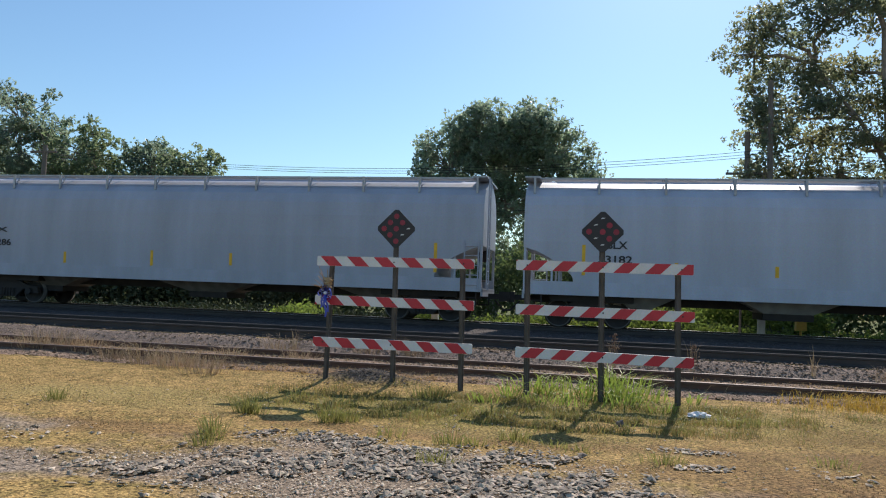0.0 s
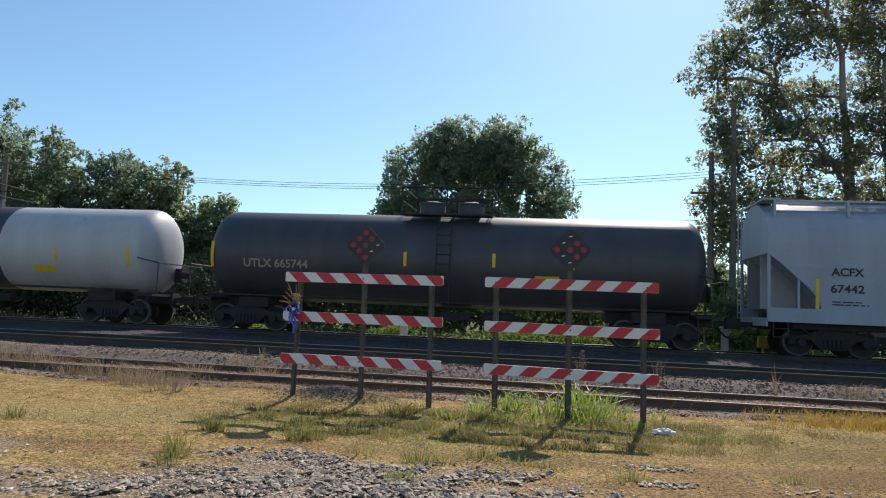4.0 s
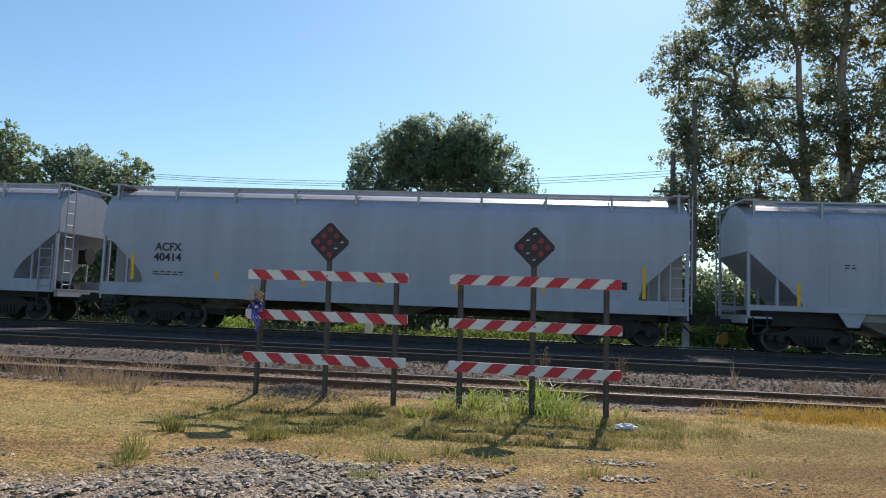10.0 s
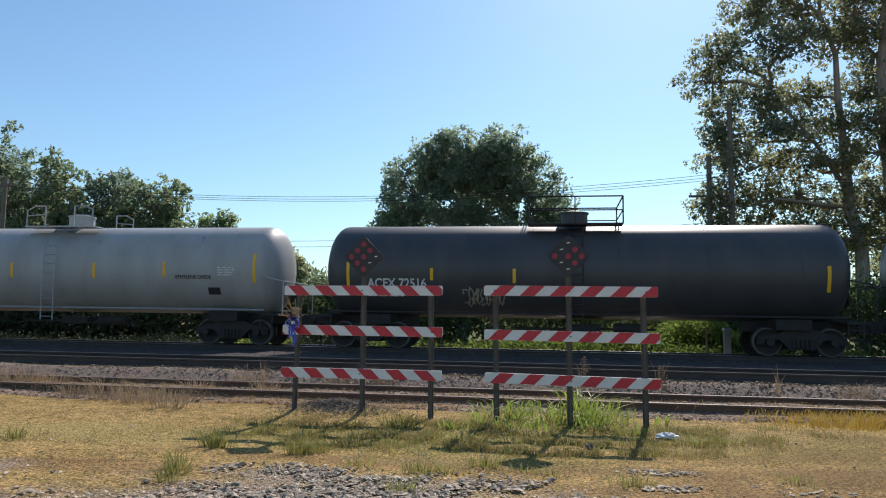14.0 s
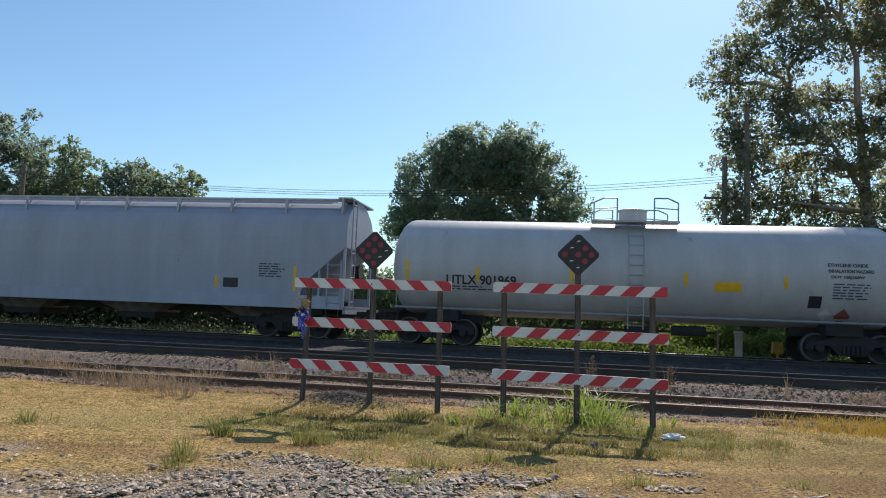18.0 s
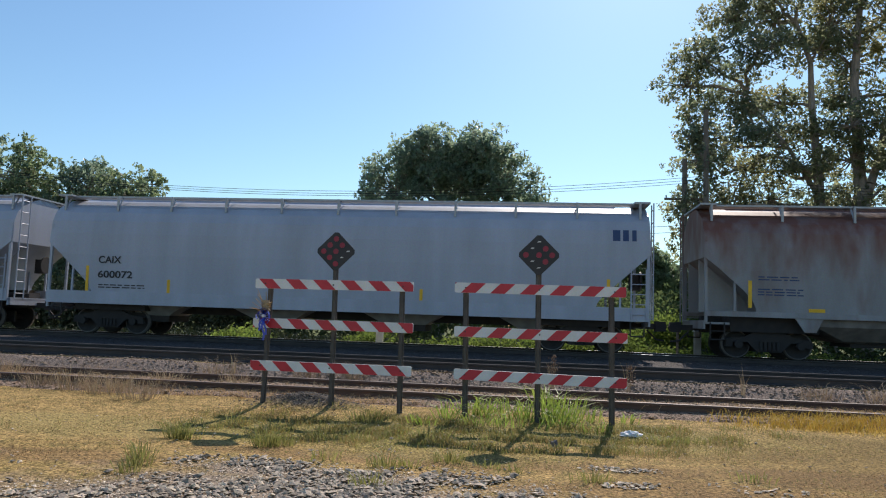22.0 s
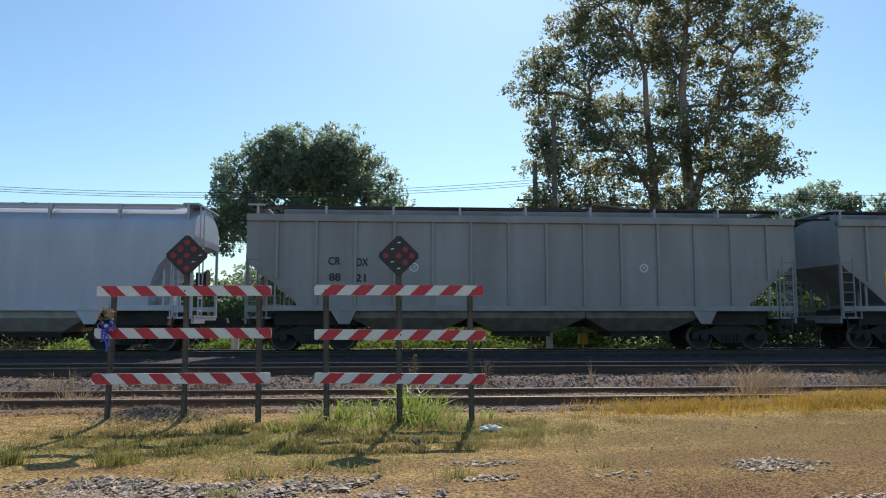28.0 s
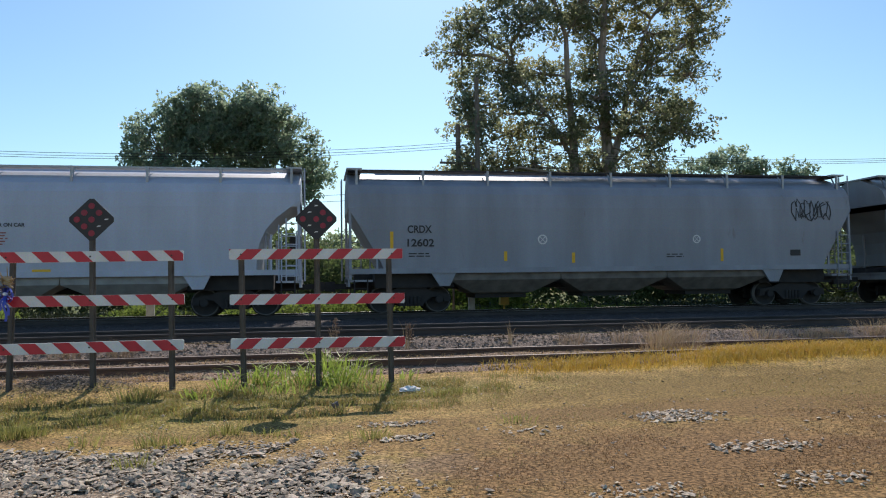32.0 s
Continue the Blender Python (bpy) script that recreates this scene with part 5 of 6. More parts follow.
def clip_stripe(pts, x0, x1):
    """A slanted stripe cut off at the board's two ends."""
    for lim, sign in ((x0 + 0.002, 1), (x1 - 0.002, -1)):
        out = []
        for (a, b), (c, d) in zip(pts, pts[1:] + pts[:1]):
            ia, ic = sign * (a - lim) >= 0, sign * (c - lim) >= 0
            if ia:
                out.append((a, b))
            if ia != ic:
                t = (lim - a) / (c - a)
                out.append((lim, b + (d - b) * t))
        pts = out
        if len(pts) < 3:
            return None
    return pts


def post_mesh(bm, h):
    """A U-shaped channel post."""
    prism_z(bm, [(-0.042, 0.03), (-0.042, 0.022), (-0.022, 0.022), (-0.016, -0.03), (0.016, -0.03), (0.022, 0.022), (0.042, 0.022), (0.042, 0.03), (0.016, 0.03), (0.011, -0.022), (-0.011, -0.022), (-0.016, 0.03)], -0.3, h)


def prism_z(bm, pts, z0, z1):
    a = [bm.verts.new((x, y, z0)) for x, y in pts]
    b = [bm.verts.new((x, y, z1)) for x, y in pts]
    bm.faces.new(a[::-1]), bm.faces.new(b)
    for i in range(len(pts)):
        j = (i + 1) % len(pts)
        bm.faces.new((a[i], a[j], b[j], b[i]))


def barricade(label, y, posts, rails, sign_x, sign_z, missing):
    bar_ = thing("road_barricade", label, "barricade", "barricades at the road end", pose(0, y, 0))
    for x, lean, h in posts:
        p = put("post", meshed("post%.2f" % h, lambda bm: post_mesh(bm, h), POST), bar_, pose(x, 0, float(gz(x, y)), 0, lean, 0))
    for r in rails:
        board(bar_, *r)
    c = 0.29
    bm = bmesh.new()
    rr = 0.03
    prism(bm, [(sign_x + u, sign_z + v) for u, v in ((-c, rr), (-c, -rr), (-rr, -c), (rr, -c), (c, -rr), (c, rr), (rr, c), (-rr, c))], -0.055, -0.049)
    sg = part("diamond_sign", bm, SIGNB, bar_, "black diamond end-of-road marker")
    dots = [(0, 0.19), (-0.095, 0.095), (0.095, 0.095), (-0.19, 0), (0, 0), (0.19, 0), (-0.095, -0.095), (0.095, -0.095), (0, -0.19)]
    for i, (u, v) in enumerate(dots):
        if i in missing:
            bm = bmesh.new()
            prism(bm, [(sign_x + u - 0.03, sign_z + v - 0.006), (sign_x + u + 0.02, sign_z + v + 0.0), (sign_x + u + 0.03, sign_z + v + 0.012), (sign_x + u - 0.01, sign_z + v + 0.014)], -0.0575, -0.0552)
            part("torn_patch", bm, WHITEB, sg, "pale scar of a missing reflector")
        else:
            bm = bmesh.new()
            disc(bm, sign_x + u, sign_z + v, -0.0605, -0.0552, 0.042, 16)
            part("reflector", bm, REDDOT, sg)
    return bar_


barricade("red and white striped barricade with blue ribbon tied to its post", 10.70,
          [(-3.97, 0.9, 1.78), (-2.905, -0.7, 2.55), (-1.86, -0.8, 1.88)],
          [(-4.153, -1.70, 1.988, 2.004, -1, 0.05), (-4.16, -1.685, 1.39, 1.39, -1, 0.11), (-4.165, -1.69, 0.748, 0.755, -1, -0.09)],
          -2.92, 2.435, (5, 7))
barricade("red and white striped barricade standing in tall green weeds", 10.60,
          [(-0.875, -1.2, 1.9), (0.17, -0.7, 2.6), (1.215, -0.8, 1.93)],
          [(-1.07, 1.385, 2.01, 2.007, 1, 0.24), (-1.06, 1.41, 1.372, 1.356, 1, 0.20), (-1.047, 1.41, 0.756, 0.725, 1, 0.22)],
          0.142, 2.44, (0, 1, 6, 8))

# ---------------------------------------------------------------- trees
BARK = mat("grey_brown_bark", (0.32, 0.275, 0.225), (0.20, 0.17, 0.14), 0.95, 0, 3, 18, 0.8, (3, 3, 0.6))
LEAF_DARK = mat("dark_green_leaves", (0.28, 0.35, 0.235), (0.20, 0.265, 0.19), 0.35, 0, 0.5, 4, 0, leaf=0.75, rand=0.45)
LEAF_MID = mat("green_leaves", (0.28, 0.345, 0.18), (0.20, 0.265, 0.145), 0.35, 0, 0.4, 4, 0, leaf=0.7, rand=0.45)
# Shrub leaves with the bank's shade put into a much darker colour.
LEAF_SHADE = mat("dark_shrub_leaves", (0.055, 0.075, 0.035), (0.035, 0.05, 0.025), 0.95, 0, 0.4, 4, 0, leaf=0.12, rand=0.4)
LEAF_SHRUB = mat("shrub_leaves", (0.13, 0.175, 0.062), (0.075, 0.105, 0.042), 0.9, 0, 0.35, 4, 0, leaf=0.5, rand=0.45)
LEAF_AUT = mat("yellowing_leaves", (0.37, 0.36, 0.17), (0.27, 0.34, 0.24), 0.35, 0, 0.25, 3, 0, leaf=0.8, rand=0.5)
LEAF_VINE = mat("bright_vine_leaves", (0.21, 0.28, 0.055), (0.13, 0.19, 0.045), 0.9, 0, 1.2, 6, 0, leaf=0.6, rand=0.4)


def leaf_quads(c, size, r):
    """Folded leaves at the centres c."""
    n = len(c)
    a = r.normal(size=(n, 3))
    a /= np.linalg.norm(a, axis=1)[:, None]
    b = np.cross(a, r.normal(size=(n, 3)))
    b /= np.linalg.norm(b, axis=1)[:, None]
    s = size * r.uniform(0.6, 1.35, (n, 1))
    nn = np.cross(a, b) * s * 0.25
    v = np.stack([c - a * s, c + b * s * 0.55 + nn, c + a * s, c - b * s * 0.55 + nn], 1).reshape(-1, 3)
    i = np.arange(n) * 4
    f = np.concatenate([np.stack([i, i + 1, i + 2], 1), np.stack([i, i + 2, i + 3], 1)])
    return v, f


def limb(bm, pts, r0, r1, seg=7):
    n = len(pts) - 1
    for i in range(n):
        rod(bm, pts[i], pts[i + 1], r0 + (r1 - r0) * i / n, seg, r0 + (r1 - r0) * (i + 1) / n)


def bent(a, b, r, k=4, wob=0.06):
    a, b = np.array(a, float), np.array(b, float)
    L = np.linalg.norm(b - a)
    return [tuple(a + (b - a) * t + (r.normal(size=3) * wob * L * math.sin(math.pi * t))) for t in np.linspace(0, 1, k + 1)]


def ball(r, n):
    """n places spread evenly through a unit ball."""
    u = r.normal(size=(n, 3))
    return u / np.linalg.norm(u, axis=1)[:, None] * r.uniform(0, 1, (n, 1)) ** (1 / 3)


def tree(label, base, trunks, blobs, leaf, lobes, size, seed, lobe=(0.55, 1.05), sprays=13, per=12, puff=0.40, core=0.25):
    """base; trunks: lists of (points, r0, r1); blobs: (x, y, z, rx, ry, rz) masses of foliage in world places, each made of
    rounded lobes, each lobe of leafy sprays on their own twigs."""
    r = np.random.RandomState(seed)
    t = thing("tree", label, "tree", "trees behind the tracks", pose(*base))
    o = np.array(base)
    bm = bmesh.new()
    ends = []
    for pts, r0, r1 in trunks:
        fine_pts = bent_path([np.array(p) - o for p in pts], r)
        limb(bm, fine_pts, r0, r1, 9)
        ends += [np.array(p) for p in fine_pts[2:]]
    area = np.array([(b[3] * b[4] * b[5]) ** 0.67 for b in blobs])
    sprays_at = []
    for b, share in zip(blobs, area / area.sum()):
        c0, rad = np.array(b[:3]) - o, np.array(b[3:])
        n = max(5, int(lobes * share))
        rl = r.uniform(lobe[0], lobe[1], (n, 1))
        u = ball(r, n)
        u /= np.linalg.norm(u, axis=1)[:, None]
        centre = c0 + u * (core + (1 - core) * r.uniform(0, 1, (n, 1)) ** 0.6) * np.maximum(0.3, rad - rl * 0.35)
        start = min(ends, key=lambda e: np.linalg.norm(e - c0) + (3 if e[2] > c0[2] else 0))
        limb(bm, bent(start, c0, r), 0.10, 0.05, 6)
        for i in range(n):
            limb(bm, bent(c0, centre[i], r, 3), 0.05, 0.014, 4)
            m = int(sprays * (rl[i, 0] / 0.8) ** 2)
            v = ball(r, m)
            v *= (0.3 + 0.75 * r.uniform(0, 1, (m, 1))) / np.linalg.norm(v, axis=1)[:, None]
            v[:, 2] = np.where(v[:, 2] < -0.55, -v[:, 2], v[:, 2])
            sprays_at.append(centre[i] + v * rl[i] * np.array([1.0, 1.0, 0.8]))
            for w in range(0, m, 5):
                limb(bm, [tuple(centre[i]), tuple(sprays_at[-1][w])], 0.014, 0.008, 3)
    part("trunk", bm, BARK, t)
    cs = np.concatenate(sprays_at)
    cs = cs[cs[:, 2] > 0.3]
    cen = np.repeat(cs, per, 0) + ball(r, len(cs) * per) * np.repeat(r.uniform(0.7, 1.25, (len(cs), 1)), per, 0) * puff * np.array([1, 1, 0.75])
    v, f = leaf_quads(cen, size, r)
    raw("crown", v.tolist(), f.tolist(), leaf, t)
    return t


def bent_path(pts, r, wob=0.12):
    """The points with one more between each two, a little out of line."""
    out = [tuple(pts[0])]
    for p, q in zip(pts, pts[1:]):
        out += [tuple((p + q) / 2 + r.normal(size=3) * wob * np.array([1, 1, 0.2])), tuple(q)]
    return out


def z0(x, y):
    return float(gz(x, y)) - 0.1


LEFT_Z, LEFT_X = (8.4, 12.5, 15.6, 17.7, 19.1, 21.3), (7.6, 7.5, 6.9, 8.4, 9.4, 11.2)
RIGHT_Z, RIGHT_X = (8.4, 10.1, 12.5, 14.2, 16.0, 19.1, 21.3), (22.2, 24.0, 23.8, 25.2, 25.4, 26.4, 24.7)


def cottonwood_masses():
    """Masses of foliage between the crown's two ragged edges."""
    q, out = random.Random(77), []
    for z in (6.4, 8.3, 10.4, 12.6, 14.8, 17.0, 19.2, 21.4):
        a = float(np.interp(z, LEFT_Z, LEFT_X))
        b = float(np.interp(z, RIGHT_Z, RIGHT_X))
        n = 6
        for i in range(n):
            r = q.uniform(1.9, 2.5)
            if z < 15 and i in (2, 3):
                r *= 0.9
            x = a + r * 0.8 + (b - a - r * 1.6) * i / (n - 1) + (q.uniform(-0.5, 0.5) if 0 < i < n - 1 else 0)
            out.append((x, 42 + q.uniform(-1.2, 1.2), z + q.uniform(-0.5, 0.5), r, r * 1.1, r * 0.85))
    return out


tree("broad round dark green tree", (-6.3, 48, z0(-6.3, 48)), [([(-6.3, 48, 0), (-6.2, 48, 3), (-6.4, 47.8, 6.5)], 0.5, 0.35)],
     [(px * 1.05 + 0.7, py, pz * 1.03, rx * 1.05, ry, rz * 1.05) for px, py, pz, rx, ry, rz in [(-6.4, 48, 11.2, 3.7, 3.5, 3.0), (-9.6, 48, 9.6, 2.9, 3, 2.9), (-2.9, 48, 9.9, 2.8, 3, 2.8), (-4.5, 47, 11.6, 2.6, 2.6, 2.6), (-8.2, 47.5, 11.5, 2.4, 2.5, 2.3), (-11.2, 48, 7.3, 1.9, 2.2, 1.8), (-1.2, 48, 8.2, 1.7, 2.2, 2.1), (-6.2, 47, 7.2, 4.2, 3, 2.6), (-5.6, 49, 3.6, 3.2, 2, 3.0), (-9.0, 49, 3.0, 2.6, 2, 2.6)]],
     LEAF_DARK, 590, 0.145, 11, per=6, puff=0.32)
tree("tall cottonwood with two trunks and thinning yellow-green leaves", (16.6, 42, z0(16.6, 42)),
     [([(16.2, 42, 0), (16.3, 42, 6), (15.7, 42, 10), (15.4, 42, 14), (14.6, 42, 19)], 0.42, 0.1), ([(17.9, 42, 0), (18.0, 42, 8.2), (17.8, 42, 12.5), (17.9, 42, 18), (18.3, 42, 22)], 0.46, 0.1), ([(18.0, 42, 8.2), (18.9, 42, 11), (19.7, 42, 14.5), (21.0, 42, 18)], 0.27, 0.07), ([(15.9, 42, 8.6), (14.0, 41.6, 11.5), (11.8, 41.6, 14.6)], 0.16, 0.05), ([(19.4, 42, 13.2), (20.9, 42.2, 15.0), (22.8, 42.2, 16.2)], 0.13, 0.05)],
     cottonwood_masses(),
     LEAF_AUT, 1150, 0.125, 12, (0.5, 1.0), 11, 6, 0.32)
for k, (x, y, rad, top, mt) in enumerate([(-41.5, 46, 5.2, 16.4, LEAF_DARK), (-34.8, 45, 4.2, 13.0, LEAF_MID), (-30.2, 45.5, 3.8, 11.7, LEAF_DARK), (-26.4, 44.5, 3.2, 10.8, LEAF_MID), (-22.8, 46, 2.3, 8.6, LEAF_MID), (-18.2, 47, 1.2, 6.2, LEAF_AUT), (-50, 48, 5.5, 17, LEAF_DARK)]):
    tree("leafy green tree in the row behind the tracks", (x, y, z0(x, y)), [([(x, y, 0), (x + 0.2, y, top * 0.3), (x, y, top * 0.55)], 0.12 + rad * 0.06, 0.1)],
         [(x, y, top - rad * 0.75, rad * 0.8, rad * 0.8, rad * 0.75), (x - rad * 0.55, y, top - rad * 1.35, rad * 0.65, rad * 0.7, rad * 0.7), (x + rad * 0.5, y, top - rad * 1.4, rad * 0.65, rad * 0.7, rad * 0.75), (x, y - 0.5, top - rad * 1.9, rad * 0.8, rad * 0.8, rad * 0.8), (x + rad * 0.2, y, max(1.2, top - rad * 2.6), rad * 0.8, rad * 0.8, rad * 0.8)],
         mt, int(36 + 52 * rad), 0.16, 30 + k, (0.5, 0.95), per=6, puff=0.34)
for k, (x, y, rad, top) in enumerate([(8.6, 60, 2.6, 8.6), (11.6, 62, 2.3, 7.6), (34.5, 60, 3.4, 12.9), (38.8, 61, 4.0, 14.4), (43.6, 60, 3.2, 12.6), (28.5, 62, 3, 10.5)]):
    tree("distant green tree past the tracks", (x, y, z0(x, y)), [([(x, y, 0), (x, y, top * 0.5)], 0.3, 0.12)],
         [(x, y, top - rad * 0.8, rad * 0.85, rad * 0.8, rad * 0.8), (x - rad * 0.5, y, top - rad * 1.4, rad * 0.7, rad * 0.7, rad * 0.7), (x + rad * 0.5, y, top - rad * 1.5, rad * 0.7, rad * 0.7, rad * 0.7), (x, y, top - rad * 2.2, rad, rad * 0.8, rad)],
         LEAF_DARK if x > 20 else LEAF_MID, 140 if x > 20 else 75, 0.19, 50 + k, (0.6, 1.1), 12, 6)


def thicket(name, label, x0, x1, y0, y1, hfun, n, per, size, leaf, seed, spread):
    r = np.random.RandomState(seed)
    x, y = r.uniform(x0, x1, n), r.uniform(y0, y1, n)
    z = gz(x, y) + hfun(x) * r.uniform(0.0, 1.0, n) ** 0.7
    c = np.repeat(np.stack([x, y, z], 1), per, 0) + r.normal(size=(n * per, 3)) * spread
    c[:, 2] = np.maximum(c[:, 2], gz(c[:, 0], c[:, 1]) + 0.02)
    v, f = leaf_quads(c, size, r)
    ob = raw(name, v.tolist(), f.tolist(), leaf)
    return tagged(ob, label, "bushes", kind="stuff")


thicket("vine_thicket", "bright green vines covering the bank behind the tracks", -7.4, 14, 26.9, 30.6, lambda x: 0.05 + 0.12 * np.clip(bumps(x, x * 0, 0.8, 21) + 0.35, 0, 1.2) + 0.55 * np.exp(-((x - 2.5) / 1.2) ** 2) + 0.35 * np.exp(-((x - 1.0) / 5.5) ** 4) + 0.45 * np.exp(-((x + 6.3) / 0.8) ** 2) + 0.45 * np.exp(-((x + 11.6) / 0.9) ** 2), 2600, 11, 0.075, LEAF_VINE, 5, 0.13)
thicket("vine_patch", "bright green vines on the bank", -12.6, -10.6, 26.9, 29.5, lambda x: 0.1 + 0.45 * np.exp(-((x + 11.6) / 0.8) ** 2), 220, 11, 0.075, LEAF_VINE, 8, 0.13)
thicket("vine_mound", "tall sunlit yellow-green vines behind the track", 3.4, 9.0, 29.2, 31.6, lambda x: 0.6 + 1.1 * np.exp(-((x - 5.4) / 1.3) ** 2) + 0.6 * np.exp(-((x - 8.2) / 0.7) ** 2), 900, 11, 0.085, LEAF_VINE, 18, 0.16)
# Weeds in the darker leaf: the shade along the bank is in their colour.
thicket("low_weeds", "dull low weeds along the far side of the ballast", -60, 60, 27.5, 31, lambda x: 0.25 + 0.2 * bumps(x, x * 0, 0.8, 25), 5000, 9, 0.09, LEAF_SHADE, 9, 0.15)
thicket("bank_shrubs", "mixed green shrubs along the bank behind the vines", -12, 70, 33, 37, lambda x: 2.5 + 1.5 * bumps(x, x * 0, 0.5, 23), 5700, 12, 0.13, LEAF_SHRUB, 7, 0.3)
# Same shrubs as on the bank, with shade put into the leaf colour.
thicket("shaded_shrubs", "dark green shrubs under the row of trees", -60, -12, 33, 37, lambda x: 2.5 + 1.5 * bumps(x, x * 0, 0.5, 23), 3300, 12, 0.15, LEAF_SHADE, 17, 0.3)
thicket("far_treeline", "hazy line of distant trees", -130, 150, 92, 104, lambda x: 7.6 + 2.6 * bumps(x, x * 0, 0.16, 22), 12000, 8, 0.4, LEAF_MID, 6, 0.8)

# ---------------------------------------------------------------- poles and wires
WOODP = mat("grey_pole_wood", (0.20, 0.17, 0.14), (0.13, 0.11, 0.09), 0.9, 0, 3, 20, 0.4, (4, 4, 0.5))
WIRE = mat("dark_wire", (0.03, 0.03, 0.032), (0.04, 0.04, 0.04), 0.6, 0.2, 3, 20)


def utility_pole(x, y, h, arms, label):
    p = thing("utility_pole", label, "utility pole", "utility poles", pose(x, y, z0(x, y)))
    bm = bmesh.new()
    rod(bm, (0, 0, 0), (0, 0, h), 0.19, 12, 0.13)
    part("pole", bm, WOODP, p)
    for az, half in arms:
        bm = bmesh.new()
        box(bm, -half, half, -0.16, -0.06, az - 0.06, az + 0.06)
        part("crossarm", bm, WOODP, p)
        for s in np.linspace(-half + 0.1, half - 0.1, 4):
            bm = bmesh.new()
            rod(bm, (s, -0.11, az + 0.06), (s, -0.11, az + 0.2), 0.035, 8, 0.05)
            part("insulator", bm, GALV, p)
    return p


utility_pole(-32.5, 38, 9.5, [(9.05, 0.9)], "weathered wooden utility pole beside the trees")
utility_pole(9.2, 40, 13.2, [], "tall bare wooden utility pole in front of the cottonwood")
utility_pole(8.2, 40.6, 10.6, [(8.35, 1.1)], "shorter wooden utility pole with a crossarm")
utility_pole(47, 40, 10.5, [(9.6, 0.9)], "wooden utility pole with a crossarm")


def tube(bm, pts, r, seg=4):
    """One unbroken bar through the points."""
    rings = [[bm.verts.new((p[0], p[1] + r * math.cos(6.2832 * i / seg), p[2] + r * math.sin(6.2832 * i / seg))) for i in range(seg)] for p in pts]
    for a, b in zip(rings, rings[1:]):
        for i in range(seg):
            bm.faces.new((a[i], a[(i + 1) % seg], b[(i + 1) % seg], b[i]))


def wire(p, q, sag, r=0.012):
    bm = bmesh.new()
    pts = [tuple(np.array(p) + (np.array(q) - np.array(p)) * t - np.array((0, 0, sag * 4 * t * (1 - t)))) for t in np.linspace(0, 1, 25)]
    tube(bm, pts, r)
    w = part("overhead_wire", bm, WIRE, None, "")
    return tagged(w, "thin dark overhead wire strung between poles", "wire", "overhead wires")


for dz, dy in ((0.05, 0), (-0.03, 0.2), (-0.10, 0.4)):
    wire((-32.5, 38 + dy, 9.17 + dz), (8.7, 40 + dy, 9.45 + dz * 1.6), 1.05)
    wire((8.7, 40 + dy, 9.45 + dz * 1.6), (47, 40 + dy, 9.8 + dz), 0.9)
    wire((-32.5, 38 + dy, 9.17 + dz), (-72, 37 + dy, 9.6 + dz), 0.9)
for dz in (0, 0.35):
    wire((-34, 42, 6.2 + dz), (9.2, 40, 6.6 + dz), 0.7)
    wire((9.2, 40, 6.6 + dz), (47, 41, 6.6 + dz), 0.5)

# ---------------------------------------------------------------- loose ground cover
GRAVEL = mat("grey_gravel", (0.62, 0.50, 0.365), (0.30, 0.235, 0.165), 0.85, 0, 14, 50, 0.3, rand=0.8)
STONE = mat("ballast_stone", (0.50, 0.35, 0.22), (0.20, 0.135, 0.085), 0.9, 0, 20, 60, 0.3, rand=0.8)
STONE_D = mat("dark_ballast_stone", (0.15, 0.13, 0.118), (0.075, 0.065, 0.06), 0.9, 0, 20, 60, 0.3, rand=0.4)
DEAD = mat("dead_straw", (0.50, 0.335, 0.145), (0.36, 0.235, 0.10), 0.8, 0, 2, 8, 0, leaf=0.5, rand=0.6)
DEADB = mat("dead_brown_stalks", (0.47, 0.345, 0.205), (0.30, 0.215, 0.13), 0.8, 0, 2, 8, 0, leaf=0.2, rand=0.4)
DOCK = mat("dry_seed_heads", (0.24, 0.155, 0.10), (0.15, 0.095, 0.06), 0.9, 0, 8, 40)
BLADE = mat("green_grass_blades", (0.31, 0.30, 0.085), (0.21, 0.215, 0.065), 0.6, 0, 2, 8, 0, leaf=0.5, rand=0.4)
WEED = mat("bright_weed_blades", (0.30, 0.37, 0.07), (0.20, 0.27, 0.055), 0.55, 0, 2, 8, 0, leaf=0.5, rand=0.35)
OLIVEB = mat("olive_grass_blades", (0.34, 0.25, 0.085), (0.245, 0.19, 0.066), 0.7, 0, 2, 8, 0, leaf=0.5, rand=0.4)
GOLDB = mat("golden_grass_blades", (0.50, 0.325, 0.055), (0.38, 0.26, 0.05), 0.7, 0, 2, 8, 0, leaf=0.35, rand=0.35)
REDB = mat("red_brown_grass_blades", (0.26, 0.145, 0.06), (0.17, 0.098, 0.042), 0.8, 0, 2, 8, 0, leaf=0.45, rand=0.4)


def blobs_at(r, n, spots):
    """n places spread over elliptic spots (x, y, rx, ry, share)."""
    w = np.array([s[4] for s in spots], float)
    k = r.choice(len(spots), n, p=w / w.sum())
    s = np.array([q[:4] for q in spots])[k]
    a, q = r.uniform(0, 6.2832, n), np.sqrt(r.uniform(0, 1, n)) * (1 + 0.18 * r.normal(size=n))
    return s[:, 0] + s[:, 2] * q * np.cos(a), s[:, 1] + s[:, 3] * q * np.sin(a)


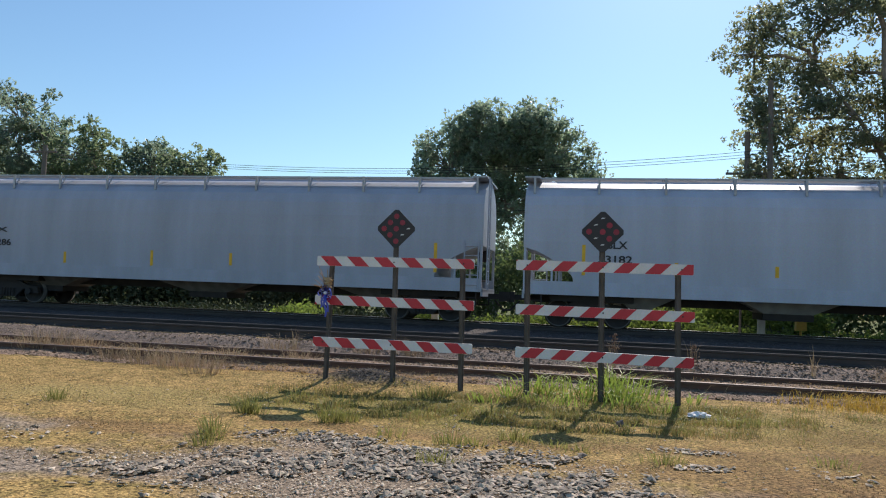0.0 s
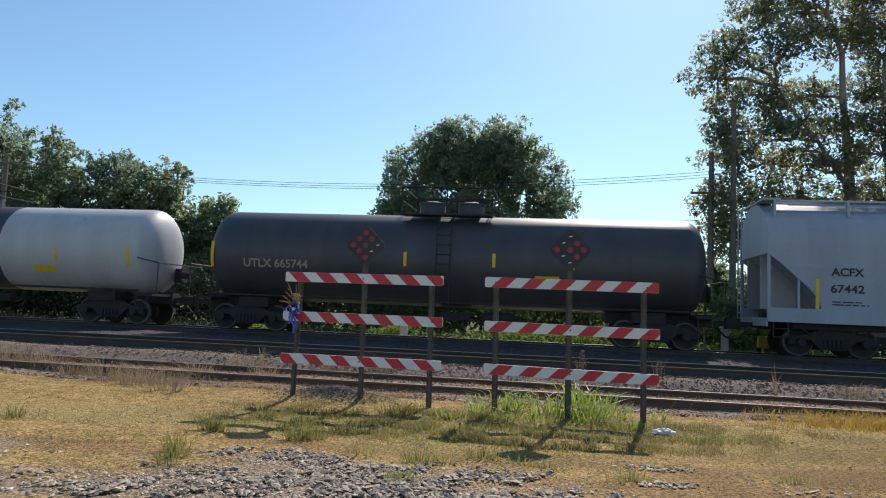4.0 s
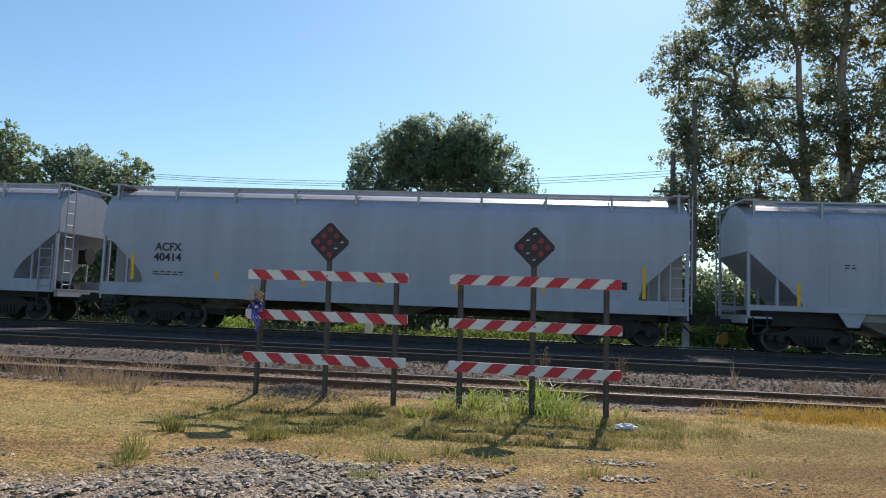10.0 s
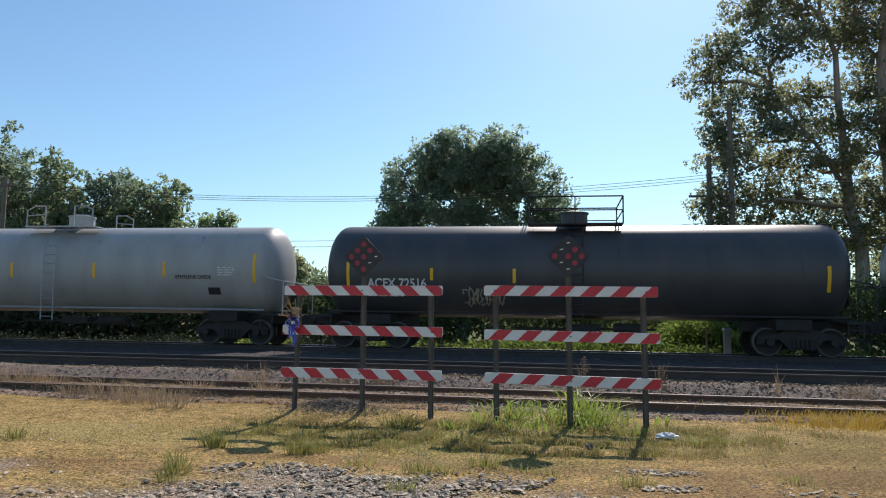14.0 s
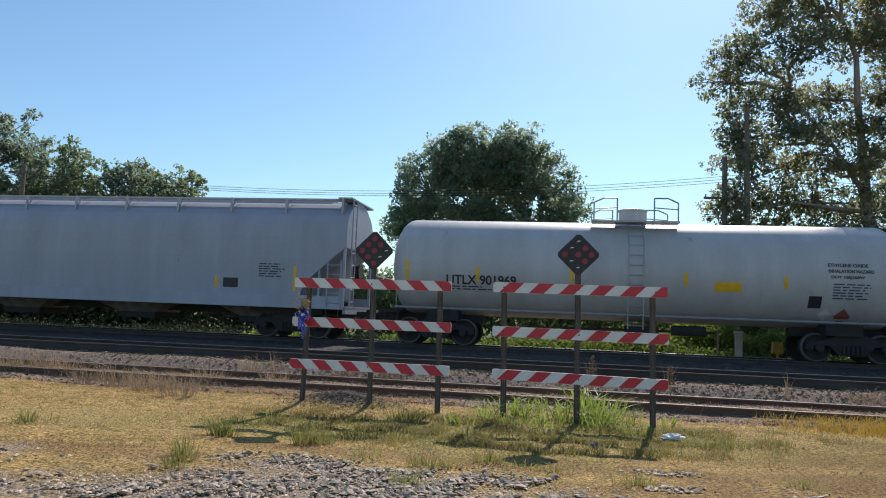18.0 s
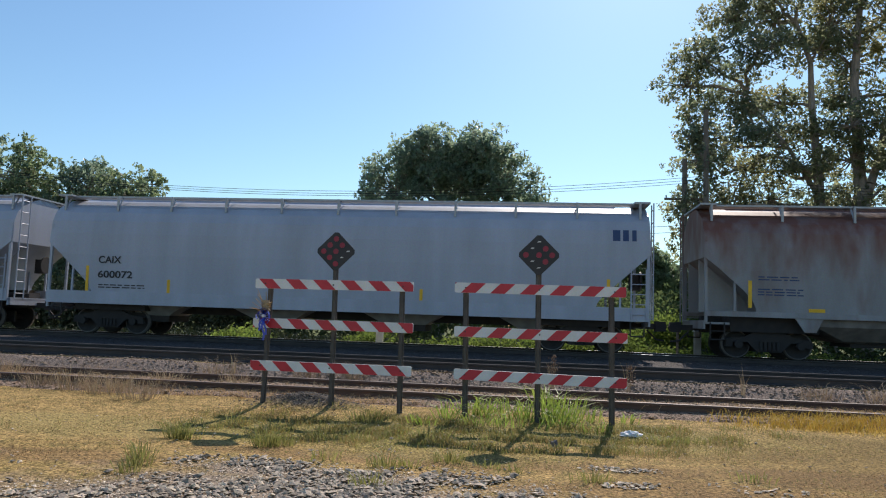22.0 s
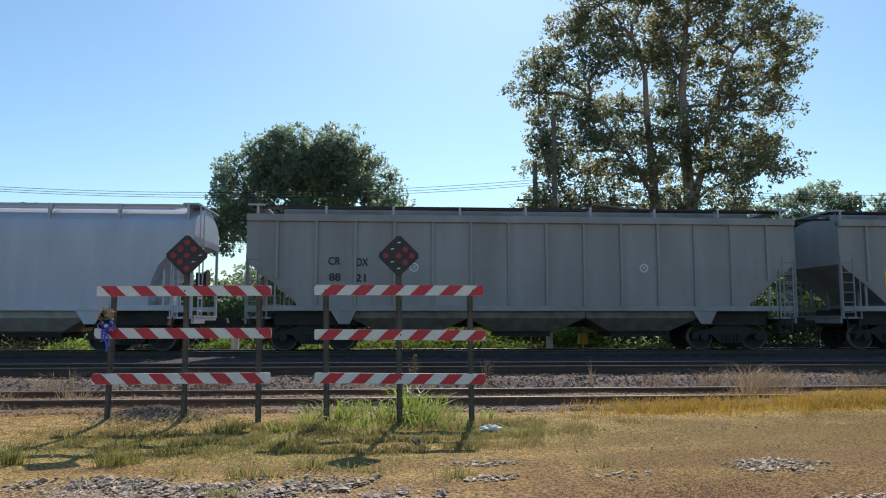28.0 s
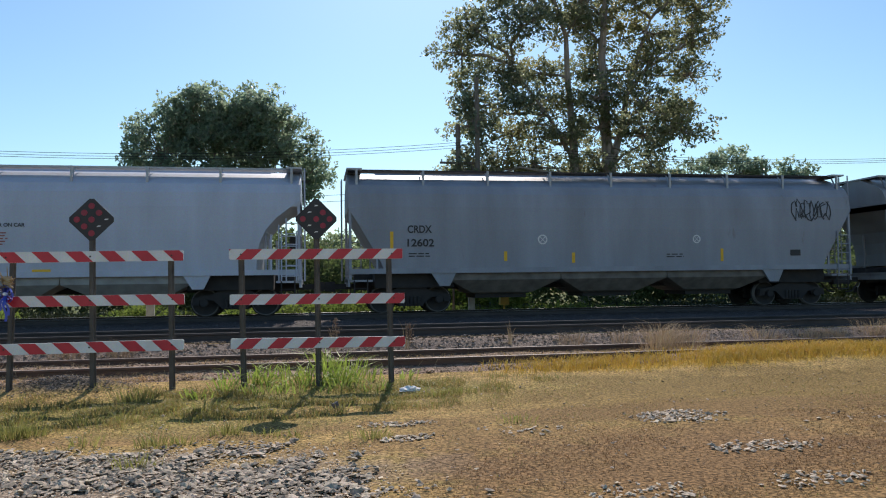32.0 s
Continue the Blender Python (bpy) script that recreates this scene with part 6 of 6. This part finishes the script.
def stones(name, label, x, y, lo, hi, material, seed, sink=0.25):
    r = np.random.RandomState(seed)
    n = len(x)
    base = np.array([(1, 0, 0), (-1, 0, 0), (0, 1, 0), (0, -1, 0), (0, 0, 1), (0, 0, -1), (0.7, 0.65, 0.25), (-0.65, -0.7, 0.3), (0.68, -0.66, 0.2), (-0.7, 0.62, 0.28)], float)
    tri = np.array([(4, 0, 6), (4, 6, 2), (4, 2, 9), (4, 9, 1), (4, 1, 7), (4, 7, 3), (4, 3, 8), (4, 8, 0), (5, 6, 0), (5, 2, 6), (5, 9, 2), (5, 1, 9), (5, 7, 1), (5, 3, 7), (5, 8, 3), (5, 0, 8)])
    s = r.uniform(lo, hi, n) * (0.7 + 0.6 * r.uniform(0, 1, n) ** 2)
    p = base[None] * r.uniform(0.5, 1.35, (n, 10, 1)) * np.stack([s, s * r.uniform(0.55, 0.95, n), s * r.uniform(0.24, 0.52, n)], 1)[:, None]
    a, tl = r.uniform(0, 6.28, n), r.normal(size=(n, 2)) * 0.2
    ca, sa = np.cos(a)[:, None], np.sin(a)[:, None]
    X, Y = p[..., 0] * ca - p[..., 1] * sa, p[..., 0] * sa + p[..., 1] * ca
    Z = p[..., 2] + X * tl[:, :1] + Y * tl[:, 1:]
    v = np.stack([X + x[:, None], Y + y[:, None], Z + (gz(x, y) + s * 0.5 * (1 - 2 * sink) + 0.006)[:, None]], -1).reshape(-1, 3)
    f = (tri[None] + (np.arange(n) * 10)[:, None, None]).reshape(-1, 3)
    return tagged(raw(name, v.tolist(), f.tolist(), material), label, "gravel", kind="stuff")


def blades(x, y, h, w, r, lean=0.5, z=None, fan=False):
    """Bent, tapering blades: vertices and faces."""
    n = len(x)
    h = h * r.uniform(0.5, 1.3, n)
    a, b = r.uniform(0, 6.28, n), r.uniform(0, 6.28, n)
    if fan:
        a = np.arctan2(y, x) + r.normal(0, 0.5, n)
    l1 = h * lean * r.uniform(0.2, 1.0, n)
    g = gz(x, y) - 0.005 if z is None else z
    dx, dy = np.cos(a) * l1, np.sin(a) * l1
    wx, wy = np.cos(b) * w / 2, np.sin(b) * w / 2
    v = np.stack([np.stack([x - wx, y - wy, g], 1), np.stack([x + wx, y + wy, g], 1),
                  np.stack([x + dx * 0.4 + wx * 0.8, y + dy * 0.4 + wy * 0.8, g + h * 0.6], 1), np.stack([x + dx * 0.4 - wx * 0.8, y + dy * 0.4 - wy * 0.8, g + h * 0.6], 1),
                  np.stack([x + dx * 1.3, y + dy * 1.3, g + h * (1.0 - 0.25 * lean)], 1)], 1).reshape(-1, 3)
    i = np.arange(n) * 5
    f = np.concatenate([np.stack([i, i + 1, i + 2], 1), np.stack([i, i + 2, i + 3], 1), np.stack([i + 3, i + 2, i + 4], 1)])
    return v, f


def turf(name, label, x, y, h, w, material, seed, lean=0.7, cat="grass"):
    r = np.random.RandomState(seed)
    v, f = blades(np.asarray(x), np.asarray(y), h, w, r, lean)
    return tagged(raw(name, v.tolist(), f.tolist(), material), label, cat, kind="stuff")


R = np.random.RandomState(40)
BIG_GRAVEL = [(-1.75, 6.35, 1.15, 0.55, 5), (-0.6, 6.3, 1.0, 0.7, 5), (-2.5, 5.4, 1.2, 0.7, 6), (-1.0, 5.2, 1.7, 0.75, 9), (-2.6, 6.75, 0.75, 0.32, 2), (-3.6, 5.35, 0.6, 0.35, 1.2), (0.1, 5.4, 0.5, 0.7, 2)]
gx, gy = blobs_at(R, 6200, BIG_GRAVEL)
k_ = bumps(gx, gy, 3.0, 91) + 0.7 * bumps(gx, gy, 8.0, 92) < 0.12
gx, gy = gx[k_], gy[k_]
stones("gravel", "loose pile of pale grey crushed stone on the grass", gx, gy, 0.015, 0.046, GRAVEL, 41, 0.2)
gx, gy = blobs_at(R, 5200, BIG_GRAVEL)
stones("gravel_chips", "small grey stone chips between the larger stones", gx, gy, 0.006, 0.018, GRAVEL, 47, 0.2)
SMALL_GRAVEL = [(1.05, 7.45, 0.38, 0.12, 1), (1.0, 6.75, 0.25, 0.14, 1), (3.95, 7.2, 0.5, 0.36, 4), (3.9, 5.75, 0.5, 0.2, 2), (3.7, 4.75, 0.4, 0.2, 1.2), (2.4, 4.75, 0.4, 0.25, 1), (2.2, 6.9, 0.5, 0.25, 0.6), (-5.3, 6.1, 0.8, 0.3, 0.5), (-4.0, 5.2, 0.7, 0.4, 0.8), (-3.2, 8.6, 1.4, 0.6, 0.2), (6.5, 6.6, 1.6, 0.4, 0.6)]
gx, gy = blobs_at(R, 1000, SMALL_GRAVEL)
stones("gravel_patches", "scattered grey stones in the worn grass", gx, gy, 0.014, 0.034, GRAVEL, 42, 0.35)
gx, gy = R.uniform(-8, 9, 900), R.uniform(4.6, 10.5, 900)
stones("pebbles", "stray pebbles in the dry grass", gx, gy, 0.008, 0.022, GRAVEL, 43, 0.1)
gx, gy = np.clip(R.normal(0, 7.5, 26000), -22, 24), R.uniform(11.5, 14.95, 26000)
stones("siding_stones", "pale crushed stone round the siding rails", gx, gy, 0.012, 0.034, STONE, 44, 0.15)
gx, gy = np.clip(R.normal(0, 9, 9000), -24, 26), R.uniform(14.6, 22.8, 9000) ** 1.0
stones("roadbed_stones", "grey crushed stone of the through track", gx, gy, 0.02, 0.04, STONE_D, 45, 0.15)
gx, gy = R.normal(-3.35, 0.5, 1500), R.normal(10.95, 0.22, 1500)
stones("rubble", "dark broken asphalt heaped at the barricade post", gx, gy, 0.007, 0.019, STONE_D, 46, 0.1)


def keep(x, y, p):
    k = R.uniform(size=len(x)) < p
    return x[k], y[k]


def bare(x, y):
    """1 where stones leave little room for grass."""
    out = np.zeros(len(x))
    for cx, cy, rx, ry, _ in BIG_GRAVEL + SMALL_GRAVEL[2:4] + [(-5.4, 6.25, 0.9, 0.35, 1), (-3.9, 4.7, 1.2, 0.45, 1)]:
        out = np.maximum(out, 1 - ease(0.75, 1.15, np.hypot((x - cx) / rx, (y - cy) / ry)))
    return out


x, y = R.uniform(-10.5, 12, 240000), 4.4 + 7.3 * R.uniform(0, 1, 240000) ** 1.1
x, y = keep(x, y, (1 - 0.93 * bare(x, y)) * (0.25 + 0.75 * (bumps(x, y, 2.6, 61) + 0.5 * bumps(x, y, 9.0, 65) > 0.0)))
kind = 0.5 * ease(1.5, 5, x) + bumps(x, y, 1.1, 62) + 0.5 * bumps(x, y, 4.0, 63) + 0.45 * R.normal(size=len(x))
red = 0.9 * np.exp(-(((x - 5.8) / 3.4) ** 2 + ((y - 5.9) / 1.0) ** 2)) + np.exp(-(((x - 3.0) / 2.8) ** 2 + ((y - 5.5) / 0.9) ** 2)) + 0.6 * np.exp(-(((x - 6.5) / 2.2) ** 2 + ((y - 6.8) / 0.5) ** 2)) + 0.6 * np.exp(-(((x + 4.6) / 1.3) ** 2 + ((y - 6.4) / 0.4) ** 2))
grn = np.exp(-(((x + 2.3) / 2.2) ** 2 + ((y - 9.3) / 1.1) ** 2)) + 1.2 * np.exp(-(((x - 0.6) / 1.9) ** 2 + ((y - 10.0) / 0.9) ** 2)) + 0.5 * np.exp(-(((x + 0.8) / 1.7) ** 2 + ((y - 8.0) / 0.7) ** 2))
is_red = red > 0.45 + 0.35 * R.normal(size=len(x))
is_grn = ~is_red & (grn > 0.62 + 0.4 * R.normal(size=len(x)))
is_olv = ~is_red & ~is_grn & (kind > 0.25)
is_str = ~is_red & ~is_grn & ~is_olv
turf("straw_grass", "short sun-dried straw grass", x[is_str], y[is_str], 0.016, 0.006, DEAD, 71, 2.2)
turf("olive_grass", "short fading olive grass", x[is_olv], y[is_olv], 0.016, 0.005, OLIVEB, 72, 2.1)
turf("green_grass", "short green grass by the barricades", x[is_grn], y[is_grn], 0.035, 0.006, BLADE, 73, 1.4)
mx_, my_ = blobs_at(R, 22000, [(-2.6, 9.6, 2.0, 1.0, 3), (0.2, 9.4, 2.2, 1.1, 3), (-1.0, 8.6, 2.4, 0.6, 2), (2.4, 10.3, 1.2, 0.6, 1)])
mx_, my_ = keep(mx_, my_, 0.08 + 0.92 * (bumps(mx_, my_, 5.5, 66) > 0.02))
half_ = len(mx_) // 2
turf("meadow_grass", "ankle-high fading grass at the foot of the barricades", mx_[:half_], my_[:half_], 0.085, 0.007, OLIVEB, 78, 0.9)
turf("meadow_blades", "ankle-high green grass at the foot of the barricades", mx_[half_:], my_[half_:], 0.095, 0.007, BLADE, 79, 0.9)
turf("brown_grass", "dry red-brown grass in worn soil", x[is_red], y[is_red], 0.024, 0.006, REDB, 74, 1.9)
x = R.uniform(2.6, 22, 30000)
y = 11.5 + 0.05 * np.clip(x - 6, 0, 9) + 0.3 * R.normal(size=30000)
x, y = keep(x, y, ease(2.4, 5.5, x) * (0.4 + 0.6 * (bumps(x, y, 1.5, 64) > -0.2)))
turf("golden_grass", "tall golden-yellow grass along the siding", x, y, 0.17, 0.009, GOLDB, 75, 0.8)
x, y = blobs_at(R, 2600, [(-12.3, 13.0, 2.2, 0.9, 5), (-8.2, 12.2, 1.5, 0.5, 3), (-6.6, 11.8, 0.8, 0.4, 2), (-4.6, 12.6, 1.5, 0.5, 1), (-3.0, 11.5, 1.2, 0.3, 0.8), (7.6, 13.9, 0.5, 0.3, 2), (10, 14.2, 0.3, 0.2, 1), (11.2, 14.4, 0.35, 0.2, 1), (12.6, 14.4, 0.6, 0.2, 1), (0.6, 12.4, 2.0, 0.6, 0.4), (-15, 12.6, 2, 0.8, 2)])
turf("dead_weeds", "dry tan weeds sprouting between the siding rails", x, y, 0.18, 0.0065, DEADB, 76, 1.6, "weeds")
x, y = blobs_at(R, 6000, [(-10, 13.4, 5, 1.0, 3), (2, 13.2, 6, 0.8, 2), (-4, 11.7, 2.5, 0.35, 2), (9, 13.6, 4, 0.7, 2)])
turf("straw_litter", "fallen straw among the ballast", x, y, 0.10, 0.006, DEAD, 77, 2.2, "weeds")


def tuft(x, y, n, h, spread, material, label, seed, width=0.009, lean=0.6):
    r = np.random.RandomState(seed)
    v, f = blades(r.normal(0, spread, n), r.normal(0, spread * 0.8, n), h, width, r, lean, np.zeros(n) - 0.01, True)
    t = raw("grass_tuft", v.tolist(), f.tolist(), material)
    t.location = (x, y, float(gz(x, y)))
    return tagged(t, label, "grass tuft", "grass tufts", "stuff")


for k, (tx, ty, tn, th, ts) in enumerate([(-3.88, 7.86, 110, 0.21, 0.07), (-3.75, 7.9, 60, 0.16, 0.06), (-2.8, 7.77, 130, 0.20, 0.08), (-2.62, 7.85, 60, 0.15, 0.07), (-3.61, 6.67, 70, 0.18, 0.06), (-3.5, 6.4, 50, 0.15, 0.05), (-3.41, 6.1, 50, 0.14, 0.06), (-1.3, 7.0, 80, 0.13, 0.1), (-1.1, 7.1, 50, 0.1, 0.08), (-1.28, 6.2, 70, 0.13, 0.08), (-0.75, 7.46, 90, 0.13, 0.09), (-2.0, 7.18, 50, 0.1, 0.08), (-0.08, 7.2, 45, 0.08, 0.07), (-0.35, 7.32, 40, 0.08, 0.06), (0.65, 6.86, 70, 0.12, 0.08), (-6.27, 7.78, 70, 0.14, 0.1), (-2.35, 8.56, 90, 0.13, 0.14), (-2.0, 8.7, 60, 0.12, 0.1), (2.19, 7.35, 50, 0.09, 0.09), (-1.16, 8.9, 80, 0.12, 0.13), (-2.16, 9.95, 90, 0.16, 0.14), (-3.9, 9.5, 60, 0.12, 0.12), (-3.2, 8.9, 70, 0.12, 0.14), (1.7, 9.54, 110, 0.12, 0.16), (2.1, 9.7, 70, 0.1, 0.14), (-0.4, 9.1, 60, 0.1, 0.14), (0.4, 8.8, 50, 0.09, 0.14)]):
    tuft(tx, ty, int(tn * 0.9), th * 1.25, ts, BLADE, "spiky green grass tuft in the dry lot", 80 + k, 0.009, 0.9)
for k, (tx, ty, tn, th, ts) in enumerate([(-1.1, 10.4, 60, 0.32, 0.1), (-0.85, 10.95, 50, 0.34, 0.12), (-0.6, 10.85, 50, 0.36, 0.1), (-0.3, 11.0, 50, 0.36, 0.12), (0.0, 10.8, 60, 0.38, 0.1), (0.3, 10.9, 80, 0.62, 0.1), (0.5, 10.75, 70, 0.52, 0.12), (0.62, 11.2, 50, 0.44, 0.12), (0.87, 10.9, 40, 0.30, 0.14), (-1.38, 10.0, 40, 0.16, 0.12), (1.4, 10.9, 35, 0.2, 0.14), (-0.1, 10.3, 50, 0.2, 0.2), (0.5, 10.3, 60, 0.24, 0.2), (-0.6, 10.2, 50, 0.18, 0.2), (0.9, 10.2, 40, 0.16, 0.16)]):
    tuft(tx, ty, int(tn * 0.7), th, ts, WEED, "tall bright green weeds round the barricade posts", 120 + k, 0.019, 1.0)
for k, (tx, ty) in enumerate([(5.37, 14.3), (6.42, 14.3), (7.31, 14.3), (7.63, 14.3), (8.01, 14.3), (9.59, 14.3), (10.69, 14.3), (11.45, 14.3), (12.37, 14.3)] + [(-10.41, 12.26), (-10.13, 12.43), (-10.23, 13.09), (-9.78, 13.07), (-8.41, 11.78), (-7.65, 11.53), (-6.98, 11.27), (-6.85, 11.54), (-6.03, 10.83), (-6.23, 14.03), (-5.31, 13.0), (-4.39, 14.30), (-3.45, 14.30), (-6.61, 12.77)]):
    q = random.Random(k + 60)
    tuft(tx, ty, 110, q.uniform(0.25, 0.55), 0.15, DEADB, "dry tan weed clump by the siding rails", 150 + k, 0.007, 1.0)
for k, (tx, ty) in enumerate([(6.8, 13.05), (7.25, 13.05), (6.46, 12.87)]):
    q = random.Random(k + 20)
    tuft(tx, ty, 120, q.uniform(0.28, 0.6), 0.15, DEADB, "dry tan weed clump by the siding rails", 180 + k, 0.008, 0.9)
for k, (tx, ty) in enumerate([(-5.98, 14.30), (0.47, 14.30), (4.02, 14.30), (1.90, 14.30)]):
    tuft(tx, ty, 14, 0.55, 0.03, DEADB, "lone dead weed stalk on the ballast", 210 + k, 0.010, 0.25)

for k, (tx, ty, th) in enumerate([(0.47, 14.25, 0.62), (1.92, 14.25, 0.5)]):
    dk = thing("dock_weed", "dead brown dock weed with a dry seed head on the ballast", "weed", "dead weeds", pose(tx, ty, float(gz(tx, ty))))
    q = random.Random(k + 300)
    bm = bmesh.new()
    bar(bm, [(0, 0, -0.03), (0.015, 0, th * 0.5), (0.03, 0, th)], 0.006, 5)
    part("stalk", bm, DEADB, dk)
    bm = bmesh.new()
    for i in range(70):
        z = th * q.uniform(0.4, 1.08)
        sp_ = 0.085 * (1 - abs(z / th - 0.72) * 1.6)
        c = Vector((0.02 + q.gauss(0, max(0.012, sp_ * 0.6)), q.gauss(0, 0.03), z))
        for v in bmesh.ops.create_icosphere(bm, subdivisions=1, radius=q.uniform(0.010, 0.02))["verts"]:
            v.co += c
    part("seed_head", bm, DOCK, dk)

# ---------------------------------------------------------------- small things
PAPER = mat("white_litter", (0.84, 0.82, 0.80), (0.70, 0.69, 0.68), 0.7, 0, 8, 30)
RIBBON = mat("blue_ribbon_film", (0.035, 0.06, 0.42), (0.05, 0.09, 0.5), 0.3, 0, 8, 30)
bm = bmesh.new()
rr = random.Random(5)
bmesh.ops.create_icosphere(bm, subdivisions=3, radius=1.0)
for v in bm.verts:
    k = 1 + 0.5 * noise.noise(v.co * 2.3)
    v.co = Vector((v.co.x * 0.13 * k, v.co.y * 0.08 * k, max(-0.01, v.co.z * 0.055 * k)))
wad = part("litter", bm, PAPER, None)
wad.location = (1.40, 9.95, float(gz(1.4, 9.95)) + 0.02)
tagged(wad, "crumpled white paper litter on the grass", "litter")
bm = bmesh.new()
bmesh.ops.create_icosphere(bm, subdivisions=2, radius=1.0)
for v in bm.verts:
    k = 1 + 0.4 * noise.noise(v.co * 1.9)
    v.co = Vector((v.co.x * 0.045 * k, v.co.y * 0.04 * k, v.co.z * 0.05 * k))
clod = part("clod", bm, STONE_D, None)
clod.location = (0.36, 8.87, float(gz(0.36, 8.87)) + 0.03)
tagged(clod, "small dark clod of dirt in the grass", "clod")

bq = thing("ribbon_bouquet", "dried flower stalks tied to the post with shiny blue ribbon", "ribbon", "", pose(-3.965, 10.60, 1.42))
rr = random.Random(9)
for i in range(16):
    bm = bmesh.new()
    a, l = rr.uniform(-1.3, 0.7), rr.uniform(0.2, 0.44)
    mid = (math.sin(a) * l * 0.5, rr.uniform(-0.06, 0.0), 0.03 + math.cos(a) * l * 0.55)
    bar(bm, [(rr.uniform(-0.02, 0.02), -0.02, 0.0), mid, (math.sin(a) * l + rr.uniform(-0.03, 0.03), mid[1] - 0.02, 0.03 + math.cos(a) * l * rr.uniform(0.7, 1.0))], 0.004, 4)
    part("dried_stalk", bm, DEAD, bq)
for i in range(5):
    bm = bmesh.new()
    a = rr.uniform(0, 6.28)
    bmesh.ops.create_icosphere(bm, subdivisions=1, radius=0.03)
    for v in bm.verts:
        v.co += Vector((0.02 + rr.uniform(-0.05, 0.07), -0.03, 0.1 + i * 0.03))
    part("dried_bloom", bm, DEADB, bq)
for i in range(9):
    bm = bmesh.new()
    a = 6.28 * i / 9 + 0.3
    L, w = rr.uniform(0.07, 0.13), 0.028
    c, s = math.cos(a), math.sin(a)
    loop = [(0, 0), (0.35, 0.02), (0.8, 0.05), (1.0, 0.0), (0.7, -0.05), (0.3, -0.03), (0, 0)]
    vs = [[bm.verts.new((c * u * L - s * q, -0.045 - 0.02 * i / 9 + k * w, s * u * L + c * q)) for k in (-1, 1)] for u, q in loop]
    for p, q in zip(vs, vs[1:]):
        bm.faces.new((p[0], p[1], q[1], q[0]))
    part("ribbon_loop", bm, RIBBON, bq)
for i, (dx, ln) in enumerate(((-0.03, 0.22), (0.03, 0.36), (0.06, 0.28))):
    bm = bmesh.new()
    vs = [[bm.verts.new((dx * t * 1.4 + 0.012 * math.sin(9 * t + i) + k * 0.016, -0.055 - 0.07 * min(1, t * 3), -ln * t)) for k in (-1, 1)] for t in np.linspace(0, 1, 8)]
    for p, q in zip(vs, vs[1:]):
        bm.faces.new((p[0], p[1], q[1], q[0]))
    part("ribbon_tail", bm, RIBBON, bq)
bm = bmesh.new()
bmesh.ops.create_icosphere(bm, subdivisions=2, radius=0.032)
for v in bm.verts:
    v.co += Vector((0, -0.06, 0.0))
part("pale_knot", bm, PAPER, bq, "pale knot of wrapping")

mk = thing("marker_post", "short white marker post behind the track", "marker post", "", pose(-5.45, 26.0, float(gz(-5.45, 26))))
bm = bmesh.new()
box(bm, -0.13, 0.13, -0.05, 0.05, -0.1, 0.86)
part("post", bm, WHITEB, mk)
bm = bmesh.new()
box(bm, -0.15, 0.15, -0.07, 0.07, 0.86, 0.90, (0.8, 0.8))
part("cap", bm, WHITEB, mk)
sp = thing("signal_post", "weathered grey post behind the track", "marker post", "", pose(5.72, 26.0, float(gz(5.72, 26))))
bm = bmesh.new()
box(bm, -0.11, 0.11, -0.09, 0.09, -0.1, 1.0)
part("post", bm, GALV, sp)
bm = bmesh.new()
box(bm, -0.15, 0.15, -0.12, 0.12, 1.0, 1.08, (0.7, 0.7))
part("cap", bm, GALV, sp)
st = thing("fence_stake", "thin dark stake behind the track", "stake", "", pose(5.1, 26.3, float(gz(5.1, 26.3))))
bm = bmesh.new()
rod(bm, (0, 0, -0.1), (0.02, 0, 1.15), 0.045, 8, 0.04)
part("stake", bm, WOODP, st)
FADED = mat("faded_yellow_paint", (0.52, 0.34, 0.06), (0.40, 0.27, 0.06), 0.7, 0, 6, 30)
ym = thing("marker_box", "small yellow marker box on a stake behind the track", "marker", "", pose(6.95, 26.0, float(gz(6.95, 26))))
bm = bmesh.new()
rod(bm, (0, 0, -0.1), (0, 0, 0.4), 0.04, 8)
part("stake", bm, FADED, ym)
bm = bmesh.new()
box(bm, -0.17, 0.17, -0.12, 0.12, 0.40, 0.78, (0.85, 0.85))
part("box", bm, FADED, ym)

# ties, one by one where they show
tie_side = meshed("tie_old", lambda bm: box(bm, -0.11, 0.11, -1.1, 1.1, -0.1, -0.0), TIE, bevel=0.016)
tie_main = meshed("tie", lambda bm: box(bm, -0.11, 0.11, -1.3, 1.3, -0.08, 0.0), TIE, bevel=0.012)
for i in range(-48, 49):
    j = random.Random(i).uniform(-0.03, 0.03)
    put("tie", tie_main, tracks[0], pose(i * 0.52 + j, 0, 0.012, 0, 0, j * 40))
for i in range(-44, 45):
    j = random.Random(i + 900).uniform(-0.03, 0.03)
    put("tie", tie_side, tracks[1], pose(i * 0.53 + j, 0.2, -0.012 + j * 0.3, 0, 0, j * 40))
for i in range(-40, 41):
    j = random.Random(i + 500).uniform(-0.05, 0.05)
    put("tie", tie_side, tracks[2], pose(i * 0.54 + j, j - 0.1, -0.006 + j * 0.45, 0, 0, j * 50))

motions()
